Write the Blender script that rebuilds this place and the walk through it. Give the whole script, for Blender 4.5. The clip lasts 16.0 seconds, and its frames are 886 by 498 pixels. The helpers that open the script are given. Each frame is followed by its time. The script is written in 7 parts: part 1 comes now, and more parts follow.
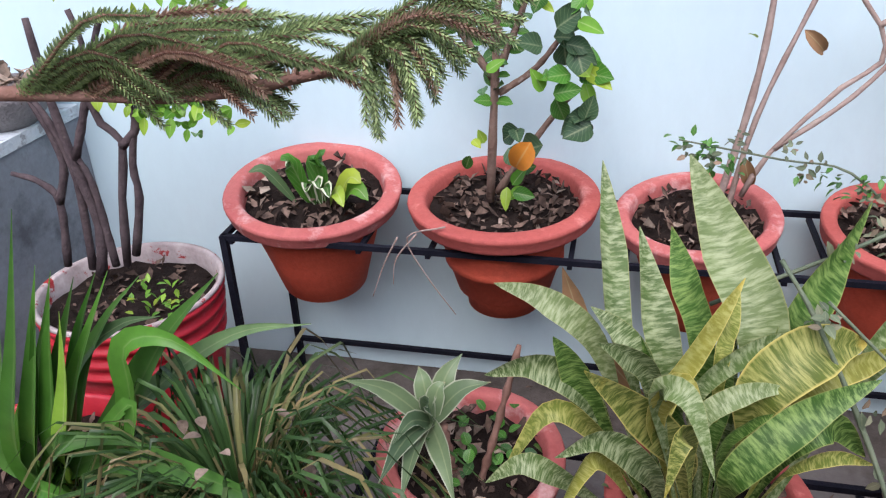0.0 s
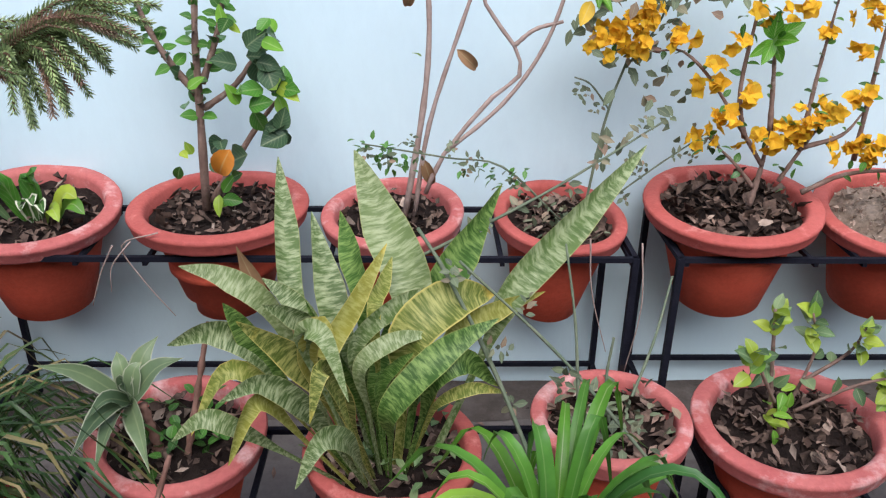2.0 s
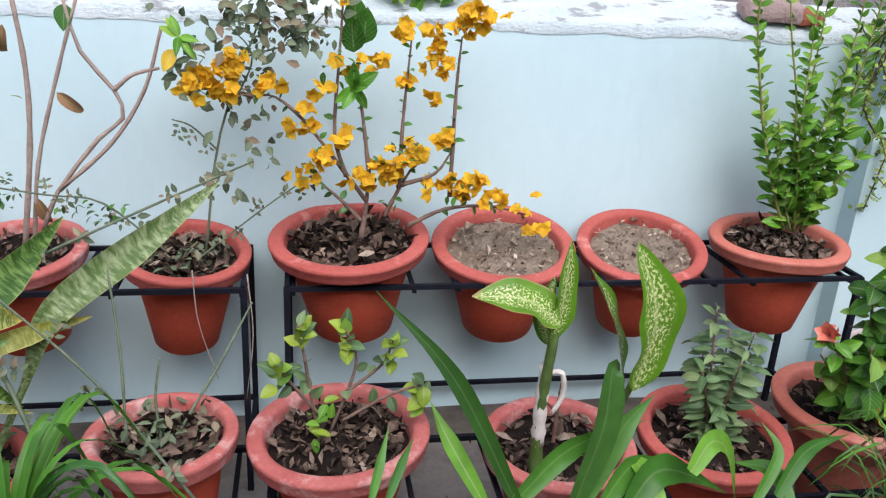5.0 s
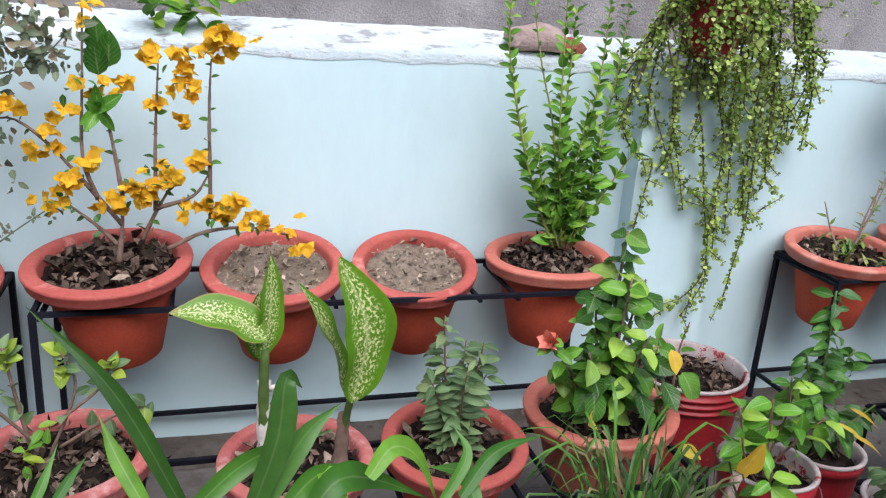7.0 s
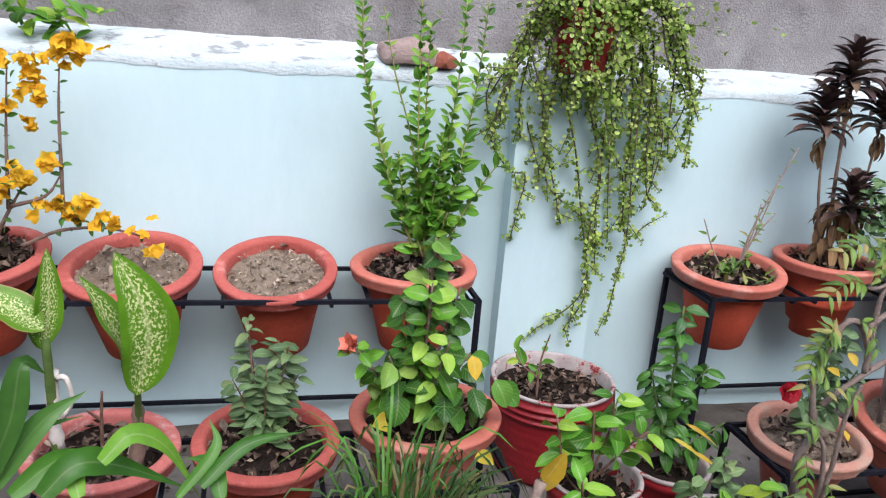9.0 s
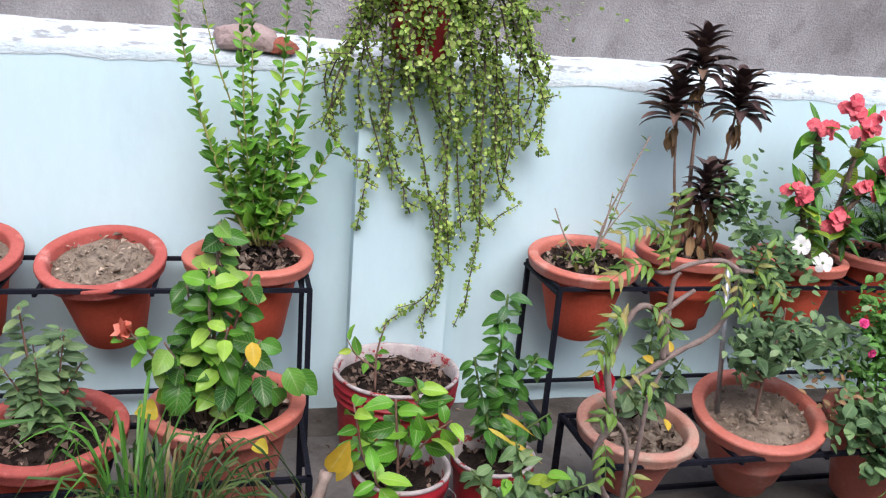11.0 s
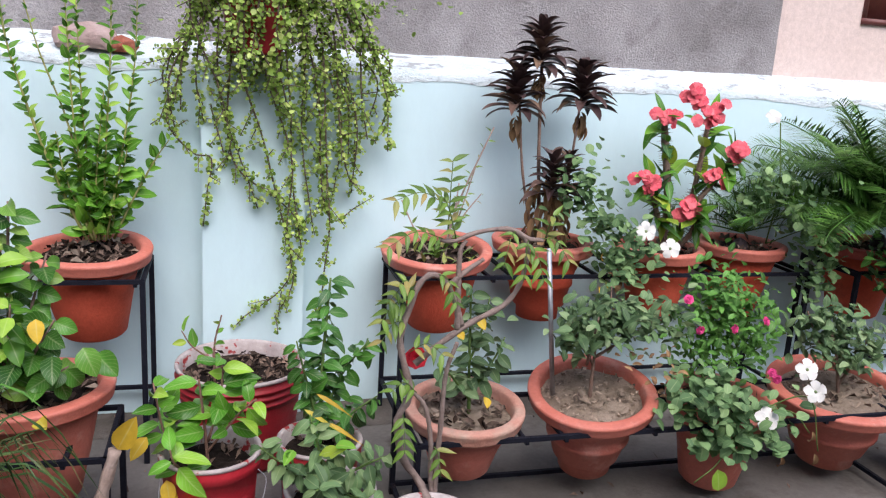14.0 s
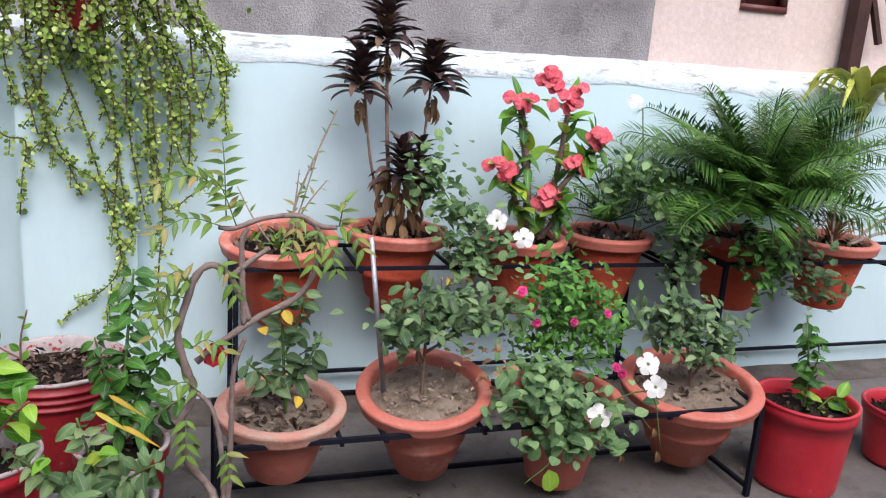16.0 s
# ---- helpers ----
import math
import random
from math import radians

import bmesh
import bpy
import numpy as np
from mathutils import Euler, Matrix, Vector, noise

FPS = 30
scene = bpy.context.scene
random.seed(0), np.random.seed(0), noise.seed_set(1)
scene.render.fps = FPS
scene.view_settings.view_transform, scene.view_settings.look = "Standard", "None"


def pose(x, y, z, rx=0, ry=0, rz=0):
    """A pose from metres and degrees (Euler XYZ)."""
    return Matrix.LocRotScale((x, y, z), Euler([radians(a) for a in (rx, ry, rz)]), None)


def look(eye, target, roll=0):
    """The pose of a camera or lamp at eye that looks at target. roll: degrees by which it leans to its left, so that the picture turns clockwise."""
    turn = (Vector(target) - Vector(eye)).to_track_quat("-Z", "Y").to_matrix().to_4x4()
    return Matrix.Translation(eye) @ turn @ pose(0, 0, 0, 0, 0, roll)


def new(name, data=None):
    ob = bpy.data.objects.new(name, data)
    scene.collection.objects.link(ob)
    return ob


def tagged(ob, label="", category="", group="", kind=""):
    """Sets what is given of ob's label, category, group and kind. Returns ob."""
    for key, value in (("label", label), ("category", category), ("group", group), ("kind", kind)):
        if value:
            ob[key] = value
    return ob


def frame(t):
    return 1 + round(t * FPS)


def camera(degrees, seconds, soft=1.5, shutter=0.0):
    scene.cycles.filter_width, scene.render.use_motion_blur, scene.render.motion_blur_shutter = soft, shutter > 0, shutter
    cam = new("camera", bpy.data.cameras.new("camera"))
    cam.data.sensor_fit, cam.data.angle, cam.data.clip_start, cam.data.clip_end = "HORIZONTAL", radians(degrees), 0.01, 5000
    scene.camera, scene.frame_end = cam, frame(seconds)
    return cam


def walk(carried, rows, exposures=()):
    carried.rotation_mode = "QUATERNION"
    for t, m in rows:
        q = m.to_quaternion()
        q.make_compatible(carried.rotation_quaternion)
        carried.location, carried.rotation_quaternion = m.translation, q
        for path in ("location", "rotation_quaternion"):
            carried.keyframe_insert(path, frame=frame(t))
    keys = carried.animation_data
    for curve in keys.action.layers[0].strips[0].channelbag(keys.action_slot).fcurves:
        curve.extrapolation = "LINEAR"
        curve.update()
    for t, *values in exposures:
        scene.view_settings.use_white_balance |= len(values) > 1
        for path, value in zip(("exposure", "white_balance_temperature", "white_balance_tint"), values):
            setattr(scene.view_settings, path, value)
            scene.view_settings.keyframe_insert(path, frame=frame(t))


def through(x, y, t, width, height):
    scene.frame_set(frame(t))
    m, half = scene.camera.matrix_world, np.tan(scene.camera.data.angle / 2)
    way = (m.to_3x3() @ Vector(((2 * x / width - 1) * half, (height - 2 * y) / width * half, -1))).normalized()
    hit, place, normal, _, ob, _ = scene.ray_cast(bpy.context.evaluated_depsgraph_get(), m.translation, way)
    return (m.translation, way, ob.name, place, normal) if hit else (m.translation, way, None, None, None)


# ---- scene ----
cam = camera(58.0, 16.0, 1.2)
PATH = [
    (0, (0.829, -1.735, 1.337), (0.411, -0.021, 0.394), -2.4),
    (0.5, (0.88, -1.815, 1.329), (0.551, -0.091, 0.37), -1.3),
    (1, (0.95, -1.86, 1.307), (0.731, -0.105, 0.374), -0.5),
    (1.5, (1.009, -1.901, 1.315), (0.928, -0.109, 0.431), 0.2),
    (2, (1.055, -1.918, 1.32), (1.111, -0.106, 0.476), 0.9),
    (2.5, (1.098, -1.93, 1.341), (1.306, -0.103, 0.553), 1.0),
    (3, (1.202, -1.958, 1.336), (1.534, -0.127, 0.601), 1.9),
    (3.5, (1.327, -1.972, 1.327), (1.69, -0.14, 0.611), 2.5),
    (6, (1.837, -2.199, 1.322), (2.17, -0.337, 0.67), 3.3),
    (6.5, (1.909, -2.217, 1.316), (2.38, -0.372, 0.704), 3.6),
    (7, (2.027, -2.23, 1.328), (2.588, -0.409, 0.721), 4.0),
    (7.5, (2.138, -2.228, 1.295), (2.745, -0.406, 0.735), 4.3),
    (8, (2.243, -2.26, 1.304), (2.839, -0.434, 0.749), 4.2),
    (8.5, (2.384, -2.339, 1.315), (2.897, -0.484, 0.771), 4.2),
    (9, (2.499, -2.405, 1.344), (2.974, -0.546, 0.778), 4.7),
    (9.5, (2.598, -2.453, 1.334), (3.066, -0.594, 0.764), 4.8),
    (10, (2.708, -2.446, 1.363), (3.213, -0.606, 0.761), 5.0),
    (12.5, (3.241, -2.589, 1.243), (3.707, -0.7, 0.783), 4.2),
    (13, (3.286, -2.615, 1.233), (3.758, -0.726, 0.777), 3.9),
    (13.5, (3.33, -2.636, 1.233), (3.802, -0.747, 0.776), 3.7),
    (14, (3.37, -2.643, 1.223), (3.896, -0.77, 0.76), 3.6),
    (14.5, (3.455, -2.62, 1.207), (4.035, -0.767, 0.73), 3.9),
    (15, (3.558, -2.604, 1.209), (4.158, -0.758, 0.73), 4.1),
    (15.5, (3.658, -2.595, 1.199), (4.263, -0.748, 0.727), 4.1),
    (16, (3.761, -2.628, 1.208), (4.375, -0.784, 0.734), 4.2),
]
walk(cam, [(t, look(eye, target, roll)) for t, eye, target, roll in PATH],
     [(0.0, 1.15, 6050, 22), (1.5, 1.11, 6050, 20), (3.0, 0.93, 6180, 15), (6.0, 1.0, 6100, 14), (9.0, 1.09, 6120, 14), (12.5, 1.15, 6170, 17), (16.0, 1.11, 6220, 17)])

# ---- daylight: bright overcast ----
world = bpy.data.worlds.new("overcast_sky")
scene.world = world
world.use_nodes = True
wn = world.node_tree.nodes
sky = wn.new("ShaderNodeTexSky")
sky.sky_type, sky.sun_disc = "NISHITA", False
sky.sun_elevation, sky.sun_rotation = radians(53), radians(196)
sky.air_density, sky.dust_density, sky.ozone_density = 1.0, 3.0, 1.0
world.node_tree.links.new(sky.outputs[0], wn["Background"].inputs[0])
wn["Background"].inputs[1].default_value = 0.112
sun = new("sun", bpy.data.lights.new("sun", "SUN"))
sun.data.energy, sun.data.angle, sun.data.color = 1.75, radians(55), (1.0, 0.97, 0.93)
sun.matrix_world = look((0, 0, 0), (-0.18, 0.60, -0.82))


# ---- materials ----
def nodes_of(name):
    m = bpy.data.materials.new(name)
    m.use_nodes = True
    nt = m.node_tree
    return m, nt, nt.nodes, nt.links, nt.nodes["Principled BSDF"]


def ramp(nodes, stops):
    r = nodes.new("ShaderNodeValToRGB")
    el = r.color_ramp.elements
    while len(el) < len(stops):
        el.new(0.5)
    for e, (p, c) in zip(el, stops):
        e.position, e.color = p, (*c, 1)
    return r


def noise_tex(nodes, links, scale, detail=6, rough=0.6, vector=None):
    n = nodes.new("ShaderNodeTexNoise")
    n.inputs["Scale"].default_value, n.inputs["Detail"].default_value, n.inputs["Roughness"].default_value = scale, detail, rough
    links.new(vector, n.inputs["Vector"])
    return n


def mixed(nodes, links, fac, a, b, kind="MIX"):
    m = nodes.new("ShaderNodeMix")
    m.data_type, m.blend_type = "RGBA", kind
    for sock, val in ((m.inputs[0], fac), (m.inputs[6], a), (m.inputs[7], b)):
        if isinstance(val, (int, float)):
            sock.default_value = val
        elif isinstance(val, tuple):
            sock.default_value = (*val, 1)
        else:
            links.new(val, sock)
    return m.outputs[2]


def surface(name, c1, c2, scale=6.0, rough=0.7, bump=0.3, grain=60.0, stain=None, stain_at=(0.6, 0.7), stain_scale=9.0, metal=0.0, island=0.0, stretch=(1, 1, 1), depth=0.01, grainy=0.6):
    """Painted, fired or earthen surface: two tones at a large scale, stains, a fine grain as relief."""
    m, nt, n, l, b = nodes_of(name)
    geo = n.new("ShaderNodeNewGeometry")
    mp = n.new("ShaderNodeMapping")
    mp.inputs["Scale"].default_value = stretch
    l.new(geo.outputs["Position"], mp.inputs[0])
    big = noise_tex(n, l, scale, vector=mp.outputs[0])
    r = ramp(n, ((0.3, c1), (0.7, c2)))
    l.new(big.outputs["Fac"], r.inputs[0])
    col = r.outputs[0]
    fine = noise_tex(n, l, grain, 4, 0.7, vector=mp.outputs[0])
    if stain:
        st = noise_tex(n, l, stain_scale, 8, 0.65, vector=mp.outputs[0])
        sr = ramp(n, ((stain_at[0], (0, 0, 0)), (stain_at[1], (1, 1, 1))))
        l.new(st.outputs["Fac"], sr.inputs[0])
        col = mixed(n, l, sr.outputs[0], col, stain)
    g = ramp(n, ((0.25, (0.72, 0.72, 0.72)), (0.75, (1.12, 1.12, 1.12))))
    l.new(fine.outputs["Fac"], g.inputs[0])
    col = mixed(n, l, grainy, col, g.outputs[0], "MULTIPLY")
    if island:
        hs = n.new("ShaderNodeHueSaturation")
        mr = n.new("ShaderNodeMapRange")
        l.new(geo.outputs["Random Per Island"], mr.inputs[0])
        mr.inputs[3].default_value, mr.inputs[4].default_value = 1 - island, 1 + island
        l.new(mr.outputs[0], hs.inputs["Value"])
        l.new(col, hs.inputs["Color"])
        col = hs.outputs[0]
    l.new(col, b.inputs["Base Color"])
    b.inputs["Roughness"].default_value, b.inputs["Metallic"].default_value = rough, metal
    b.inputs["Specular IOR Level"].default_value = 0.45 if rough < 0.6 else 0.1
    bp = n.new("ShaderNodeBump")
    bp.inputs["Strength"].default_value, bp.inputs["Distance"].default_value = bump, depth
    l.new(fine.outputs["Fac"], bp.inputs["Height"])
    l.new(bp.outputs[0], b.inputs["Normal"])
    return m


def foliage(name, c1, c2, c3=None, edge=None, edge_at=0.42, rib=0.25, pattern="", light=(0.5, 0.55, 0.3), rough=0.32, through=0.18, mottle=25.0, tip=None, tip_at=0.86, veins=0.0):
    """A leaf: tone varies from leaf to leaf, paler midrib, optional margin, bands or flecks."""
    m, nt, n, l, b = nodes_of(name)
    geo, info, uv = n.new("ShaderNodeNewGeometry"), n.new("ShaderNodeObjectInfo"), n.new("ShaderNodeUVMap")
    add, fr = n.new("ShaderNodeMath"), n.new("ShaderNodeMath")
    fr.operation = "FRACT"
    l.new(geo.outputs["Random Per Island"], add.inputs[0])
    l.new(info.outputs["Random"], add.inputs[1])
    l.new(add.outputs[0], fr.inputs[0])
    r = ramp(n, ((0.0, tuple(0.7 * q for q in c1)), (0.65, c2), (1.0, c3 or c2)))
    l.new(fr.outputs[0], r.inputs[0])
    col = r.outputs[0]
    sep = n.new("ShaderNodeSeparateXYZ")
    l.new(uv.outputs[0], sep.inputs[0])
    cen, ab = n.new("ShaderNodeMath"), n.new("ShaderNodeMath")
    cen.operation, ab.operation = "SUBTRACT", "ABSOLUTE"
    cen.inputs[1].default_value = 0.5
    l.new(sep.outputs[0], cen.inputs[0])
    l.new(cen.outputs[0], ab.inputs[0])
    mot = noise_tex(n, l, mottle, 5, 0.6, vector=geo.outputs["Position"])
    mr = ramp(n, ((0.3, (0.7, 0.72, 0.7)), (0.7, (1.2, 1.18, 1.1))))
    l.new(mot.outputs["Fac"], mr.inputs[0])
    col = mixed(n, l, 0.7, col, mr.outputs[0], "MULTIPLY")
    if pattern == "bands":
        mp = n.new("ShaderNodeMapping")
        mp.inputs["Scale"].default_value = (1.0, 38.0, 1)
        l.new(uv.outputs[0], mp.inputs[0])
        bn = noise_tex(n, l, 1.7, 6, 0.62, vector=mp.outputs[0])
        bn.inputs["Distortion"].default_value = 0.25
        br = ramp(n, ((0.43, (0, 0, 0)), (0.62, (0.85, 0.85, 0.85))))
        l.new(bn.outputs["Fac"], br.inputs[0])
        col = mixed(n, l, br.outputs[0], col, light)
    if pattern == "flecks":
        mp = n.new("ShaderNodeMapping")
        mp.inputs["Scale"].default_value = (4.2, 10.0, 1)
        l.new(uv.outputs[0], mp.inputs[0])
        bn = noise_tex(n, l, 4.0, 4, 0.6, vector=mp.outputs[0])
        br = ramp(n, ((0.50, (0, 0, 0)), (0.57, (1, 1, 1))))
        l.new(bn.outputs["Fac"], br.inputs[0])
        er = ramp(n, ((0.22, (1, 1, 1)), (0.36, (0, 0, 0))))
        l.new(ab.outputs[0], er.inputs[0])
        both = mixed(n, l, 1.0, br.outputs[0], er.outputs[0], "MULTIPLY")
        col = mixed(n, l, both, col, light)
    if veins:
        va, vb, vs_ = n.new("ShaderNodeMath"), n.new("ShaderNodeMath"), n.new("ShaderNodeMath")
        va.operation, vb.operation, vs_.operation = "MULTIPLY_ADD", "MULTIPLY_ADD", "SINE"
        va.inputs[1].default_value = -30.0
        vb.inputs[1].default_value = 46.0
        l.new(ab.outputs[0], va.inputs[0])
        l.new(sep.outputs[1], vb.inputs[0])
        l.new(va.outputs[0], vb.inputs[2])
        l.new(vb.outputs[0], vs_.inputs[0])
        vr = ramp(n, ((0.82, (0, 0, 0)), (1.0, (veins, veins, veins))))
        l.new(vs_.outputs[0], vr.inputs[0])
        col = mixed(n, l, vr.outputs[0], col, light)
    if rib:
        rr = ramp(n, ((0.0, (rib, rib, rib)), (0.06, (0, 0, 0))))
        l.new(ab.outputs[0], rr.inputs[0])
        col = mixed(n, l, rr.outputs[0], col, light)
    if edge:
        er = ramp(n, ((edge_at, (0, 0, 0)), (edge_at + 0.04, (1, 1, 1))))
        l.new(ab.outputs[0], er.inputs[0])
        col = mixed(n, l, er.outputs[0], col, edge)
    if tip:
        jag, tot = n.new("ShaderNodeMath"), n.new("ShaderNodeMath")
        jag.operation, tot.operation = "MULTIPLY", "ADD"
        jag.inputs[1].default_value = 0.5
        l.new(mot.outputs["Fac"], jag.inputs[0])
        l.new(jag.outputs[0], tot.inputs[0])
        l.new(sep.outputs[1], tot.inputs[1])
        tr_ = ramp(n, ((0.0, (0, 0, 0)), (1.0, (1, 1, 1))))
        mr_ = n.new("ShaderNodeMapRange")
        mr_.inputs[1].default_value, mr_.inputs[2].default_value = tip_at + 0.2, tip_at + 0.38
        l.new(tot.outputs[0], mr_.inputs[0])
        l.new(mr_.outputs[0], tr_.inputs[0])
        col = mixed(n, l, tr_.outputs[0], col, tip)
    l.new(col, b.inputs["Base Color"])
    b.inputs["Roughness"].default_value = rough
    b.inputs["Specular IOR Level"].default_value = 0.24
    bp = n.new("ShaderNodeBump")
    bp.inputs["Strength"].default_value, bp.inputs["Distance"].default_value = 0.25, 0.002
    l.new(mot.outputs["Fac"], bp.inputs["Height"])
    l.new(bp.outputs[0], b.inputs["Normal"])
    tr, ms = n.new("ShaderNodeBsdfTranslucent"), n.new("ShaderNodeMixShader")
    l.new(col, tr.inputs[0])
    ms.inputs[0].default_value = through
    l.new(b.outputs[0], ms.inputs[1])
    l.new(tr.outputs[0], ms.inputs[2])
    l.new(ms.outputs[0], n["Material Output"].inputs[0])
    return m


WALL = surface("pale_blue_wall_paint", (0.50, 0.665, 0.70), (0.56, 0.725, 0.75), 1.1, 0.7, 0.12, 30, stain=(0.465, 0.61, 0.65), stain_at=(0.56, 0.8), stain_scale=2.4, stretch=(1, 1, 0.45), depth=0.004, grainy=0.12)
COPING = surface("peeling_white_coping", (0.50, 0.60, 0.625), (0.65, 0.71, 0.72), 5, 0.85, 0.9, 60, stain=(0.33, 0.35, 0.355), stain_at=(0.56, 0.62), stain_scale=11, stretch=(1, 2, 2), depth=0.008)
GREY = surface("weathered_grey_plaster", (0.24, 0.225, 0.22), (0.45, 0.43, 0.425), 4.0, 0.92, 1.0, 130, stain=(0.20, 0.185, 0.18), stain_at=(0.54, 0.74), stain_scale=7, depth=0.012, grainy=0.9)
# blotchy grey, darkened in colour for the shade on the return wall
RETURN = surface("shaded_return_paint", (0.16, 0.18, 0.20), (0.24, 0.27, 0.29), 3, 0.85, 0.2, 60, stain=(0.10, 0.11, 0.12), stain_at=(0.5, 0.7))
PINK = surface("pale_pink_wall_paint", (0.58, 0.47, 0.42), (0.66, 0.545, 0.49), 2.0, 0.85, 0.3, 60, stain=(0.55, 0.45, 0.40), stain_at=(0.62, 0.75))
# tone of the added rear wall, set for how much light it bounces
UNSEEN = surface("unseen_wall_bounce_paint", (0.34, 0.32, 0.29), (0.40, 0.38, 0.34), 1.5, 0.85, 0.2, 60)
FLOOR = surface("cement_floor", (0.105, 0.097, 0.088), (0.175, 0.163, 0.15), 2.6, 0.85, 0.4, 55, stain=(0.08, 0.07, 0.06), stain_at=(0.52, 0.7), stain_scale=6, depth=0.006)
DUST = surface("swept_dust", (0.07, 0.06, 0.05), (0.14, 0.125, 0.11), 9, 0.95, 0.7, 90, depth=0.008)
CLAY = surface("painted_terracotta", (0.50, 0.082, 0.045), (0.60, 0.115, 0.062), 6, 0.62, 0.25, 80, stain=(0.34, 0.07, 0.04), stain_at=(0.58, 0.75), stain_scale=8)
RIM = surface("painted_terracotta_rim", (0.36, 0.080, 0.064), (0.45, 0.118, 0.098), 8, 0.6, 0.25, 80, stain=(0.64, 0.28, 0.24), stain_at=(0.58, 0.75), stain_scale=10)
RIM_PINK = surface("faded_pink_rim", (0.40, 0.105, 0.095), (0.49, 0.16, 0.14), 9, 0.65, 0.3, 80, stain=(0.62, 0.38, 0.35), stain_at=(0.52, 0.66), stain_scale=12)
SALMON = surface("salmon_clay", (0.45, 0.122, 0.082), (0.54, 0.175, 0.125), 7, 0.58, 0.2, 80, stain=(0.58, 0.28, 0.22), stain_at=(0.56, 0.72), stain_scale=9)
DUSTY = surface("dusty_clay_rim", (0.44, 0.21, 0.155), (0.54, 0.29, 0.22), 9, 0.85, 0.4, 80, stain=(0.42, 0.30, 0.23), stain_at=(0.5, 0.68))
RED = surface("red_plastic", (0.42, 0.018, 0.03), (0.52, 0.032, 0.045), 5, 0.4, 0.12, 50, stain=(0.5, 0.16, 0.15), stain_at=(0.62, 0.75), stain_scale=14)
DARKRED = surface("dark_red_plastic", (0.24, 0.012, 0.018), (0.33, 0.02, 0.026), 6, 0.45, 0.15, 60, stain=(0.42, 0.12, 0.1), stain_at=(0.62, 0.72), stain_scale=20)
SCUFFED = surface("scuffed_white_rim", (0.30, 0.25, 0.24), (0.52, 0.47, 0.45), 14, 0.6, 0.3, 70, stain=(0.30, 0.035, 0.035), stain_at=(0.57, 0.61), stain_scale=22)
IRON = surface("black_painted_iron", (0.006, 0.007, 0.012), (0.014, 0.015, 0.023), 20, 0.62, 0.3, 150, stain=(0.045, 0.028, 0.022), stain_at=(0.66, 0.75))
SOIL = surface("dark_moist_soil", (0.010, 0.007, 0.006), (0.034, 0.025, 0.02), 22, 0.95, 0.9, 120, depth=0.01)
DRYSOIL = surface("dry_grey_soil", (0.19, 0.145, 0.105), (0.32, 0.26, 0.20), 16, 0.95, 0.9, 110, stain=(0.13, 0.10, 0.075), stain_at=(0.54, 0.66), stain_scale=30)
LITTER = surface("dry_leaf_litter", (0.035, 0.025, 0.02), (0.20, 0.14, 0.105), 40, 0.85, 0.4, 90, island=0.85)
LITTER_PALE = surface("pale_dry_litter", (0.16, 0.12, 0.085), (0.40, 0.32, 0.25), 40, 0.85, 0.4, 90, island=0.6)
BARK = surface("grey_brown_bark", (0.16, 0.105, 0.08), (0.27, 0.19, 0.15), 25, 0.9, 0.7, 90, stain=(0.34, 0.29, 0.25), stain_at=(0.6, 0.7), stain_scale=30)
DARKBARK = surface("dark_bark", (0.055, 0.042, 0.045), (0.12, 0.095, 0.095), 25, 0.85, 0.6, 90)
NEEMBARK = surface("smooth_grey_bark", (0.19, 0.14, 0.12), (0.30, 0.24, 0.21), 22, 0.8, 0.5, 80, stain=(0.13, 0.09, 0.08), stain_at=(0.58, 0.7), stain_scale=26)
PALEBARK = surface("pale_bark", (0.30, 0.22, 0.18), (0.42, 0.34, 0.29), 25, 0.85, 0.6, 90)
TWIG = surface("brown_twig", (0.17, 0.09, 0.065), (0.28, 0.17, 0.13), 30, 0.8, 0.5, 90)
YSTEM = surface("yellow_green_stem", (0.22, 0.24, 0.07), (0.32, 0.31, 0.12), 30, 0.6, 0.3, 90)
STEM = surface("green_stem", (0.07, 0.13, 0.03), (0.13, 0.20, 0.06), 30, 0.6, 0.3, 90)
GREYSTEM = surface("grey_green_stem", (0.10, 0.14, 0.09), (0.17, 0.20, 0.13), 30, 0.6, 0.3, 90)
VINESTEM = surface("brown_vine_stem", (0.075, 0.06, 0.045), (0.16, 0.12, 0.09), 30, 0.8, 0.4, 90)
TAPE = surface("white_tape", (0.62, 0.57, 0.52), (0.75, 0.71, 0.66), 20, 0.7, 0.4, 60)
STONE = surface("pinkish_stone", (0.30, 0.22, 0.20), (0.42, 0.33, 0.31), 12, 0.9, 0.7, 60)
BRICK = surface("broken_red_brick", (0.26, 0.08, 0.05), (0.34, 0.13, 0.09), 25, 0.92, 0.6, 80)
SHUTTER = surface("brown_painted_shutter", (0.10, 0.025, 0.02), (0.15, 0.04, 0.03), 5, 0.5, 0.2, 60)
GALV = surface("galvanised_steel", (0.30, 0.31, 0.33), (0.42, 0.43, 0.45), 15, 0.4, 0.2, 60, metal=0.6)

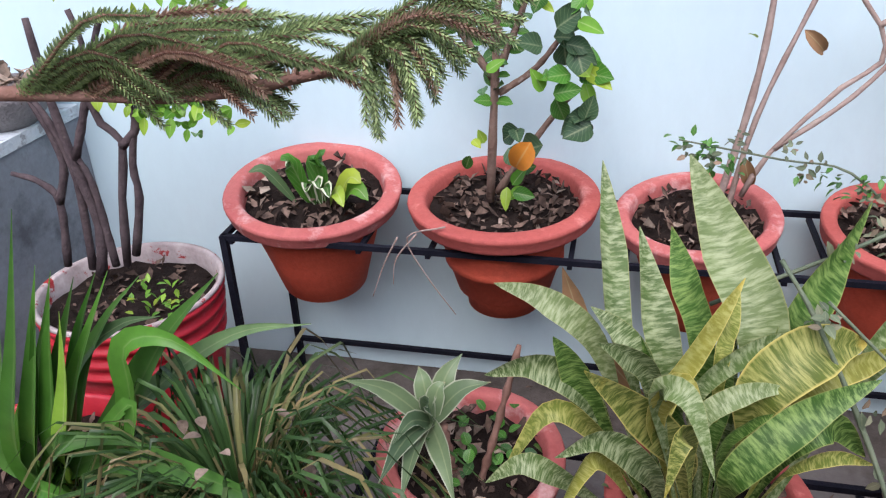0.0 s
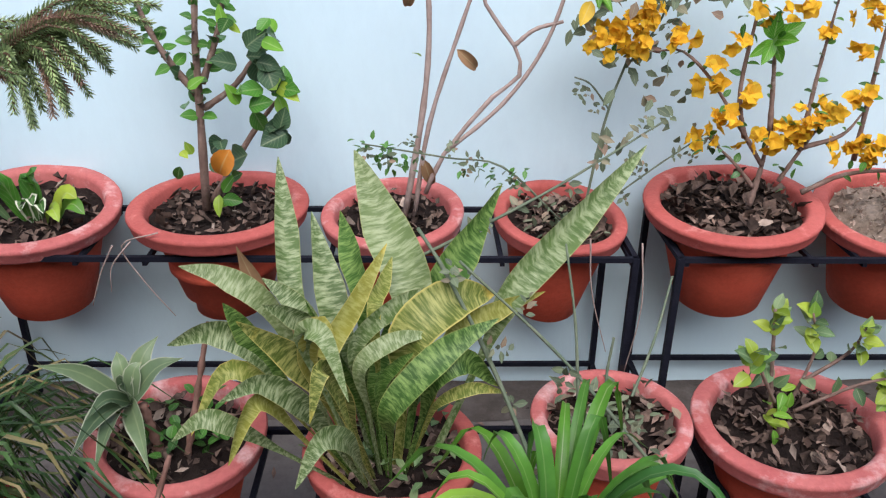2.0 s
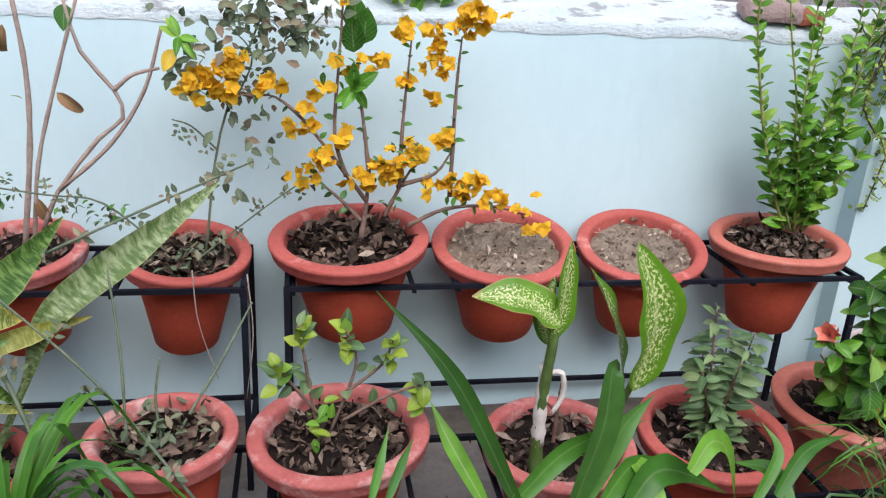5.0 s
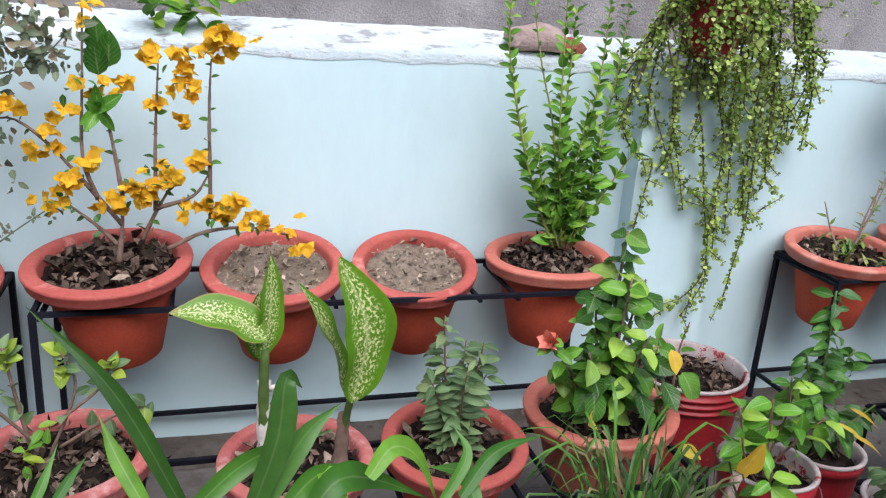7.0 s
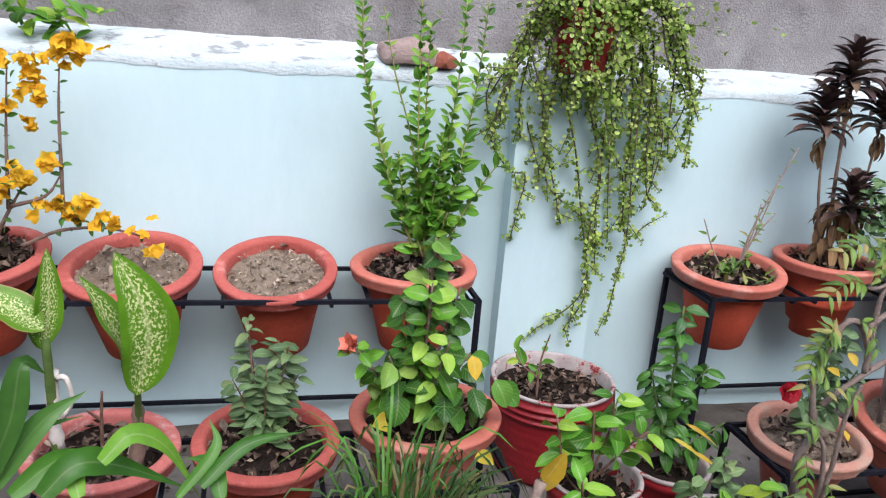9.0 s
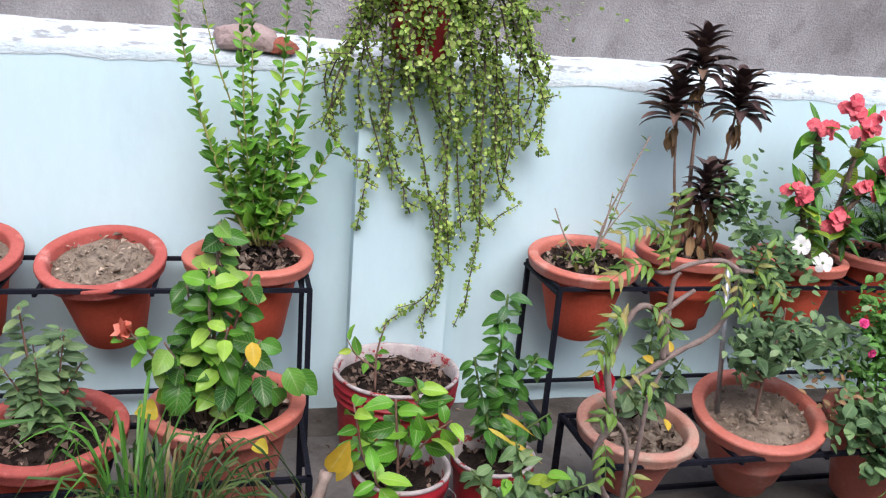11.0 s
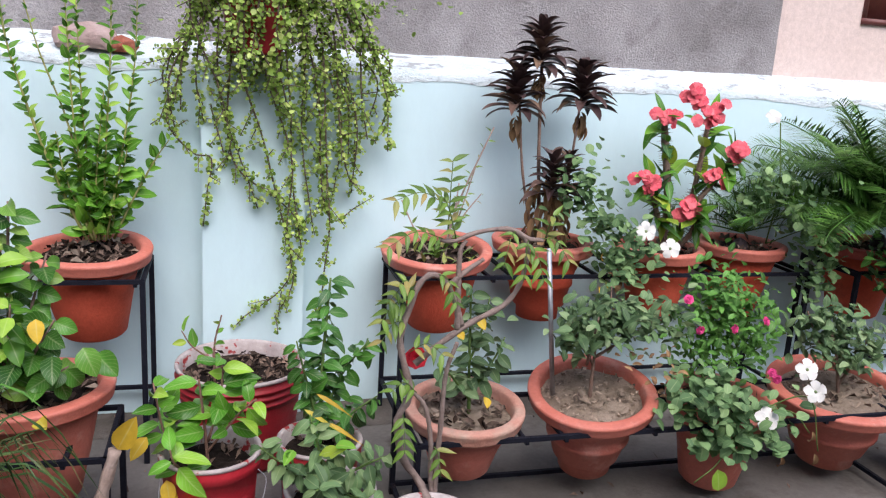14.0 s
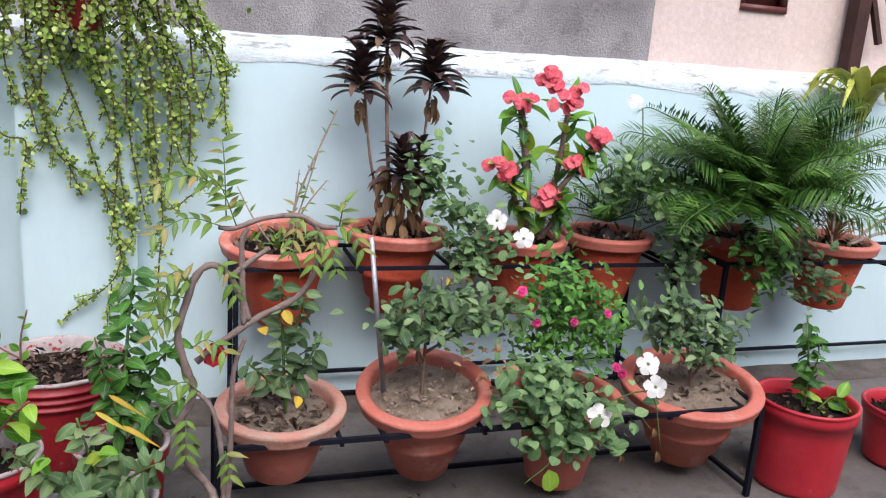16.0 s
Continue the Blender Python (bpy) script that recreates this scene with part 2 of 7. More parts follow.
L_HIB = foliage("hibiscus_leaf", (0.022, 0.095, 0.013), (0.07, 0.23, 0.028), (0.045, 0.12, 0.045), veins=0.18)
# darker, greyer copy of the hibiscus leaf with shade put into its colour
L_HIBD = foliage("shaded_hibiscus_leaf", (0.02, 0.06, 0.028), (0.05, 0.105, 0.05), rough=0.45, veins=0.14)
L_BRIGHT = foliage("bright_green_leaf", (0.10, 0.30, 0.03), (0.20, 0.44, 0.05), (0.36, 0.46, 0.05), rib=0.35, through=0.3)
L_PRIVET = foliage("small_glossy_leaf", (0.05, 0.17, 0.014), (0.13, 0.33, 0.03), (0.30, 0.48, 0.07), rough=0.33)
L_SHOE = foliage("garden_hibiscus_leaf", (0.025, 0.10, 0.014), (0.08, 0.24, 0.03), (0.27, 0.42, 0.08), veins=0.2, rough=0.3)
L_LEMON = foliage("glossy_lemon_leaf", (0.045, 0.19, 0.012), (0.13, 0.37, 0.03), (0.28, 0.47, 0.05), rib=0.35, rough=0.3, veins=0.2)
L_TRAIL = foliage("succulent_leaf", (0.13, 0.24, 0.035), (0.34, 0.50, 0.10), (0.58, 0.68, 0.22), rib=0.0, through=0.35, rough=0.3)
L_SNAKE = foliage("snake_plant_leaf", (0.07, 0.125, 0.03), (0.09, 0.15, 0.04), (0.14, 0.19, 0.07), light=(0.32, 0.38, 0.20), pattern="bands", edge=(0.30, 0.31, 0.12), edge_at=0.468, rib=0.0, through=0.08, rough=0.5, tip=(0.40, 0.33, 0.09), tip_at=1.06)
L_SNAKEG = foliage("green_snake_leaf", (0.03, 0.085, 0.012), (0.045, 0.115, 0.016), light=(0.20, 0.31, 0.08), pattern="bands", edge=(0.26, 0.29, 0.08), edge_at=0.465, rib=0.0, through=0.1, rough=0.5, tip=(0.40, 0.34, 0.06), tip_at=1.04)
L_SNAKEY = foliage("yellowing_snake_leaf", (0.09, 0.14, 0.022), (0.15, 0.19, 0.03), (0.25, 0.24, 0.04), light=(0.36, 0.37, 0.11), pattern="bands", edge=(0.48, 0.42, 0.12), edge_at=0.45, rib=0.0, through=0.1, rough=0.5, tip=(0.58, 0.44, 0.08), tip_at=0.98)
L_DIEF = foliage("speckled_leaf", (0.075, 0.21, 0.010), (0.115, 0.27, 0.015), light=(0.66, 0.70, 0.34), pattern="flecks", rib=0.5, through=0.25)
L_DIEFTIP = foliage("scorched_speckled_leaf", (0.085, 0.21, 0.012), (0.12, 0.26, 0.02), light=(0.66, 0.70, 0.34), pattern="flecks", rib=0.5, through=0.2, edge=(0.34, 0.25, 0.10), edge_at=0.455, tip=(0.36, 0.24, 0.10), tip_at=0.92)
L_STRAP = foliage("strap_leaf", (0.045, 0.16, 0.02), (0.095, 0.26, 0.035), (0.04, 0.13, 0.03), rib=0.15)
L_DARKSTRAP = foliage("dark_strap_leaf", (0.04, 0.12, 0.02), (0.07, 0.18, 0.035), rib=0.1)
L_PALESTRAP = foliage("pale_grey_green_leaf", (0.09, 0.155, 0.08), (0.15, 0.22, 0.11), edge=(0.34, 0.38, 0.26), edge_at=0.42, rib=0.2, tip=(0.30, 0.22, 0.12), tip_at=0.98)
L_VAR = foliage("cream_edged_leaf", (0.06, 0.17, 0.03), (0.09, 0.22, 0.05), edge=(0.66, 0.70, 0.52), edge_at=0.3)
L_GRASS = foliage("dark_grass_blade", (0.03, 0.075, 0.02), (0.065, 0.135, 0.04), (0.25, 0.19, 0.09), rib=0.0)
L_ROSE = foliage("rose_leaf", (0.05, 0.11, 0.045), (0.12, 0.215, 0.09), (0.23, 0.32, 0.16), rough=0.5, veins=0.12)
L_ROSEB = foliage("bright_rose_leaf", (0.06, 0.18, 0.03), (0.11, 0.28, 0.05), rough=0.45)
L_PET = foliage("petunia_leaf", (0.07, 0.15, 0.06), (0.15, 0.27, 0.11), (0.23, 0.35, 0.15), rough=0.6)
L_NEEM = foliage("neem_leaf", (0.09, 0.19, 0.03), (0.17, 0.29, 0.05), (0.32, 0.25, 0.09))
L_DRY = foliage("dry_brown_leaf", (0.22, 0.12, 0.06), (0.36, 0.22, 0.11), (0.16, 0.09, 0.05), rough=0.8)
L_YEL = foliage("yellow_leaf", (0.60, 0.40, 0.03), (0.68, 0.46, 0.05), (0.5, 0.42, 0.05), rough=0.5)
L_ORANGE = foliage("orange_leaf", (0.62, 0.22, 0.03), (0.70, 0.28, 0.04))
L_BOUG = foliage("yellow_bract", (0.98, 0.50, 0.02), (0.86, 0.58, 0.035), (0.80, 0.44, 0.016), light=(0.85, 0.6, 0.12), rough=0.7, through=0.35)
L_GREYLEAF = foliage("small_grey_leaf", (0.12, 0.16, 0.10), (0.18, 0.23, 0.14), (0.30, 0.21, 0.15), rough=0.6)
L_CORDY = foliage("dark_purple_leaf", (0.05, 0.03, 0.031), (0.085, 0.052, 0.05), (0.19, 0.125, 0.085), light=(0.16, 0.10, 0.085), rough=0.36, through=0.08)
L_CYCAD = foliage("cycad_leaflet", (0.025, 0.08, 0.012), (0.07, 0.18, 0.03), (0.15, 0.29, 0.06), rib=0.0, rough=0.3, through=0.15)
L_PINE = foliage("pine_needle", (0.20, 0.29, 0.14), (0.34, 0.46, 0.20), (0.50, 0.62, 0.30), rib=0.0, through=0.3)
L_PINEDRY = foliage("dry_pine_needle", (0.34, 0.20, 0.13), (0.48, 0.34, 0.25), rib=0.0)
L_SHRUB = foliage("grey_green_leaf", (0.09, 0.17, 0.07), (0.14, 0.24, 0.10), (0.22, 0.30, 0.13), rough=0.5)
L_LIME = foliage("lime_variegated_leaf", (0.34, 0.46, 0.06), (0.52, 0.56, 0.10), edge=(0.62, 0.62, 0.2))
P_RED = foliage("coral_petal", (0.80, 0.10, 0.14), (0.80, 0.19, 0.22), (0.66, 0.07, 0.11), rib=0.0, light=(0.85, 0.35, 0.35), rough=0.6)
P_ROSE = foliage("crimson_petal", (0.36, 0.005, 0.014), (0.48, 0.01, 0.025), rib=0.0, rough=0.6)
P_PINK = foliage("magenta_petal", (0.60, 0.03, 0.16), (0.72, 0.07, 0.26), rib=0.0, rough=0.6)
P_WHITE = foliage("white_petal", (0.78, 0.78, 0.76), (0.84, 0.84, 0.82), rib=0.0, rough=0.6)
P_SALMON = foliage("salmon_petal", (0.70, 0.16, 0.10), (0.76, 0.24, 0.17), rib=0.0)


# ---- mesh tools ----
class Geo:
    """Collects vertices, faces and leaf coordinates of one mesh."""

    def __init__(self):
        self.v, self.f, self.uv = [], [], []

    def add(self, verts, faces, uv=None):
        k = len(self.v)
        self.v.extend(verts)
        self.f.extend([tuple(i + k for i in fc) for fc in faces])
        self.uv.extend(uv if uv is not None else [(0.5, 0.5)] * len(verts))

    def mesh(self, name, mat, smooth=True):
        me = bpy.data.meshes.new(name)
        me.from_pydata([tuple(p) for p in self.v], [], self.f)
        layer = me.uv_layers.new(name="UVMap")
        idx = np.empty(len(me.loops), dtype=np.int32)
        me.loops.foreach_get("vertex_index", idx)
        layer.data.foreach_set("uv", np.asarray(self.uv, dtype=np.float32)[idx].ravel())
        me.polygons.foreach_set("use_smooth", [smooth] * len(me.polygons))
        me.materials.append(mat)
        me.update()
        return me

    def box(self, lo, hi, m=None):
        x0, y0, z0 = lo
        x1, y1, z1 = hi
        vs = [Vector(p) for p in ((x0, y0, z0), (x1, y0, z0), (x1, y1, z0), (x0, y1, z0), (x0, y0, z1), (x1, y0, z1), (x1, y1, z1), (x0, y1, z1))]
        if m:
            vs = [m @ p for p in vs]
        self.add(vs, [(3, 2, 1, 0), (4, 5, 6, 7), (0, 1, 5, 4), (1, 2, 6, 5), (2, 3, 7, 6), (3, 0, 4, 7)])

    def tube(self, pts, r0, r1, sides=6, knots=0.0, cap=True):
        pts = [Vector(p) for p in pts]
        n = len(pts)
        side = Vector((0.31, 0.77, 0.55))
        vs, fs = [], []
        for i, p in enumerate(pts):
            d = (pts[min(i + 1, n - 1)] - pts[max(i - 1, 0)]).normalized()
            a = d.cross(side).normalized()
            b = d.cross(a)
            r = r0 + (r1 - r0) * i / max(n - 1, 1)
            r *= 1 + (knots * math.sin(i * 2.4 + p.x * 40) if knots else 0)
            for s in range(sides):
                w = 2 * math.pi * s / sides
                vs.append(p + a * (r * math.cos(w)) + b * (r * math.sin(w)))
        for i in range(n - 1):
            for s in range(sides):
                t = (s + 1) % sides
                fs.append((i * sides + s, i * sides + t, (i + 1) * sides + t, (i + 1) * sides + s))
        if cap:
            fs += [tuple(range(sides))[::-1], tuple((n - 1) * sides + s for s in range(sides))]
        self.add(vs, fs)

    def lathe(self, profile, sides=40, m=None, wobble=0.0, seed=0.0):
        vs, fs = [], []
        for k, (r, z) in enumerate(profile):
            for s in range(sides):
                w = 2 * math.pi * s / sides
                q = 1 + wobble * (math.sin(w * 2 + seed) + 0.6 * math.sin(w * 3 + seed * 2.3))
                p = Vector((r * q * math.cos(w), r * q * math.sin(w), z + wobble * 0.25 * r * math.sin(w * 2 + seed * 3)))
                vs.append(m @ p if m else p)
        for k in range(len(profile) - 1):
            for s in range(sides):
                t = (s + 1) % sides
                fs.append((k * sides + s, k * sides + t, (k + 1) * sides + t, (k + 1) * sides + s))
        self.add(vs, fs)

    def leaf(self, tmpl, base, way, up=(0, 0, 1), size=1.0, wide=1.0):
        m = facing(base, way, up)
        vs, fs, uv = tmpl
        self.add([m @ Vector((p[0] * size * wide, p[1] * size, p[2] * size)) for p in vs], fs, uv)


def facing(base, way, up=(0, 0, 1)):
    """Local y along way, local z as near to up as can be."""
    y = Vector(way).normalized()
    x = y.cross(Vector(up))
    if x.length < 1e-3:
        x = y.cross(Vector((0.3, -1, 0.2)))
    x.normalize()
    z = x.cross(y)
    m = Matrix((x, y, z)).transposed().to_4x4()
    m.translation = Vector(base)
    return m


SHAPES = {
    "ovate": lambda t: math.sin(math.pi * t ** 0.8) ** 0.8 * (1 - 0.12 * t),
    "round": lambda t: math.sqrt(max(0.0, 1 - (2 * t - 1) ** 2)),
    "lance": lambda t: math.sin(math.pi * t ** 0.6) ** 1.2,
    "strap": lambda t: (0.75 + 0.25 * math.sin(math.pi * t)) * min(1, (1 - t) * 5) ** 0.7,
    "sword": lambda t: (0.22 + 0.78 * math.sin(0.5 * math.pi * min(1, max(0, (t - 0.22) / 0.40))) ** 1.6) * min(1, (1 - t) / 0.30) ** 0.75,
    "blade": lambda t: (0.55 + 0.45 * math.sin(math.pi * t ** 0.8)) * min(1, (1 - t) * 1.9) ** 0.85,
    "petal": lambda t: t ** 0.6 * math.sqrt(max(0.0, 1 - (max(0, t - 0.55) / 0.46) ** 2)),
    "fiddle": lambda t: math.sin(math.pi * t ** 0.85) ** 0.75,
}


def blade(width, shape="ovate", curl=0.4, fold=0.15, seg=5, wave=0.0, twist=0.0, ph=0.0):
    """A leaf one unit long: grows along y, bends down by curl radians, edges raised by fold."""
    vs, fs, uv = [], [], []
    cols = (-1, -0.5, 0, 0.5, 1) if seg >= 6 else (-1, 0, 1)
    y = z = 0.0
    for i in range(seg + 1):
        t = i / seg
        w = max(SHAPES[shape](t), 0.02) * width / 2
        a = curl * (t ** 1.3)
        if i:
            y, z = y + math.cos(a) / seg, z - math.sin(a) / seg
        tw = twist * t
        for side in cols:
            x, up = side * w * math.cos(tw), side * side * fold * w * 2 + side * w * math.sin(tw) + (wave * w * side * side * math.sin(t * 9 + ph + side) if side else 0)
            vs.append((x, y + up * math.sin(a), z + up * math.cos(a)))
            uv.append((0.5 + side * 0.5, t))
    m = len(cols)
    for i in range(seg):
        for c in range(m - 1):
            k = i * m + c
            fs.append((k, k + 1, k + m + 1, k + m))
    return vs, fs, uv


def smooth_path(pts, n=14):
    pts = [Vector(p) for p in pts]
    if len(pts) == 2:
        return [pts[0].lerp(pts[1], i / n) for i in range(n + 1)]
    ext = [pts[0] * 2 - pts[1], *pts, pts[-1] * 2 - pts[-2]]
    out = []
    per = max(2, n // (len(pts) - 1))
    for k in range(1, len(ext) - 2):
        a, b, c, d = ext[k - 1:k + 3]
        for i in range(per):
            t = i / per
            out.append(0.5 * (2 * b + (c - a) * t + (2 * a - 5 * b + 4 * c - d) * t * t + (3 * b - a - 3 * c + d) * t ** 3))
    out.append(pts[-1])
    return out


def thing(name, at, label, category, group="", kind=""):
    ob = new(name)
    ob.empty_display_size = 0.05
    ob.matrix_basis = Matrix.Translation(Vector(at))
    return tagged(ob, label, category, group, kind)


def part(name, geo, mat, parent, label="", world_space=True, smooth=True):
    """One mesh object under a thing or a part. geo: a Geo or a finished mesh."""
    me = geo.mesh(name, mat, smooth) if isinstance(geo, Geo) else geo
    ob = new(name, me)
    ob.parent = parent
    if world_space:
        ob.matrix_parent_inverse = parent.matrix_basis.inverted() if parent.parent is None else Matrix.Identity(4)
    if label:
        tagged(ob, label)
    return ob


def structure(name, geo, mat, label, category, smooth=False):
    return tagged(new(name, geo.mesh(name, mat, smooth)), label, category, kind="structure")


R = random.Random(7)
def rnd(a, b):
    return R.uniform(a, b)


def around(base=(0, 0, 1), spread=1.0):
    v = Vector((R.gauss(0, 1), R.gauss(0, 1), R.gauss(0, 1))).normalized() * spread + Vector(base)
    return v.normalized()


# ---- the setting ----
def bumpy_sheet(x0, x1, nx, fn, ny):
    """A grid sheet; fn(x, j) gives the point of row j at x."""
    g = Geo()
    vs = [fn(x0 + (x1 - x0) * i / nx, j) for i in range(nx + 1) for j in range(ny + 1)]
    fs = [(i * (ny + 1) + j, (i + 1) * (ny + 1) + j, (i + 1) * (ny + 1) + j + 1, i * (ny + 1) + j + 1) for i in range(nx) for j in range(ny)]
    g.add(vs, fs)
    return g


g = Geo()
g.add([Vector(p) for p in ((-400, -400, 0), (400, -400, 0), (400, 400, 0), (-400, 400, 0))], [(0, 1, 2, 3)])
ground = structure("ground", g, FLOOR, "stained grey cement floor with dry litter", "floor")

g = Geo()
g.box((-5, 0, -0.1), (3.3, 0.4, 1.165))
g.box((3.62, 0, -0.1), (12, 0.4, 1.165))
g.box((3.3, 0.002, -0.1), (3.62, 0.4, 1.165))
wall = structure("wall_garden", g, WALL, "pale blue painted garden wall", "wall")
g = Geo()
g.box((3.3, -0.07, -0.1), (3.62, 0.0, 1.155))
structure("trim_pilaster", g, WALL, "pale blue painted wall pier", "wall pier")


def coping_row(x, j):
    prof = ((-0.0015, 1.138), (-0.002, 1.164), (0.012, 1.178), (0.05, 1.195), (0.09, 1.212), (0.135, 1.228), (0.19, 1.24))
    y, z = prof[j]
    q = noise.noise(Vector((x * 6, j * 0.9, 0.3))) * 0.009 + noise.noise(Vector((x * 25, j * 2.0, 4.3))) * 0.004
    return Vector((x, y + (q * 0.5 if j > 1 else 0), z + (q if j > 1 else q * 1.6 if j == 0 else q * 0.4)))


structure("trim_coping", bumpy_sheet(-5, 12, 700, coping_row, 6), COPING, "rough white sloping coping with peeling paint", "wall coping", True)


def grey_row(x, j):
    z = 1.2 + j * 0.075
    q = noise.noise(Vector((x * 3, z * 3, 1))) * 0.01 + noise.noise(Vector((x * 14, z * 14, 2))) * 0.004
    return Vector((x, 0.155 + q, z))


structure("wall_grey", bumpy_sheet(-5, 5.46, 260, grey_row, 34), GREY, "weathered bare grey plaster wall above the coping", "wall", True)
g = Geo()
g.box((-5, 0.19, 1.1), (5.46, 0.4, 3.75))
structure("wall_grey_core", g, GREY, "weathered bare grey plaster wall", "wall")
g = Geo()
g.box((5.46, 0.175, 1.1), (5.86, 0.4, 3.75))
g.box((6.07, 0.175, 1.1), (12, 0.4, 3.75))
g.box((5.86, 0.175, 1.1), (6.07, 0.4, 1.475))
g.box((5.86, 0.175, 1.85), (6.07, 0.4, 3.75))
structure("wall_pink", g, PINK, "pale pink painted house wall behind the coping", "wall")
win = thing("window_1", (5.965, 0.2, 1.475), "small closed window with brown painted shutter", "window", kind="structure")
g = Geo()
g.box((5.862, 0.21, 1.477), (6.068, 0.235, 1.848))
part("shutter", g, SHUTTER, win)
g = Geo()
for a, b in (((5.855, 0.165, 1.46), (6.075, 0.2, 1.485)), ((5.855, 0.168, 1.485), (5.875, 0.2, 1.85)), ((6.055, 0.168, 1.485), (6.075, 0.2, 1.85))):
    g.box(a, b)
part("window_frame", g, SHUTTER, win)
# added wall, unseen behind the camera: closes the court, cuts low sky light
g = Geo()
g.box((-5, -4.6, -0.1), (12, -4.4, 3.0))
structure("wall_house", g, UNSEEN, "plain cream wall added unseen behind the camera to shape the light", "wall")

# low return wall in the corner, white on top, sides coloured dark for shade
SIDE_X, SIDE_Z = -0.55, 0.70
g = Geo()
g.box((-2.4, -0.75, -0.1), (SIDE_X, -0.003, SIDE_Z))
structure("wall_return", g, RETURN, "blotchy low return wall in the corner, shade put into its dark colour", "wall")
g = Geo()
g.box((-2.4, -0.76, SIDE_Z), (SIDE_X + 0.004, -0.003, SIDE_Z + 0.03))
structure("trim_return_top", g, COPING, "white painted top of the low return wall", "wall coping")
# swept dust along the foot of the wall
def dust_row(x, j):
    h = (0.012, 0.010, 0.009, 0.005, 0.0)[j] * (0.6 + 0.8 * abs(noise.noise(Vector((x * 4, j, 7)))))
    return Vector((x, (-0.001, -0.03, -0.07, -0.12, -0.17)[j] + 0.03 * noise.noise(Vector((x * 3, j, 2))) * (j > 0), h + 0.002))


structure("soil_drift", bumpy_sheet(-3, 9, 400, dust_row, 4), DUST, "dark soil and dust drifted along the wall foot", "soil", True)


# ---- iron plant stands ----
def bar(g, a, b, r=0.006):
    d = (Vector(b) - Vector(a))
    m = facing(a, d, (0, 0, 1) if abs(d.z) < d.length * 0.9 else (1, 0, 0))
    g.box((-r, -r * 0.5, -r), (r, d.length + r * 0.5, r), m)


def stand(x0, x1, y_front, y_back, z, cross, label, rail_z=0.1, group="iron plant stands", rail_y=None):
    ob = thing("plant_stand", ((x0 + x1) / 2, (y_front + y_back) / 2, 0), label, "plant stand", group)
    def one(name, a, b, r=0.006):
        g = Geo()
        bar(g, a, b, r)
        part(name, g, IRON, ob, smooth=False)
    one("front_bar", (x0, y_front, z), (x1, y_front, z))
    one("back_bar", (x0, y_back, z), (x1, y_back, z))
    for x in (x0, x1):
        one("side_bar", (x, y_front, z), (x, y_back, z))
        one("leg", (x, y_front, 0), (x, y_front, z), 0.0075)
        one("leg", (x, y_back, 0), (x, y_back, z), 0.0075)
        one("side_rail", (x, y_front, rail_z), (x, y_back, rail_z))
    one("bottom_rail", (x0, y_back, rail_z), (x1, y_back, rail_z))
    for x in cross:
        one("cross_bar", (x, y_front, z - 0.011), (x, y_back, z - 0.011), 0.005)
    return ob


def crosses(xs, half):
    return [x + s * half for x in xs for s in (-1, 1)]


TALL = "tall black painted iron stand holding clay pots against the wall"
LOW = "low black painted iron stand holding clay pots"
stand(0.0, 1.53, -0.34, -0.05, 0.56, crosses((0.16, 0.6, 1.0, 1.38), 0.145), TALL, 0.10)
stand(1.63, 3.145, -0.34, -0.05, 0.56, crosses((1.79, 2.19, 2.58, 2.98), 0.145), TALL, 0.12)
stand(3.9, 5.37, -0.34, -0.05, 0.56, crosses((4.04, 4.42, 4.84, 5.2), 0.15), TALL, 0.11)
stand(5.58, 7.1, -0.34, -0.05, 0.56, crosses((5.73, 6.15), 0.15), TALL, 0.11)
stand(0.42, 1.6, -0.88, -0.6, 0.3, crosses((0.62, 1.0, 1.4), 0.13), LOW, 0.03)
stand(1.66, 3.11, -0.88, -0.6, 0.3, crosses((1.75, 2.19, 2.54, 2.89), 0.13), LOW, 0.03)
stand(3.83, 5.34, -0.89, -0.62, 0.285, crosses((3.99, 4.36, 4.77, 5.17), 0.13), LOW, 0.03)


# ---- pots ----
def chips(g, n, radius, size, height, m, seed, flat=0.5):
    q = random.Random(seed)
    for _ in range(n):
        a, r = q.uniform(0, 6.28), radius * math.sqrt(q.random())
        p = m @ Vector((r * math.cos(a), r * math.sin(a), height + q.uniform(-0.002, 0.012)))
        s = size * q.uniform(0.5, 1.6)
        d = Vector((q.gauss(0, 1), q.gauss(0, 1), q.gauss(0, flat)))
        g.leaf(blade(q.uniform(0.4, 0.8), q.choice(("ovate", "round", "ovate", "petal", "lance")), q.uniform(-0.9, 0.9), q.uniform(0, 0.5), 2), p, d, (q.gauss(0, 0.5), q.gauss(0, 0.5), 1), s)


def soil_disc(g, radius, z, m, seed, rough=0.012):
    n, rings = 30, 9
    vs = [m @ Vector((0, 0, z + rough))]
    for k in range(1, rings + 1):
        r = radius * k / rings
        for s in range(n):
            a = 6.2832 * s / n
            x, y = r * math.cos(a), r * math.sin(a)
            h = rough * (noise.noise(Vector((x * 30 + seed, y * 30, 0))) + 0.8 * noise.noise(Vector((x * 70, y * 70, seed)))) + 0.008 * (1 - k / rings)
            vs.append(m @ Vector((x, y, z + h)))
    fs = [(0, 1 + s, 1 + (s + 1) % n) for s in range(n)]
    for k in range(rings - 1):
        for s in range(n):
            a, b = 1 + k * n + s, 1 + k * n + (s + 1) % n
            fs.append((a, a + n, b + n, b))
    g.add(vs, fs)


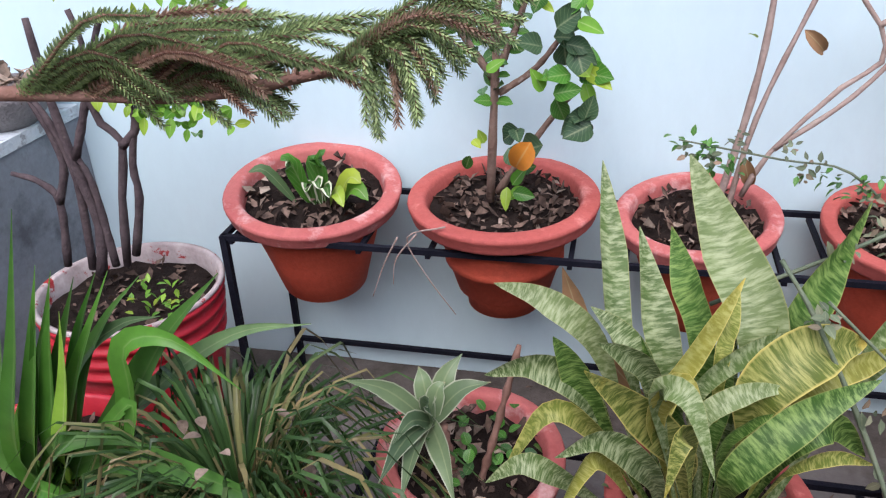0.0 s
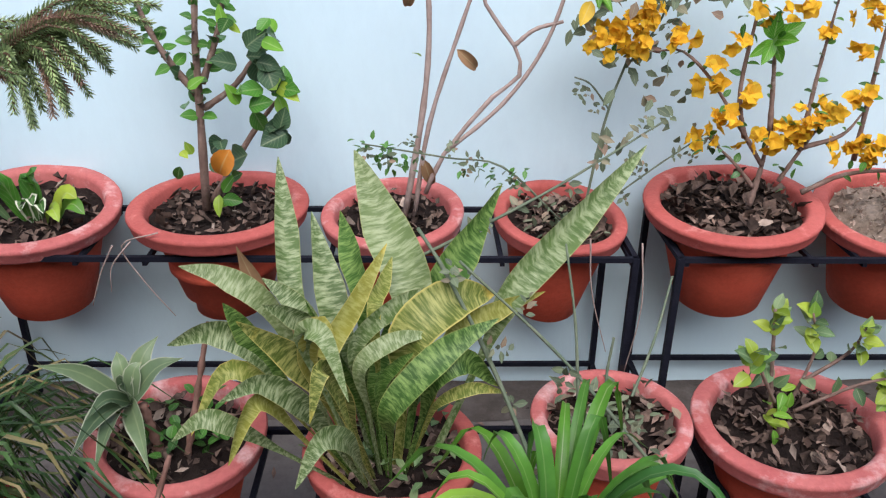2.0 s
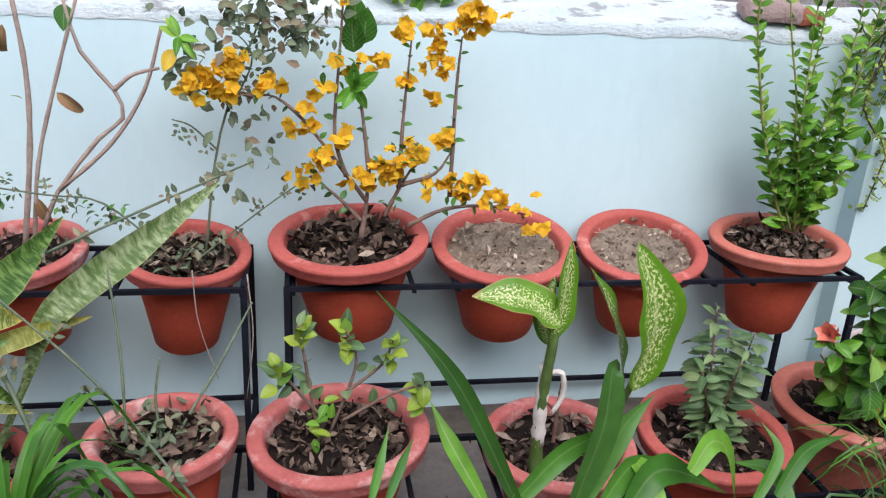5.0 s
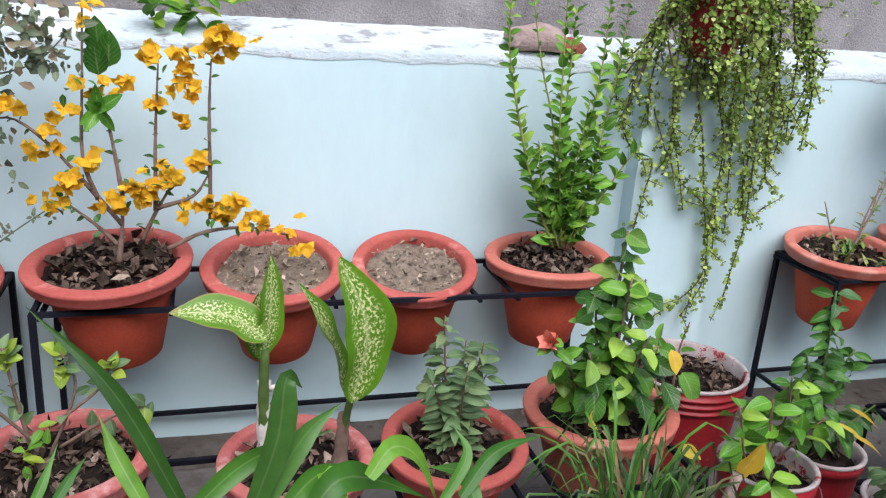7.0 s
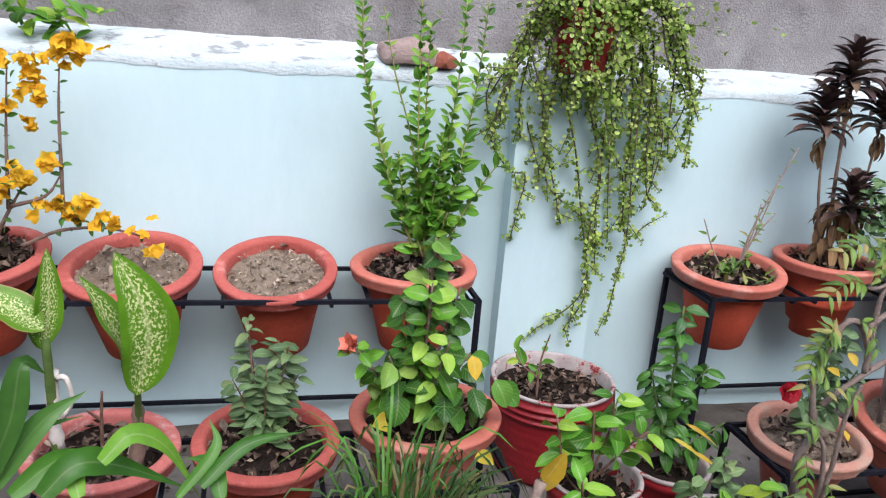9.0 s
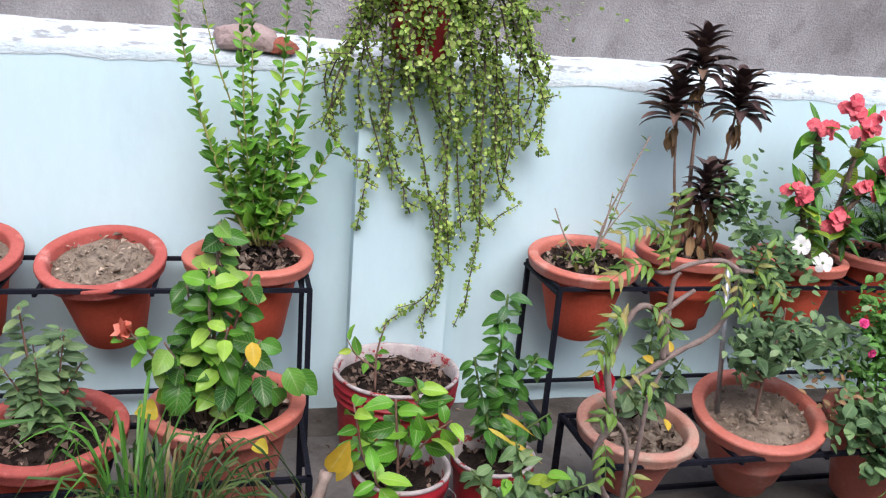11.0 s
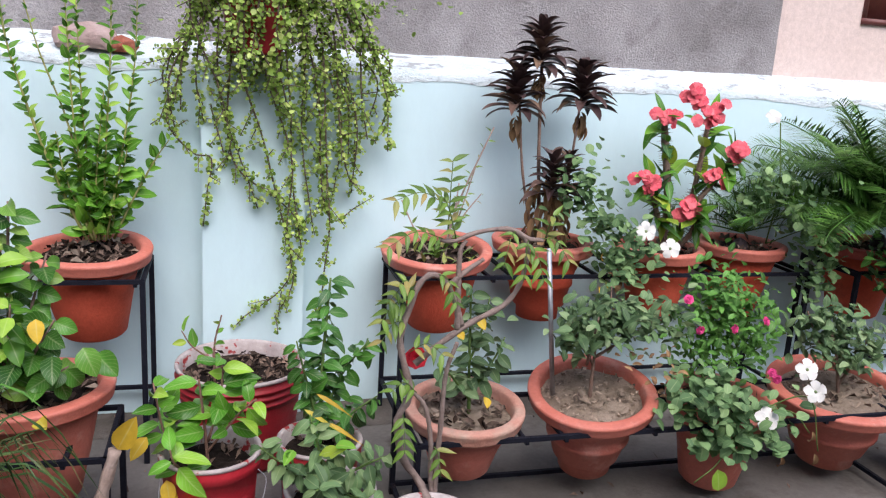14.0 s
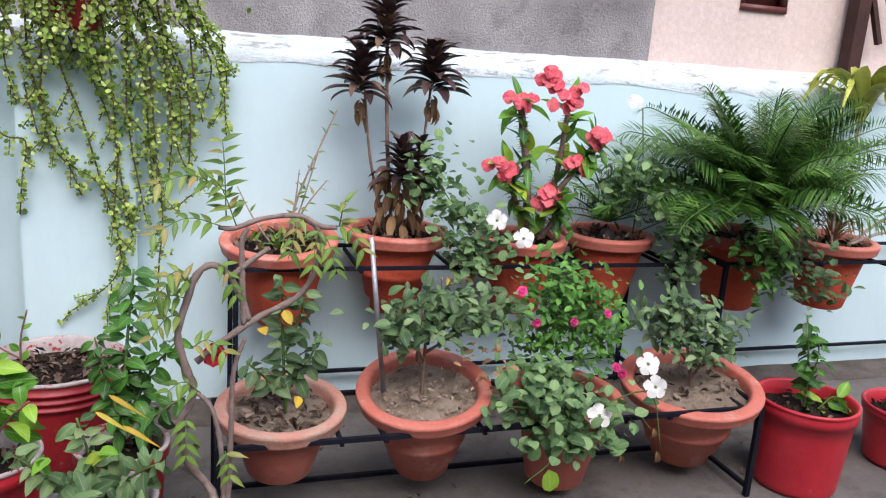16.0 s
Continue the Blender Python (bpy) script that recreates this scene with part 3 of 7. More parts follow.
def pot(x, y, z, r, h=0.25, tip=0, lean=0, style="plain", rim=None, body=None, soil=None, litter=70, pale=False, label="", name="flower_pot", depth=0.03, wob=0.012, chip=0.022, group="clay pots on the stands"):
    """z: height of the rim's centre; tip: degrees the rim leans to the walk; the foot follows from h."""
    seed = x * 13.7 + y * 5.1
    litter, chip, z, tip = int(litter * 2.4), chip * 1.15, z + 0.012, tip - 2.5
    rim, body, soil = rim or RIM, body or CLAY, soil or SOIL
    m = pose(0, 0, 0, tip, lean, 0)
    ob = thing(name, (x, y, z), label, "flower pot" if name == "flower_pot" else "bucket", group)
    r = r * 0.975
    t, lip, h = r * 0.205, 0.036, h * 1.08
    k = r - t
    if style == "plain":
        prof = ((0.0, -h), (r * 0.47, -h), (r * 0.51, -h + 0.007), (r * 0.63, -h * 0.6), (r * 0.755, -lip - 0.03), (r * 0.80, -lip - 0.008), (r * 0.84, -lip + 0.002))
    elif style == "ring":
        prof = ((0.0, -h), (r * 0.41, -h), (r * 0.42, -h + 0.035), (r * 0.52, -h + 0.05), (r * 0.61, -h * 0.56), (r * 0.645, -h * 0.55), (r * 0.645, -h * 0.50), (r * 0.62, -h * 0.48), (r * 0.745, -lip - 0.03), (r * 0.80, -lip - 0.008), (r * 0.84, -lip + 0.002))
    elif style == "bowl":
        prof = ((0.0, -h), (r * 0.42, -h), (r * 0.48, -h + 0.012), (r * 0.62, -h * 0.62), (r * 0.75, -lip - 0.04), (r * 0.80, -lip - 0.01), (r * 0.84, -lip + 0.002))
    g = Geo()
    g.lathe(prof, 44, m, wob * 0.4, seed)
    part("body", g, body, ob, world_space=False)
    g = Geo()
    g.lathe(((r * 0.80, -lip), (r * 0.95, -lip - 0.001), (r * 0.962, -lip + 0.002), (r * 0.966, -lip + 0.006), (r * 0.988, -0.012), (r * 0.996, -0.009), (r * 0.996, -0.005), (r * 0.986, -0.001), (r * 0.975, 0.0), (k + 0.014, 0.003), (k + 0.007, 0.002), (k + 0.003, -0.002), (k, -0.008), (k - 0.003, -0.03), (k - 0.012, -0.07)), 44, m, wob, seed)
    part("rim", g, rim, ob, world_space=False)
    g = Geo()
    soil_disc(g, k - 0.003, -depth, m, seed)
    part("soil", g, soil, ob, world_space=False)
    if litter:
        g = Geo()
        chips(g, int(litter * (1.1 if pale else 1)), k * 0.92, chip * (0.5 if pale else 1), -depth + 0.008, m, int(seed * 100))
        tagged(part("leaf_litter", g, LITTER_PALE if pale else LITTER, ob, world_space=False), kind="stuff")
        g = Geo()
        chips(g, 9 + int(seed * 7) % 7, k * 0.85, 0.03, -depth + 0.016, m, int(seed * 77), 0.3)
        tagged(part("fallen_leaves", g, LITTER_PALE, ob, world_space=False), kind="stuff")
    return ob


def bucket(x, y, z, r, taper=0.8, body=None, rim=None, rings=0, litter=30, label="", handle=False, tall=None, name="bucket"):
    """A plastic pail on the floor; z: rim height."""
    h = tall or z
    ob = thing(name, (x, y, z - h), label, "bucket", "red plastic pails")
    def rad(q):
        return r * (taper + (1 - taper) * q)
    prof = [(0.0, 0.004), (rad(0) * 0.95, 0.0), (rad(0), 0.01)]
    prof += [(rad(q) + (0.0018 * math.sin(q * 60) if rings else 0), q * h) for q in [i / 24 for i in range(1, 17)]]
    if rings:
        for k in range(rings):
            q = 0.72 + k * 0.075
            prof += [(rad(q), q * h), (rad(q) + 0.008, q * h + 0.003), (rad(q) + 0.009, (q + 0.03) * h), (rad(q) + 0.001, (q + 0.036) * h)]
    else:
        prof += [(rad(0.84), 0.84 * h), (rad(0.85) + 0.006, 0.85 * h), (rad(0.9) + 0.006, 0.92 * h)]
    prof += [(r, h - 0.006)]
    g = Geo()
    g.lathe(prof, 48)
    part("body", g, body or RED, ob, world_space=False)
    g = Geo()
    g.lathe(((r, h - 0.012), (r + 0.006, h - 0.006), (r + 0.005, h), (r - 0.002, h + 0.001), (r - 0.008, h - 0.004), (r - 0.010, h - 0.05), (r - 0.016, h - 0.08)), 48, None, 0.006, x)
    part("rim", g, rim or SCUFFED, ob, "scuffed pale rim", world_space=False)
    g = Geo()
    soil_disc(g, r - 0.012, h - 0.045, Matrix.Identity(4), x * 9)
    part("soil", g, SOIL, ob, world_space=False)
    g = Geo()
    chips(g, litter * 2, r * 0.82, 0.024, h - 0.04, Matrix.Identity(4), int(x * 991))
    tagged(part("leaf_litter", g, LITTER, ob, world_space=False), kind="stuff")
    if handle:
        g = Geo()
        g.tube(smooth_path(((r * 0.95, -0.05, h - 0.04), (r * 1.12, -r * 0.5, h * 0.75), (r * 0.8, -r * 1.05, h * 0.5), (0, -r * 1.2, h * 0.42), (-r * 0.9, -r * 0.8, h * 0.6), (-r * 0.98, -0.03, h - 0.04)), 24), 0.0013, 0.0013, 5)
        part("wire_handle", g, GALV, ob, world_space=False)
    return ob


TERRA = "red terracotta pot, "
UP, DOWN = "in the tall iron stand", "in the low iron stand"
pot(0.155, -0.185, 0.61, 0.205, 0.25, 12, 3, "plain", RIM_PINK, label=TERRA + "dark moist soil, " + UP)
pot(0.59, -0.185, 0.618, 0.21, 0.25, 6, 0, "ring", litter=110, label=TERRA + "ridged body, " + UP)
pot(0.99, -0.185, 0.602, 0.172, 0.24, 10, -2, "plain", RIM_PINK, label=TERRA + "twiggy litter, " + UP)
pot(1.385, -0.185, 0.594, 0.165, 0.25, 12, 4, "plain", litter=110, label=TERRA + "dry leaf litter, " + UP)
pot(1.785, -0.185, 0.63, 0.212, 0.25, 9, -3, "plain", litter=150, chip=0.03, label=TERRA + "large dry leaves, " + UP)
pot(2.19, -0.185, 0.606, 0.197, 0.25, 15, -3, "plain", soil=DRYSOIL, litter=120, pale=True, label=TERRA + "dry soil, " + UP)
pot(2.578, -0.185, 0.597, 0.18, 0.25, 18, -4, "plain", soil=DRYSOIL, litter=90, pale=True, label=TERRA + "bare dry soil, " + UP)
pot(2.98, -0.185, 0.612, 0.185, 0.25, 8, -2, "plain", rim=SALMON, litter=120, wob=0.05, label="red plastic-look pot with a warped rim, " + UP)
pot(4.04, -0.185, 0.609, 0.19, 0.25, 9, -3, "plain", SALMON, litter=40, label=TERRA + "weeds in its soil, " + UP)
pot(4.41, -0.185, 0.638, 0.178, 0.25, 3, 0, "ring", SALMON, litter=40, label="orange-red clay pot with ringed foot, " + UP)
pot(4.85, -0.185, 0.615, 0.165, 0.24, 3, 0, "plain", SALMON, litter=30, label="orange-red clay pot, " + UP)
pot(5.18, -0.185, 0.628, 0.17, 0.25, 3, 0, "bowl", SALMON, litter=40, label="orange-red clay bowl pot, " + UP)
pot(5.73, -0.185, 0.626, 0.185, 0.26, 4, 0, "plain", litter=40, label="red clay pot, " + UP)
pot(6.17, -0.185, 0.604, 0.18, 0.25, 4, 0, "plain", SALMON, litter=60, label="orange-red clay pot, " + UP)
pot(0.62, -0.74, 0.40, 0.165, 0.24, 6, 2, "plain", RIM_PINK, label=TERRA + "dark soil, " + DOWN, litter=40)
pot(1.005, -0.74, 0.365, 0.17, 0.24, 4, 0, "plain", label=TERRA + DOWN, litter=60)
pot(1.40, -0.74, 0.43, 0.148, 0.25, 4, -2, "plain", RIM_PINK, litter=70, label="faded pink-rimmed clay pot, " + DOWN, chip=0.028)
pot(1.735, -0.74, 0.417, 0.184, 0.25, 4, -2, "plain", RIM_PINK, litter=110, label="faded pink-rimmed clay pot with scaling paint, " + DOWN)
pot(2.195, -0.74, 0.365, 0.168, 0.23, 6, 0, "plain", RIM_PINK, litter=80, label="faded pink-rimmed clay pot, " + DOWN)
pot(2.545, -0.74, 0.37, 0.173, 0.24, 8, 0, "plain", litter=60, label=TERRA + DOWN)
pot(2.925, -0.69, 0.395, 0.195, 0.27, 2, -2, "bowl", SALMON, SALMON, litter=40, label="large salmon plastic bowl pot, " + DOWN)
pot(3.99, -0.75, 0.315, 0.168, 0.175, 8, 0, "plain", DUSTY, SALMON, DRYSOIL, litter=40, label="dusty pale-rimmed clay pot, " + DOWN)
pot(4.365, -0.74, 0.335, 0.19, 0.24, 13, -5, "ring", SALMON, SALMON, DRYSOIL, litter=60, pale=True, label="salmon clay pot leaning forward, dry soil, " + DOWN)
pot(4.775, -0.76, 0.30, 0.17, 0.25, 6, 0, "plain", SALMON, SALMON, litter=30, label="salmon clay pot overgrown with petunias, " + DOWN)
pot(5.20, -0.74, 0.30, 0.218, 0.23, 9, -4, "ring", SALMON, SALMON, DRYSOIL, litter=20, label="salmon clay bowl pot with ringed body, " + DOWN)

bucket(-0.2, -0.42, 0.47, 0.195, 0.72, RED, SCUFFED, 4, 60, "large red plastic pot with white inner rim, on the floor", name="plastic_pot")
bucket(-0.14, -0.87, 0.37, 0.2, 0.75, RED, RED, 3, 60, "large red ribbed plastic pot on the floor", name="plastic_pot")
bucket(3.415, -0.31, 0.30, 0.186, 0.84, DARKRED, SCUFFED, 3, 170, "dark red ribbed paint pail with scuffed white rim, dry litter")
bucket(3.335, -0.82, 0.285, 0.115, 0.82, RED, SCUFFED, 0, 20, "red plastic pail with white rim and wire handle", True)
bucket(3.61, -0.70, 0.23, 0.108, 0.82, DARKRED, SCUFFED, 0, 20, "small dark red plastic pail")
bucket(3.6, -1.0, 0.26, 0.10, 0.82, DARKRED, SCUFFED, 0, 20, "small red plastic pail with worn white rim")
bucket(3.81, -1.12, 0.235, 0.10, 0.85, DARKRED, SCUFFED, 0, 20, "small plastic pail with pale rim")
bucket(5.55, -0.84, 0.28, 0.145, 0.85, RED, RED, 0, 30, "red plastic bucket with a rolled rim on the floor", False)
bucket(6.02, -0.80, 0.20, 0.14, 0.8, RED, RED, 0, 30, "red plastic bucket on the floor", False)
bucket(0.72, -1.08, 0.40, 0.145, 0.8, RED, SCUFFED, 0, 20, "red plastic pail with white rim")
bucket(1.2, -1.12, 0.40, 0.14, 0.8, RED, SCUFFED, 0, 20, "red plastic pail with white rim")
bucket(2.04, -1.16, 0.36, 0.14, 0.8, RED, SCUFFED, 0, 20, "red plastic pail with white rim")
bucket(2.40, -1.18, 0.34, 0.13, 0.8, RED, SCUFFED, 0, 20, "red plastic pail with white rim")
bucket(2.80, -1.12, 0.27, 0.13, 0.8, RED, SCUFFED, 0, 20, "red plastic pail with white rim")
bucket(0.30, -0.98, 0.37, 0.15, 0.8, RED, RED, 0, 20, "red plastic pail under a clump of grass")


# ---- plants: shared tools ----
def ribbon(g, pts, width, shape="strap", hint=(0, 0, 1), fold=0.15, n=12, wave=0.0, twist=0.0, ph=0.0):
    """A long leaf along a path; hint: which way its upper face looks."""
    path = smooth_path(pts, n)
    vs, fs, uv = [], [], []
    last = len(path) - 1
    for i, p in enumerate(path):
        t = i / last
        d = (path[min(i + 1, last)] - path[max(i - 1, 0)]).normalized()
        s = d.cross(Vector(hint)).normalized()
        u = s.cross(d)
        if twist:
            c, q = math.cos(twist * t), math.sin(twist * t)
            s, u = s * c + u * q, u * c - s * q
        w = max(SHAPES[shape](t), 0.03) * width / 2
        for k in (-1, 0, 1):
            lift = abs(k) * fold * w * 2 + (wave * w * math.sin(t * 13 + ph + k * 1.3) if k else 0)
            vs.append(p + s * (k * w) + u * lift)
            uv.append((0.5 + 0.5 * k, t))
    for i in range(last):
        k = i * 3
        fs += [(k, k + 1, k + 4, k + 3), (k + 1, k + 2, k + 5, k + 4)]
    g.add(vs, fs, uv)


def long_leaf(parent, mat, pts, width, shape="strap", hint=(0, 0, 1), name="leaf", label="", **kw):
    g = Geo()
    ribbon(g, pts, width, shape, hint, **kw)
    return part(name, g, mat, parent, label)


def leaf_meshes(mat, width, shape, n=3, **kw):
    out = []
    for i in range(n):
        g = Geo()
        vs, fs, uv = blade(width * rnd(0.88, 1.12), shape, kw.get("curl", 0.4) * rnd(0.5, 1.5), kw.get("fold", 0.15) * rnd(0.6, 1.4), kw.get("seg", 7), kw.get("wave", 0.12), rnd(-0.2, 0.2), rnd(0, 6))
        g.add([Vector(p) for p in vs], fs, uv)
        out.append(g.mesh("leaf", mat))
    return out


def one_leaf(parent, mesh, base, way, up=(0, 0, 1), size=0.05, name="leaf", label=""):
    ob = new(name, mesh)
    ob.parent, ob.matrix_parent_inverse = parent, parent.matrix_basis.inverted() if parent.parent is None else Matrix.Identity(4)
    ob.matrix_basis = facing(base, way, up) @ Matrix.Diagonal((size, size, size, 1))
    if label:
        tagged(ob, label)
    return ob


def along(path, gap, start=0.15):
    """Points and headings at even steps along a path."""
    total = sum((b - a).length for a, b in zip(path, path[1:]))
    at, walked = total * start, 0.0
    for a, b in zip(path, path[1:]):
        d = b - a
        while at <= walked + d.length and d.length > 0:
            yield a + d * ((at - walked) / d.length), d.normalized(), at / total
            at += gap
        walked += d.length


def leafed(g, path, tmpls, gap, size, start=0.15, rise=0.7, pairs=False, jitter=0.35, shrink=0.3, petiole=0.0):
    """Leaves set round a stem into the joined foliage g."""
    ang = rnd(0, 6)
    for p, d, t in along(path, gap, start):
        ang += 2.4 if not pairs else 1.57
        a = d.cross(Vector((0.2, 0.9, 0.35))).normalized()
        b = d.cross(a)
        for k in ((0, math.pi) if pairs else (0,)):
            w = ang + k + rnd(-jitter, jitter)
            out = a * math.cos(w) + b * math.sin(w)
            way = (out + d * rise * rnd(0.5, 1.4)).normalized()
            up = d * 0.5 + Vector((rnd(-jitter, jitter), rnd(-jitter, jitter) - 0.9, 0.6))
            g.leaf(R.choice(tmpls), p + out * (0.002 + petiole), way, up, size * rnd(0.7, 1.2) * (1 - shrink * t))


def leafed_parts(parent, meshes, path, gap, size, start=0.15, rise=0.6, pairs=False, jitter=0.7, shrink=0.2):
    """As leafed(), but every leaf is a part of its own."""
    ang = rnd(0, 6)
    for p, d, t in along(path, gap, start):
        ang += 2.4 if not pairs else 1.57
        a = d.cross(Vector((0.2, 0.9, 0.35))).normalized()
        b = d.cross(a)
        for k in ((0, math.pi) if pairs else (0,)):
            w = ang + k + rnd(-jitter, jitter)
            out = a * math.cos(w) + b * math.sin(w)
            one_leaf(parent, R.choice(meshes), p + out * 0.004, out + d * rise * rnd(0.2, 1.8) + Vector((rnd(-0.4, 0.4), rnd(-0.4, 0.2), rnd(-0.5, 0.3))), Vector((rnd(-0.6, 0.6), rnd(-1.1, -0.2), rnd(0.2, 1.1))), size * rnd(0.7, 1.25) * (1 - shrink * t))


def stems(parent, mat, paths, r0, r1, name="stem", sides=6, knots=0.12, n=14):
    """Every path becomes a stem of its own; gives back the smoothed paths."""
    out = []
    for k, pts in enumerate(paths):
        path = smooth_path(pts, n)
        g = Geo()
        f = 1 if k == 0 else 0.75
        g.tube(path, r0 * f, r1 * f, sides, knots)
        part(name if k == 0 or name != "trunk" else "branch", g, mat, parent)
        out.append(path)
    return out


def flower(parent, mat, at, face, size, petals=5, shape="petal", name="flower", rows=1, cup=0.5, label="", centre=None):
    g = Geo()
    z = Vector(face).normalized()
    a = z.cross(Vector((0.3, 0.2, 0.93))).normalized()
    b = z.cross(a)
    for r in range(rows):
        s = size * (1 - 0.28 * r)
        for k in range(petals):
            w = 6.2832 * (k + 0.5 * (r % 2)) / petals + rnd(-0.1, 0.1)
            out = a * math.cos(w) + b * math.sin(w)
            way = out + z * (cup + 0.55 * r)
            g.leaf(blade(1.15, shape, rnd(0.3, 0.7), 0.12, 4, 0.15, 0, rnd(0, 6)), Vector(at) + z * 0.001 * r, way, z - out * 0.3, s)
    ob = part(name, g, mat, parent, label)
    if centre:
        g = Geo()
        g.lathe(((0.0, -0.004), (size * 0.16, 0.0), (size * 0.12, size * 0.1), (0.0, size * 0.14)), 8, facing(at, a, z))
        part("flower_centre", g, centre, ob)
    return ob


def tuft(parent, mat, base, n, reach, width, height, name="leaf", droop=0.6, thin=False, seed=1, n_seg=10, mat2=None, out0=0.015):
    """Strap leaves that arch out of one base, each a part of its own (thin ones joined into one)."""
    q = random.Random(seed)
    g = Geo()
    base = Vector(base)
    for k in range(n):
        a = q.uniform(0, 6.2832)
        out = Vector((math.cos(a), math.sin(a), 0))
        h, r = height * q.uniform(0.55, 1.1), reach * q.uniform(0.35, 1.1)
        p0 = base + out * q.uniform(0, out0)
        p1 = p0 + out * r * 0.25 + Vector((0, 0, h * 0.75))
        p2 = p0 + out * r * 0.65 + Vector((0, 0, h))
        p3 = p0 + out * r + Vector((q.uniform(-0.03, 0.03), q.uniform(-0.03, 0.03), h * (1 - droop * q.uniform(0.5, 1.6))))
        hint = Vector((0, 0, 1)) - out * 0.8
        m = mat2 if mat2 and q.random() < 0.3 else mat
        if thin:
            ribbon(g, (p0, p1, p2, p3), width * q.uniform(0.7, 1.2), "strap", hint, 0.1, n_seg)
        else:
            long_leaf(parent, m, (p0, p1, p2, p3), width * q.uniform(0.7, 1.2), "blade", hint, name, n=n_seg, fold=0.22, twist=q.uniform(-0.4, 0.4))
    if thin:
        part("blades", g, mat, parent)


OV = [blade(0.62, "ovate", 0.5, 0.15, 5), blade(0.52, "ovate", 0.2, 0.2, 5), blade(0.6, "ovate", 0.7, 0.1, 5)]
SM = [blade(0.55, "ovate", 0.4, 0.15, 3), blade(0.5, "ovate", 0.1, 0.2, 3)]
RD = [blade(0.8, "round", 0.3, 0.12, 5), blade(0.7, "round", 0.5, 0.1, 5), blade(0.8, "ovate", 0.2, 0.12, 5)]
LN = [blade(0.28, "lance", 0.5, 0.15, 4), blade(0.32, "lance", 0.25, 0.2, 4)]
M_HIB = leaf_meshes(L_HIB, 0.72, "ovate", 4)
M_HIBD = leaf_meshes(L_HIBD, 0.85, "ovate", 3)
M_BRIGHT = leaf_meshes(L_BRIGHT, 0.52, "ovate", 4)
M_YEL = leaf_meshes(L_YEL, 0.6, "ovate", 2)
M_ORANGE = leaf_meshes(L_ORANGE, 0.7, "ovate", 1, curl=0.9)
M_DRY = leaf_meshes(L_DRY, 0.4, "ovate", 3, curl=1.2, fold=0.3)
M_ROSE = leaf_meshes(L_ROSE, 0.62, "ovate", 4)
M_LANCEG = leaf_meshes(L_BRIGHT, 0.36, "ovate", 3)

# ---- first bay: red tubs, pine bough, grass ----
curry = thing("curry_tree", (-0.2, -0.42, 0.43), "dark-stemmed curry tree sapling in a red tub", "tree")
CURRY_STEMS = (
    ((-0.264, -0.42, 0.489), (-0.238, -0.42, 0.609), (-0.259, -0.42, 0.763), (-0.274, -0.42, 0.893), (-0.279, -0.42, 1.041)),
    ((-0.194, -0.42, 0.516), (-0.166, -0.42, 0.679), (-0.135, -0.42, 0.802), (-0.173, -0.42, 0.839), (-0.195, -0.42, 0.938), (-0.171, -0.42, 0.995), (-0.184, -0.42, 1.058)),
    ((-0.281, -0.42, 0.502), (-0.263, -0.42, 0.712), (-0.289, -0.42, 0.834), (-0.328, -0.42, 0.903)),
    ((-0.344, -0.42, 0.504), (-0.319, -0.42, 0.657), (-0.356, -0.42, 0.704), (-0.416, -0.42, 0.719)),
    ((-0.166, -0.42, 0.546), (-0.126, -0.42, 0.682), (-0.123, -0.42, 0.757), (-0.084, -0.42, 0.877), (-0.068, -0.42, 0.860)),
    ((-0.251, -0.42, 0.761), (-0.199, -0.42, 0.873), (-0.168, -0.42, 0.952), (-0.113, -0.42, 1.058)),
    ((-0.222, -0.42, 0.514), (-0.227, -0.42, 0.699), (-0.252, -0.42, 0.775)),
    ((-0.319, -0.42, 0.657), (-0.284, -0.42, 0.749), (-0.306, -0.42, 0.845), (-0.336, -0.42, 0.905)),
    ((-0.137, -0.42, 0.793), (-0.095, -0.42, 0.836), (-0.101, -0.42, 0.887), (-0.082, -0.42, 0.932)),
)
cp = stems(curry, DARKBARK, CURRY_STEMS, 0.0125, 0.0075, "trunk", 8, 0.1)
g = Geo()
for tip in ((-0.06, -0.36, 1.14), (0.03, -0.33, 1.06), (-0.32, -0.4, 1.12), (0.0, -0.3, 1.12), (-0.12, -0.3, 1.02), (0.06, -0.33, 1.13)):
    p = smooth_path(((tip[0] - 0.1, tip[1] + 0.04, tip[2] - 0.07), tip, (tip[0] + 0.13, tip[1] - 0.03, tip[2] - 0.03)), 8)
    leafed(g, p, SM, 0.018, 0.034, 0.05, 0.35, True, 0.15)
for x, z in ((-0.10, 0.94), (-0.06, 0.89), (0.0, 0.89), (0.06, 0.87), (-0.02, 0.85), (-0.12, 0.88)):
    p = smooth_path(((x - 0.07, -0.42, z + 0.03), (x, -0.43, z + 0.02), (x + 0.08, -0.45, z - 0.02)), 8)
    leafed(g, p, OV, 0.02, 0.042, 0.05, 0.4, True, 0.2)
tagged(part("leaves", g, L_BRIGHT, curry), kind="stuff")
g = Geo()
for k in range(40):
    p = Vector((-0.10 + rnd(-0.05, 0.05), -0.47 + rnd(-0.04, 0.04), 0.44 + rnd(0, 0.07)))
    g.leaf(R.choice(SM), p, around((0, -0.3, 0.4)), size=0.022)
part("seedling_leaves", g, L_BRIGHT, curry)

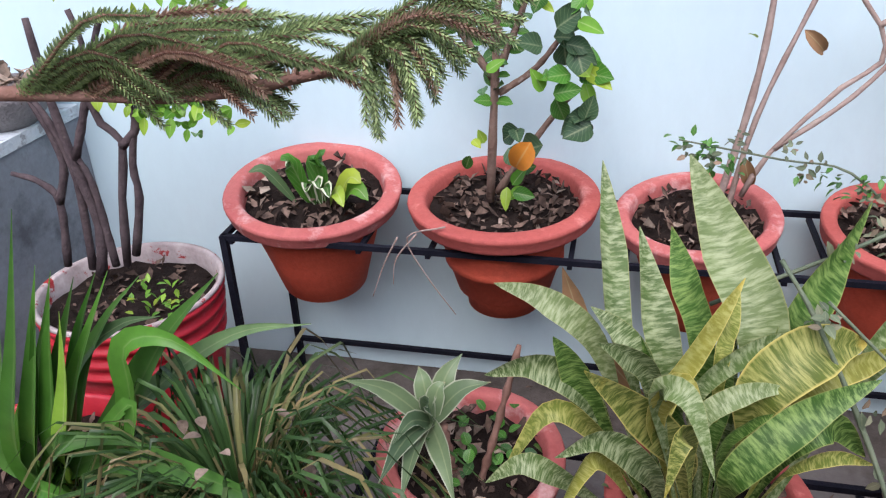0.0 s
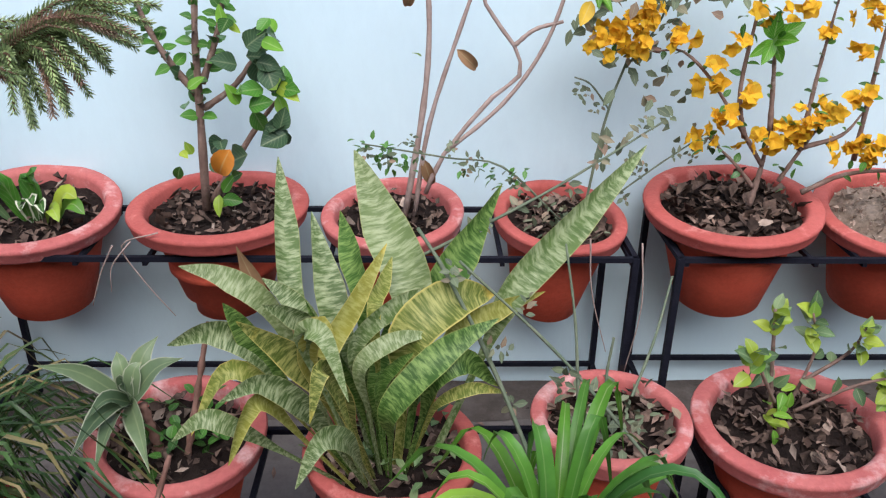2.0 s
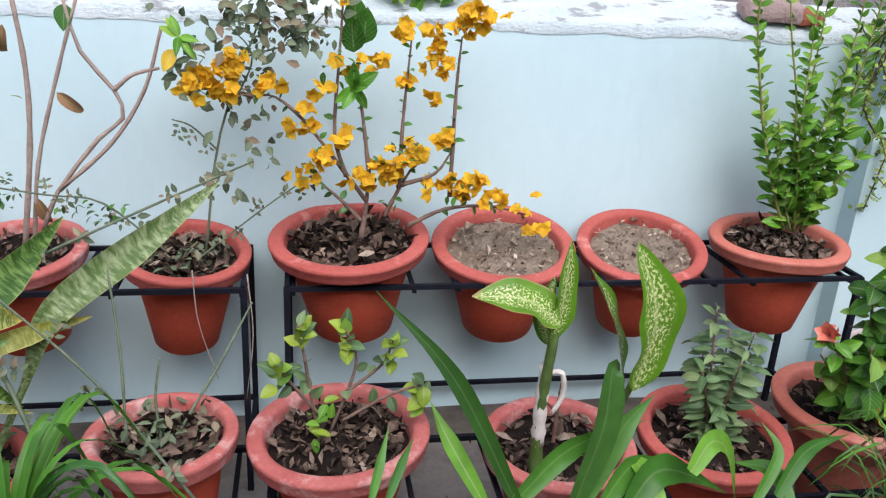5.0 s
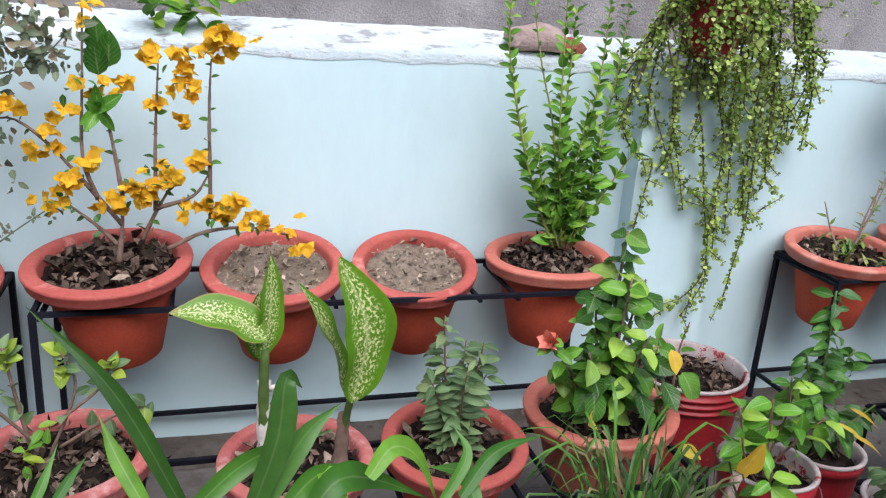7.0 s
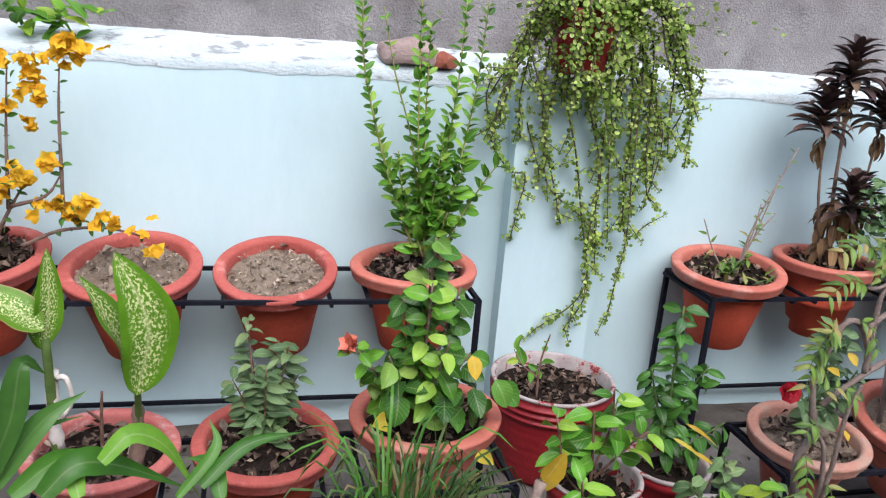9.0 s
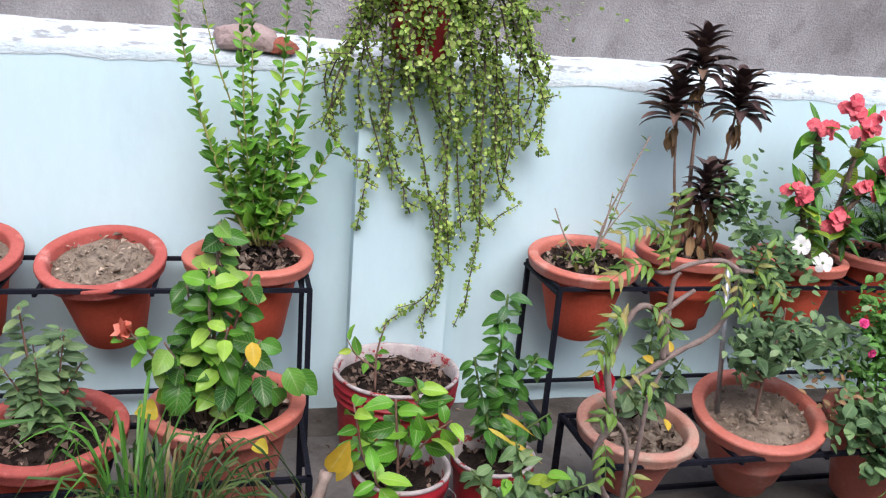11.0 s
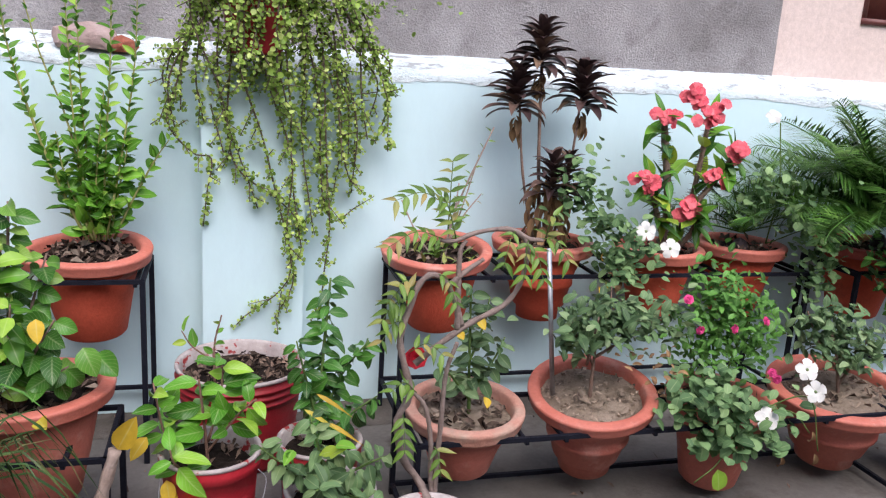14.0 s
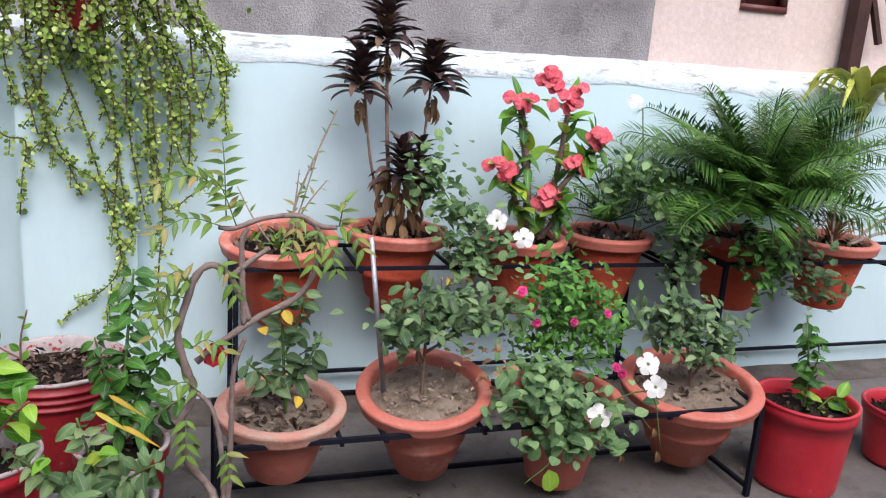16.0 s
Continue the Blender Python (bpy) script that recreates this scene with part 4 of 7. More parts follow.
lily = thing("spider_lily", (-0.1, -0.86, 0.34), "spider lily with upright strap leaves in a red tub", "plant")
LILY_LEAVES = (
    (((0.095, -0.88, 0.530), (0.122, -0.88, 0.659), (0.206, -0.88, 0.681), (0.303, -0.88, 0.603)), 0.031, L_STRAP),
    (((0.073, -0.85, 0.516), (0.172, -0.85, 0.661), (0.284, -0.85, 0.785)), 0.038, L_DARKSTRAP),
    (((-0.013, -0.84, 0.570), (0.086, -0.84, 0.666), (0.167, -0.84, 0.694)), 0.021, L_SHRUB),
    (((0.097, -0.80, 0.518), (0.258, -0.80, 0.643), (0.392, -0.80, 0.678)), 0.024, L_SHRUB),
    (((-0.025, -0.92, 0.451), (0.020, -0.92, 0.649), (0.060, -0.92, 0.782)), 0.031, L_STRAP),
    (((-0.035, -0.88, 0.441), (0.042, -0.88, 0.657), (0.108, -0.88, 0.788)), 0.027, L_STRAP),
    (((-0.078, -0.92, 0.420), (-0.013, -0.92, 0.614), (0.020, -0.92, 0.750)), 0.031, L_STRAP),
)
LILY_ARCHES = (
    (((0.016, -0.95, 0.482), (0.065, -0.95, 0.643), (0.092, -0.95, 0.764)), 0.024, L_BRIGHT),
    (((0.103, -0.95, 0.505), (0.308, -1.00, 0.536), (0.537, -1.05, 0.500)), 0.032, L_DARKSTRAP),
    (((0.006, -1.00, 0.466), (0.068, -1.00, 0.439), (0.122, -1.00, 0.343)), 0.022, L_STRAP),
    (((-0.000, -0.84, 0.560), (0.069, -0.84, 0.677), (0.148, -0.84, 0.763)), 0.017, L_DARKSTRAP),
    (((0.023, -0.97, 0.523), (0.100, -0.97, 0.555), (0.219, -0.97, 0.557)), 0.022, L_DARKSTRAP),
    (((0.160, -0.95, 0.611), (0.132, -0.95, 0.498), (0.130, -0.95, 0.438)), 0.017, L_STRAP),
)
LILY_UPRIGHT = (
    (((-0.091, -0.93, 0.463), (-0.019, -0.93, 0.692), (0.049, -0.93, 0.907)), 0.030, L_STRAP),
    (((-0.069, -0.92, 0.458), (-0.001, -0.92, 0.667), (0.048, -0.92, 0.816)), 0.030, L_STRAP),
    (((-0.038, -0.91, 0.478), (0.039, -0.91, 0.665), (0.096, -0.91, 0.796)), 0.030, L_DARKSTRAP),
    (((-0.108, -0.90, 0.433), (-0.013, -0.90, 0.631), (0.052, -0.90, 0.796)), 0.030, L_STRAP),
    (((-0.037, -0.89, 0.460), (0.044, -0.89, 0.630), (0.137, -0.89, 0.798)), 0.030, L_STRAP),
    (((-0.172, -0.88, 0.405), (-0.106, -0.88, 0.627), (-0.044, -0.88, 0.833)), 0.030, L_DARKSTRAP),
)
for k, (pts, w, mat) in enumerate(LILY_LEAVES + LILY_ARCHES + LILY_UPRIGHT):
    root = Vector((-0.08 + 0.03 * math.sin(k * 2.1), -0.88 + 0.03 * math.cos(k * 1.7), 0.34))
    long_leaf(lily, mat, (root, *pts), w * 1.5, "blade", (-0.15, -0.8, 0.6), fold=0.22, n=18)
flower(lily, P_PINK, (-0.105, -1.0, 0.47), (0, -0.8, 0.5), 0.02, 5, rows=2)

bough = thing("araucaria_tree", (-0.78, -1.0, 0.0), "young araucaria with a long drooping bough, some needles dry", "tree")
main = smooth_path(((-0.75, -1.0, 1.06), (-0.3, -0.95, 1.055), (0.08, -0.9, 1.055), (0.33, -0.9, 1.06), (0.52, -0.9, 1.10), (0.57, -0.89, 1.12), (0.60, -0.89, 1.13)), 30)
g = Geo()
g.tube(main, 0.012, 0.004, 7, 0.1)
part("branch", g, TWIG, bough)
g = Geo()
g.tube(smooth_path(((-0.78, -1.0, 0.0), (-0.77, -1.0, 0.6), (-0.76, -1.0, 1.25)), 16), 0.03, 0.022, 10, 0.06)
part("trunk", g, BARK, bough)


def twig(g, pts, r, needle, gap=0.0025):
    path = smooth_path(pts, 10)
    for p, d, t in along(path, gap, 0.0):
        a = d.cross(Vector((0.2, 0.9, 0.35))).normalized()
        b = d.cross(a)
        for k in range(5):
            w = k * 1.2566 + t * 40
            out = a * math.cos(w) + b * math.sin(w)
            g.leaf(NEEDLE, p + out * r * 0.3, out * 0.5 + d, out, needle * rnd(0.8, 1.2) * (1 - 0.35 * t))


NEEDLE = blade(0.34, "lance", -0.4, 0.1, 2)
greens, dries = Geo(), Geo()
for k in range(60):
    p = main[10 + k % 5].lerp(main[11 + k % 5], rnd(0, 1))
    f = k / 59
    up = math.radians(44 - 40 * f + rnd(-5, 5))
    ln = rnd(0.20, 0.29) if f < 0.5 else rnd(0.10, 0.17)
    d = Vector((math.cos(up), rnd(-0.35, 0.4), math.sin(up) * (0.55 if f < 0.5 else 0.8))).normalized()
    mid = p + d * ln * 0.55 + Vector((0.02, 0, 0.025))
    tip = p + d * ln + Vector((0.03, 0, -0.035 * rnd(0.2, 1.3)))
    core = Geo()
    core.tube(smooth_path((p, mid, tip), 6), 0.003, 0.0015, 4)
    part("twig", core, TWIG, bough)
    twig(dries if k % 8 == 5 else greens, (p, mid, tip), 0.006, 0.0145)
for k in range(36):
    p = main[19 + k % 3].lerp(main[20 + k % 3], rnd(0, 1))
    f = k / 35
    ln = rnd(0.10, 0.145)
    tip = p + Vector((0.16 * (1 - f) + 0.03 + rnd(-0.015, 0.015), rnd(-0.05, 0.05), 0.065 - 0.145 * f + rnd(-0.015, 0.015)))
    mid = p.lerp(tip, 0.5) + Vector((0.012, 0, 0.04))
    core = Geo()
    core.tube(smooth_path((p, mid, tip), 6), 0.003, 0.0015, 4)
    part("twig", core, TWIG, bough)
    twig(dries if k % 8 == 3 else greens, (p, mid, tip), 0.006, 0.0135)
for k in range(160):
    i = R.randint(14, 20)
    p = main[i].lerp(main[i + 1], R.random())
    dries.leaf(NEEDLE, p, around((0.6, 0, 0.1), 0.9), size=0.016)
tagged(part("needles", greens, L_PINE, bough), "green overlapping needles", kind="stuff")
tagged(part("dry_needles", dries, L_PINEDRY, bough), "dry tan needles", kind="stuff")

grass = thing("grass_clump", (0.3, -0.95, 0.36), "dense clump of dark mondo grass with dry blades", "grass", kind="stuff")
tuft(grass, L_GRASS, (0.30, -0.93, 0.36), 360, 0.30, 0.007, 0.22, droop=0.8, thin=True, seed=3, n_seg=7, out0=0.07)
g = Geo()
for k in range(12):
    g.leaf(R.choice(OV), (0.30 + rnd(-0.14, 0.16), -0.95 + rnd(-0.12, 0.1), 0.55 + rnd(-0.03, 0.02)), around((0, 0, 0.2)), size=0.03)
part("fallen_leaves", g, LITTER_PALE, grass)

bowl = thing("stone_bowl", (SIDE_X - 0.08, -0.16, SIDE_Z + 0.03), "grey stone bowl full of dry brown litter", "bowl")
g = Geo()
g.lathe(((0.0, 0.0), (0.07, 0.0), (0.10, 0.03), (0.125, 0.075), (0.13, 0.09), (0.12, 0.092), (0.11, 0.08), (0.0, 0.08)), 30, bowl.matrix_basis, 0.03, 2)
part("body", g, GREY, bowl)
g = Geo()
chips(g, 150, 0.115, 0.035, 0.088, bowl.matrix_basis, 77)
tagged(part("leaf_litter", g, LITTER_PALE, bowl), kind="stuff")
straw = thing("dry_grass_strands", (0.42, -0.34, 0.5), "dry tan grass strands hanging over the stand", "dry grass")
for k, pts in enumerate((((0.50, -0.36, 0.63), (0.42, -0.36, 0.60), (0.46, -0.37, 0.52), (0.52, -0.38, 0.44)), ((0.40, -0.36, 0.60), (0.37, -0.37, 0.54), (0.34, -0.37, 0.46)), ((0.44, -0.36, 0.61), (0.40, -0.38, 0.56), (0.39, -0.38, 0.50)), ((1.54, -0.34, 0.60), (1.55, -0.36, 0.45), (1.53, -0.36, 0.28)), ((1.42, -0.36, 0.62), (1.43, -0.38, 0.5), (1.47, -0.4, 0.36)))):
    g = Geo()
    g.tube(smooth_path(pts, 12), 0.0022, 0.001, 4)
    part("strand", g, PALEBARK, straw)
spider = thing("variegated_seedling", (0.17, -0.2, 0.59), "small cream-edged seedling in a clay pot", "plant")
for k, (dx, dz, w, mt) in enumerate(((-0.05, 0.09, 0.035, L_VAR), (0.03, 0.05, 0.03, L_VAR), (0.06, 0.04, 0.03, L_VAR), (-0.01, 0.03, 0.03, L_VAR), (0.05, 0.13, 0.04, L_HIB), (-0.04, 0.12, 0.04, L_HIB), (0.12, 0.06, 0.045, L_BRIGHT), (0.14, 0.03, 0.04, L_BRIGHT), (0.09, 0.02, 0.035, L_BRIGHT), (0.02, 0.11, 0.04, L_HIB), (-0.13, 0.08, 0.025, L_SHRUB))):
    b = Vector((0.17 + dx * 0.35, -0.21, 0.585))
    t = Vector((0.17 + dx, -0.24 - 0.02 * (k % 3), 0.60 + dz))
    long_leaf(spider, mt, (b, b.lerp(t, 0.6) + Vector((0, 0, 0.035)), t), w, "fiddle", (0, -0.6, 0.8), n=8)

hib = thing("hibiscus_shrub", (0.565, -0.2, 0.6), "hibiscus with rounded dark leaves and one orange leaf", "shrub")
hp = stems(hib, BARK, (((0.563, -0.20, 0.618), (0.575, -0.20, 0.880), (0.582, -0.20, 1.024), (0.603, -0.20, 1.201)), ((0.570, -0.20, 0.886), (0.497, -0.20, 1.001), (0.439, -0.20, 1.168)), ((0.586, -0.20, 0.911), (0.630, -0.20, 1.024), (0.672, -0.20, 1.191)), ((0.583, -0.20, 0.855), (0.657, -0.20, 0.910), (0.724, -0.20, 1.000)), ((0.578, -0.20, 0.638), (0.676, -0.20, 0.790), (0.739, -0.20, 0.872))), 0.011, 0.006, "trunk")
for p in hp[:3]:
    leafed_parts(hib, M_HIB, p, 0.026 if p is hp[0] else 0.019, 0.036, 0.38 if p is hp[0] else 0.12, 0.4, True)
# last value 1: leaf cluster takes the copy with painted-in shade
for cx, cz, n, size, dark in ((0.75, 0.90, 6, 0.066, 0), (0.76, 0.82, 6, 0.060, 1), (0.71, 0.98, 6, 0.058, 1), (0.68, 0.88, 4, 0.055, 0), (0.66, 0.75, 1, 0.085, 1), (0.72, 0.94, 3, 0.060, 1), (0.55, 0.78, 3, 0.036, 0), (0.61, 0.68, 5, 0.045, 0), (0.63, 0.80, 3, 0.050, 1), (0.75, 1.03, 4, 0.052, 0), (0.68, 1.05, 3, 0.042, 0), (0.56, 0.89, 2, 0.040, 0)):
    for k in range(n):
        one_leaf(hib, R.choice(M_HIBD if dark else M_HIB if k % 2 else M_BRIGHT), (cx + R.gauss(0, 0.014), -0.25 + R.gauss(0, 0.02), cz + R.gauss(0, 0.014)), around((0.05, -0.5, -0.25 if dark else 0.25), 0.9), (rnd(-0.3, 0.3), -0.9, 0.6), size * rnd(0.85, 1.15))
one_leaf(hib, M_ORANGE[0], (0.665, -0.34, 0.808), (-0.45, -0.3, -0.7), (0, -1, 0.3), 0.075, label="withered orange leaf")

bare = thing("bare_frangipani", (1.05, -0.2, 0.58), "nearly leafless branching sapling in a clay pot", "tree")
bp_ = stems(bare, PALEBARK, (((1.018, -0.20, 0.604), (1.060, -0.20, 0.861), (1.072, -0.20, 1.034), (1.062, -0.20, 1.194)), ((1.040, -0.20, 0.604), (1.073, -0.20, 0.822), (1.138, -0.20, 1.034), (1.193, -0.20, 1.195)), ((1.066, -0.20, 0.660), (1.107, -0.20, 0.755), (1.210, -0.20, 0.885), (1.267, -0.20, 0.933), (1.253, -0.20, 0.997), (1.189, -0.20, 1.081), (1.164, -0.20, 1.195)), ((1.253, -0.20, 0.997), (1.295, -0.20, 1.031), (1.354, -0.20, 1.048)), ((1.113, -0.20, 0.762), (1.235, -0.20, 0.872), (1.318, -0.20, 0.997), (1.365, -0.20, 1.139))), 0.0078, 0.0052, "trunk")
for x, z, wx, wz in ((1.037, 1.132, -0.2, -1.0), (1.131, 0.988, 0.6, -0.5), (1.061, 0.743, 0.3, -0.9)):
    one_leaf(bare, R.choice(M_DRY), (x, -0.2, z), (wx, -0.2, wz), (0, -1, 0.2), 0.08, label="curled dry leaf")
for k in range(7):
    one_leaf(bare, R.choice(M_LANCEG), (1.408, -0.25, 1.123), around((0, -0.4, 0.05), 0.9), (0, -0.8, 0.5), rnd(0.045, 0.07))
one_leaf(bare, M_YEL[0], (1.397, -0.26, 1.098), (-0.3, -0.3, -0.6), (0, -1, 0.3), 0.055)
one_leaf(bare, M_BRIGHT[0], (1.055, -0.19, 0.97), (-0.4, -0.4, 0.4), size=0.03)
one_leaf(bare, M_HIB[0], (1.165, -0.19, 1.18), (-0.1, -0.3, -1), (0, -1, 0), 0.06)

rose_a = thing("jasmine_climber", (1.42, -0.2, 0.58), "thin climber with small feathery leaves in a clay pot", "climber")
ra = stems(rose_a, GREYSTEM, (((1.43, -0.2, 0.58), (1.48, -0.19, 0.9), (1.59, -0.19, 1.19), (1.64, -0.18, 1.32)),
    ((1.40, -0.22, 0.58), (1.58, -0.2, 0.72), (1.70, -0.18, 0.8)), ((1.36, -0.3, 0.64), (1.23, -0.3, 0.76), (1.11, -0.3, 0.78), (0.93, -0.3, 0.81)),
    ((1.50, -0.19, 0.95), (1.56, -0.22, 1.08), (1.50, -0.22, 1.16)), ((1.55, -0.19, 1.08), (1.66, -0.2, 1.12), (1.74, -0.2, 1.2)), ((1.47, -0.19, 0.86), (1.42, -0.22, 0.92), (1.38, -0.24, 0.94))), 0.0035, 0.002)
g = Geo()
for p in ra[1:]:
    for q, d, t in along(p, 0.045, 0.15):
        sprig = smooth_path((q, q + around((0, -0.5, 0.0), 0.9) * rnd(0.03, 0.055)), 4)
        leafed(g, sprig, SM, 0.011, 0.022, 0.3, 0.4, True)
leafed(g, ra[0], SM, 0.02, 0.026, 0.6, 0.3, True)
for k in range(90):
    c = R.choice(((1.54, 1.14), (1.68, 1.17), (1.62, 1.2), (1.48, 1.04), (1.57, 0.98)))
    g.leaf(R.choice(SM), (c[0] + rnd(-0.07, 0.07), -0.2 + rnd(-0.05, 0.05), c[1] + rnd(-0.06, 0.05)), around((0, -0.4, 0.1)), size=0.026)
for k in range(60):
    a, r = rnd(0, 6.28), rnd(0, 0.12)
    g.leaf(R.choice(SM), (1.385 + r * math.cos(a), -0.21 + r * math.sin(a), 0.58 + rnd(0, 0.03)), around((0, -0.2, 0.5)), size=0.028)
for cx, cz, n in ((1.53, 1.18, 26), (1.60, 1.21, 30), (1.67, 1.14, 26), (1.63, 1.17, 20), (1.44, 1.10, 18), (1.41, 1.02, 14), (1.54, 0.94, 14), (1.60, 0.85, 12), (1.48, 0.79, 14), (1.60, 1.09, 14), (1.70, 1.21, 20), (1.49, 1.21, 16)):
    for k in range(n):
        g.leaf(R.choice(SM), (cx + R.gauss(0, 0.032), -0.22 + R.gauss(0, 0.03), cz + R.gauss(0, 0.03)), around((0, -0.7, -0.1)), (0, -1, 0.3), size=rnd(0.028, 0.044))
part("leaves", g, L_GREYLEAF, rose_a)
g = Geo()
for k in range(70):
    c = R.choice(((0.95, 0.80), (1.02, 0.80), (1.17, 0.75), (1.24, 0.74), (1.0, 0.77)))
    g.leaf(R.choice(SM), (c[0] + rnd(-0.04, 0.04), -0.31 + rnd(-0.02, 0.02), c[1] + rnd(-0.02, 0.02)), around((0, -0.4, 0.1)), size=0.022)
part("young_leaves", g, L_HIB, rose_a)

snake = thing("snake_plant", (1.0, -0.75, 0.34), "large snake plant with banded, yellow-edged leaves", "plant")
SNAKE_BACK = (
    ((1.04, -0.72, 0.68), (0.934, -0.52, 0.867), 0.105, 0.00, L_SNAKE),
    ((0.84, -0.74, 0.69), (0.802, -0.56, 0.867), 0.055, 0.00, L_SNAKE),
    ((0.92, -0.76, 0.60), (0.864, -0.62, 0.787), 0.072, 0.00, L_SNAKE),
    ((0.96, -0.74, 0.68), (0.912, -0.60, 0.781), 0.064, 0.00, L_SNAKEG),
    ((0.90, -0.85, 0.62), (1.001, -0.76, 0.790), 0.050, 0.00, L_SNAKEY),
    ((0.98, -0.80, 0.69), (1.007, -0.70, 0.738), 0.036, 0.00, L_SNAKEY),
    ((1.07, -0.72, 0.66), (1.206, -0.52, 0.802), 0.089, 0.00, L_SNAKEG),
    ((1.05, -0.72, 0.62), (1.054, -0.66, 0.685), 0.029, 0.00, L_SNAKE),
)
SNAKE_RIGHT = (
    ((1.22, -0.68, 0.67), (1.498, -0.42, 0.848), 0.080, 0.00, L_SNAKE),
    ((0.95, -0.82, 0.64), (1.113, -0.74, 0.696), 0.045, 0.03, L_SNAKE),
    ((1.04, -0.80, 0.64), (1.180, -0.72, 0.676), 0.100, 0.03, L_SNAKEY),
    ((1.01, -0.88, 0.56), (1.181, -0.80, 0.676), 0.065, 0.02, L_SNAKEG),
    ((1.08, -0.84, 0.59), (1.186, -0.80, 0.545), 0.057, 0.04, L_SNAKEG),
    ((1.08, -0.84, 0.54), (1.201, -0.80, 0.532), 0.032, 0.02, L_SNAKEY),
    ((1.11, -0.76, 0.62), (1.278, -0.66, 0.651), 0.047, 0.01, L_SNAKEY),
    ((0.96, -0.84, 0.61), (1.079, -0.80, 0.647), 0.039, 0.02, L_SNAKE),
)
SNAKE_LEFT = (
    ((0.81, -0.76, 0.67), (0.661, -0.74, 0.739), 0.053, 0.02, L_SNAKE),
    ((0.88, -0.80, 0.66), (0.803, -0.78, 0.738), 0.045, 0.01, L_SNAKE),
    ((0.81, -0.84, 0.62), (0.759, -0.86, 0.737), 0.057, 0.01, L_SNAKEG),
    ((0.89, -0.82, 0.66), (0.817, -0.86, 0.734), 0.046, 0.01, L_SNAKE),
    ((0.93, -0.90, 0.60), (0.805, -0.97, 0.769), 0.067, 0.01, L_SNAKEY),
    ((0.80, -0.84, 0.64), (0.667, -0.86, 0.663), 0.057, 0.03, L_SNAKE),
    ((0.82, -0.86, 0.59), (0.697, -0.90, 0.522), 0.041, 0.07, L_SNAKEY),
)
SNAKE_LOW = (
    ((0.78, -0.92, 0.55), (0.681, -0.94, 0.543), 0.041, 0.03, L_SNAKE),
    ((0.89, -0.94, 0.60), (0.777, -1.00, 0.658), 0.047, 0.04, L_SNAKE),
    ((0.83, -0.96, 0.63), (0.779, -1.00, 0.547), 0.036, 0.03, L_SNAKEY),
    ((0.93, -0.97, 0.67), (0.905, -1.03, 0.644), 0.038, 0.05, L_SNAKEY),
    ((0.89, -0.95, 0.73), (0.958, -1.02, 0.672), 0.039, 0.05, L_SNAKE),
    ((0.89, -0.93, 0.68), (0.941, -0.98, 0.730), 0.040, 0.05, L_SNAKEY),
    ((0.95, -1.00, 0.59), (0.888, -1.08, 0.574), 0.043, 0.04, L_SNAKE),
)
SNAKE_CORE = (
    ((0.95, -0.80, 0.54), (0.873, -0.80, 0.710), 0.043, 0.00, L_SNAKEG),
    ((0.97, -0.78, 0.52), (0.957, -0.70, 0.680), 0.046, 0.00, L_SNAKEG),
    ((0.98, -0.80, 0.54), (1.004, -0.76, 0.659), 0.039, 0.00, L_SNAKEG),
    ((0.92, -0.84, 0.57), (0.846, -0.86, 0.672), 0.041, 0.00, L_SNAKE),
    ((0.99, -0.86, 0.59), (1.045, -0.86, 0.650), 0.037, 0.01, L_SNAKEG),
    ((1.00, -0.74, 0.47), (1.016, -0.68, 0.647), 0.042, 0.00, L_SNAKE),
)
for row in (SNAKE_CORE, SNAKE_BACK, SNAKE_RIGHT, SNAKE_LEFT, SNAKE_LOW):
    for k, (base, tip, w, sag, mat) in enumerate(row):
        b, t = Vector(base), Vector(tip)
        root = Vector((1.0 + (b.x - 1.0) * 0.35, -0.77 + (b.y + 0.77) * 0.3, 0.35))
        if b.z > root.z + 0.08:
            foot = root.lerp(b, 0.6)
        else:
            foot = root.lerp(b, 0.5) + Vector((0, 0, 0.06))
        m = b.lerp(t, 0.5) + Vector((0, 0, sag))
        hint = Vector((rnd(-0.75, 0.75), -1, 0.3 + 9 * sag))
        long_leaf(snake, mat, (root, foot, b, m, t), w * 0.78, "sword", hint, fold=rnd(0.14, 0.40), n=24, wave=rnd(0.10, 0.24), ph=k * 1.7, twist=rnd(-0.35, 0.35))
long_leaf(snake, L_DRY, ((0.88, -0.72, 0.55), (0.80, -0.73, 0.66), (0.76, -0.75, 0.78)), 0.03, "strap", (0, -1, 0), "dry_leaf", "withered brown leaf", wave=0.4)
g = Geo()
for k in range(60):
    a, r = rnd(0, 6.28), rnd(0.04, 0.15)
    g.leaf(R.choice(SM), (1.0 + r * math.cos(a), -0.75 + r * math.sin(a), 0.36 + rnd(0, 0.05)), around((0, -0.2, 0.6)), size=0.03)
tagged(part("weed", g, L_SHRUB, snake), kind="stuff")

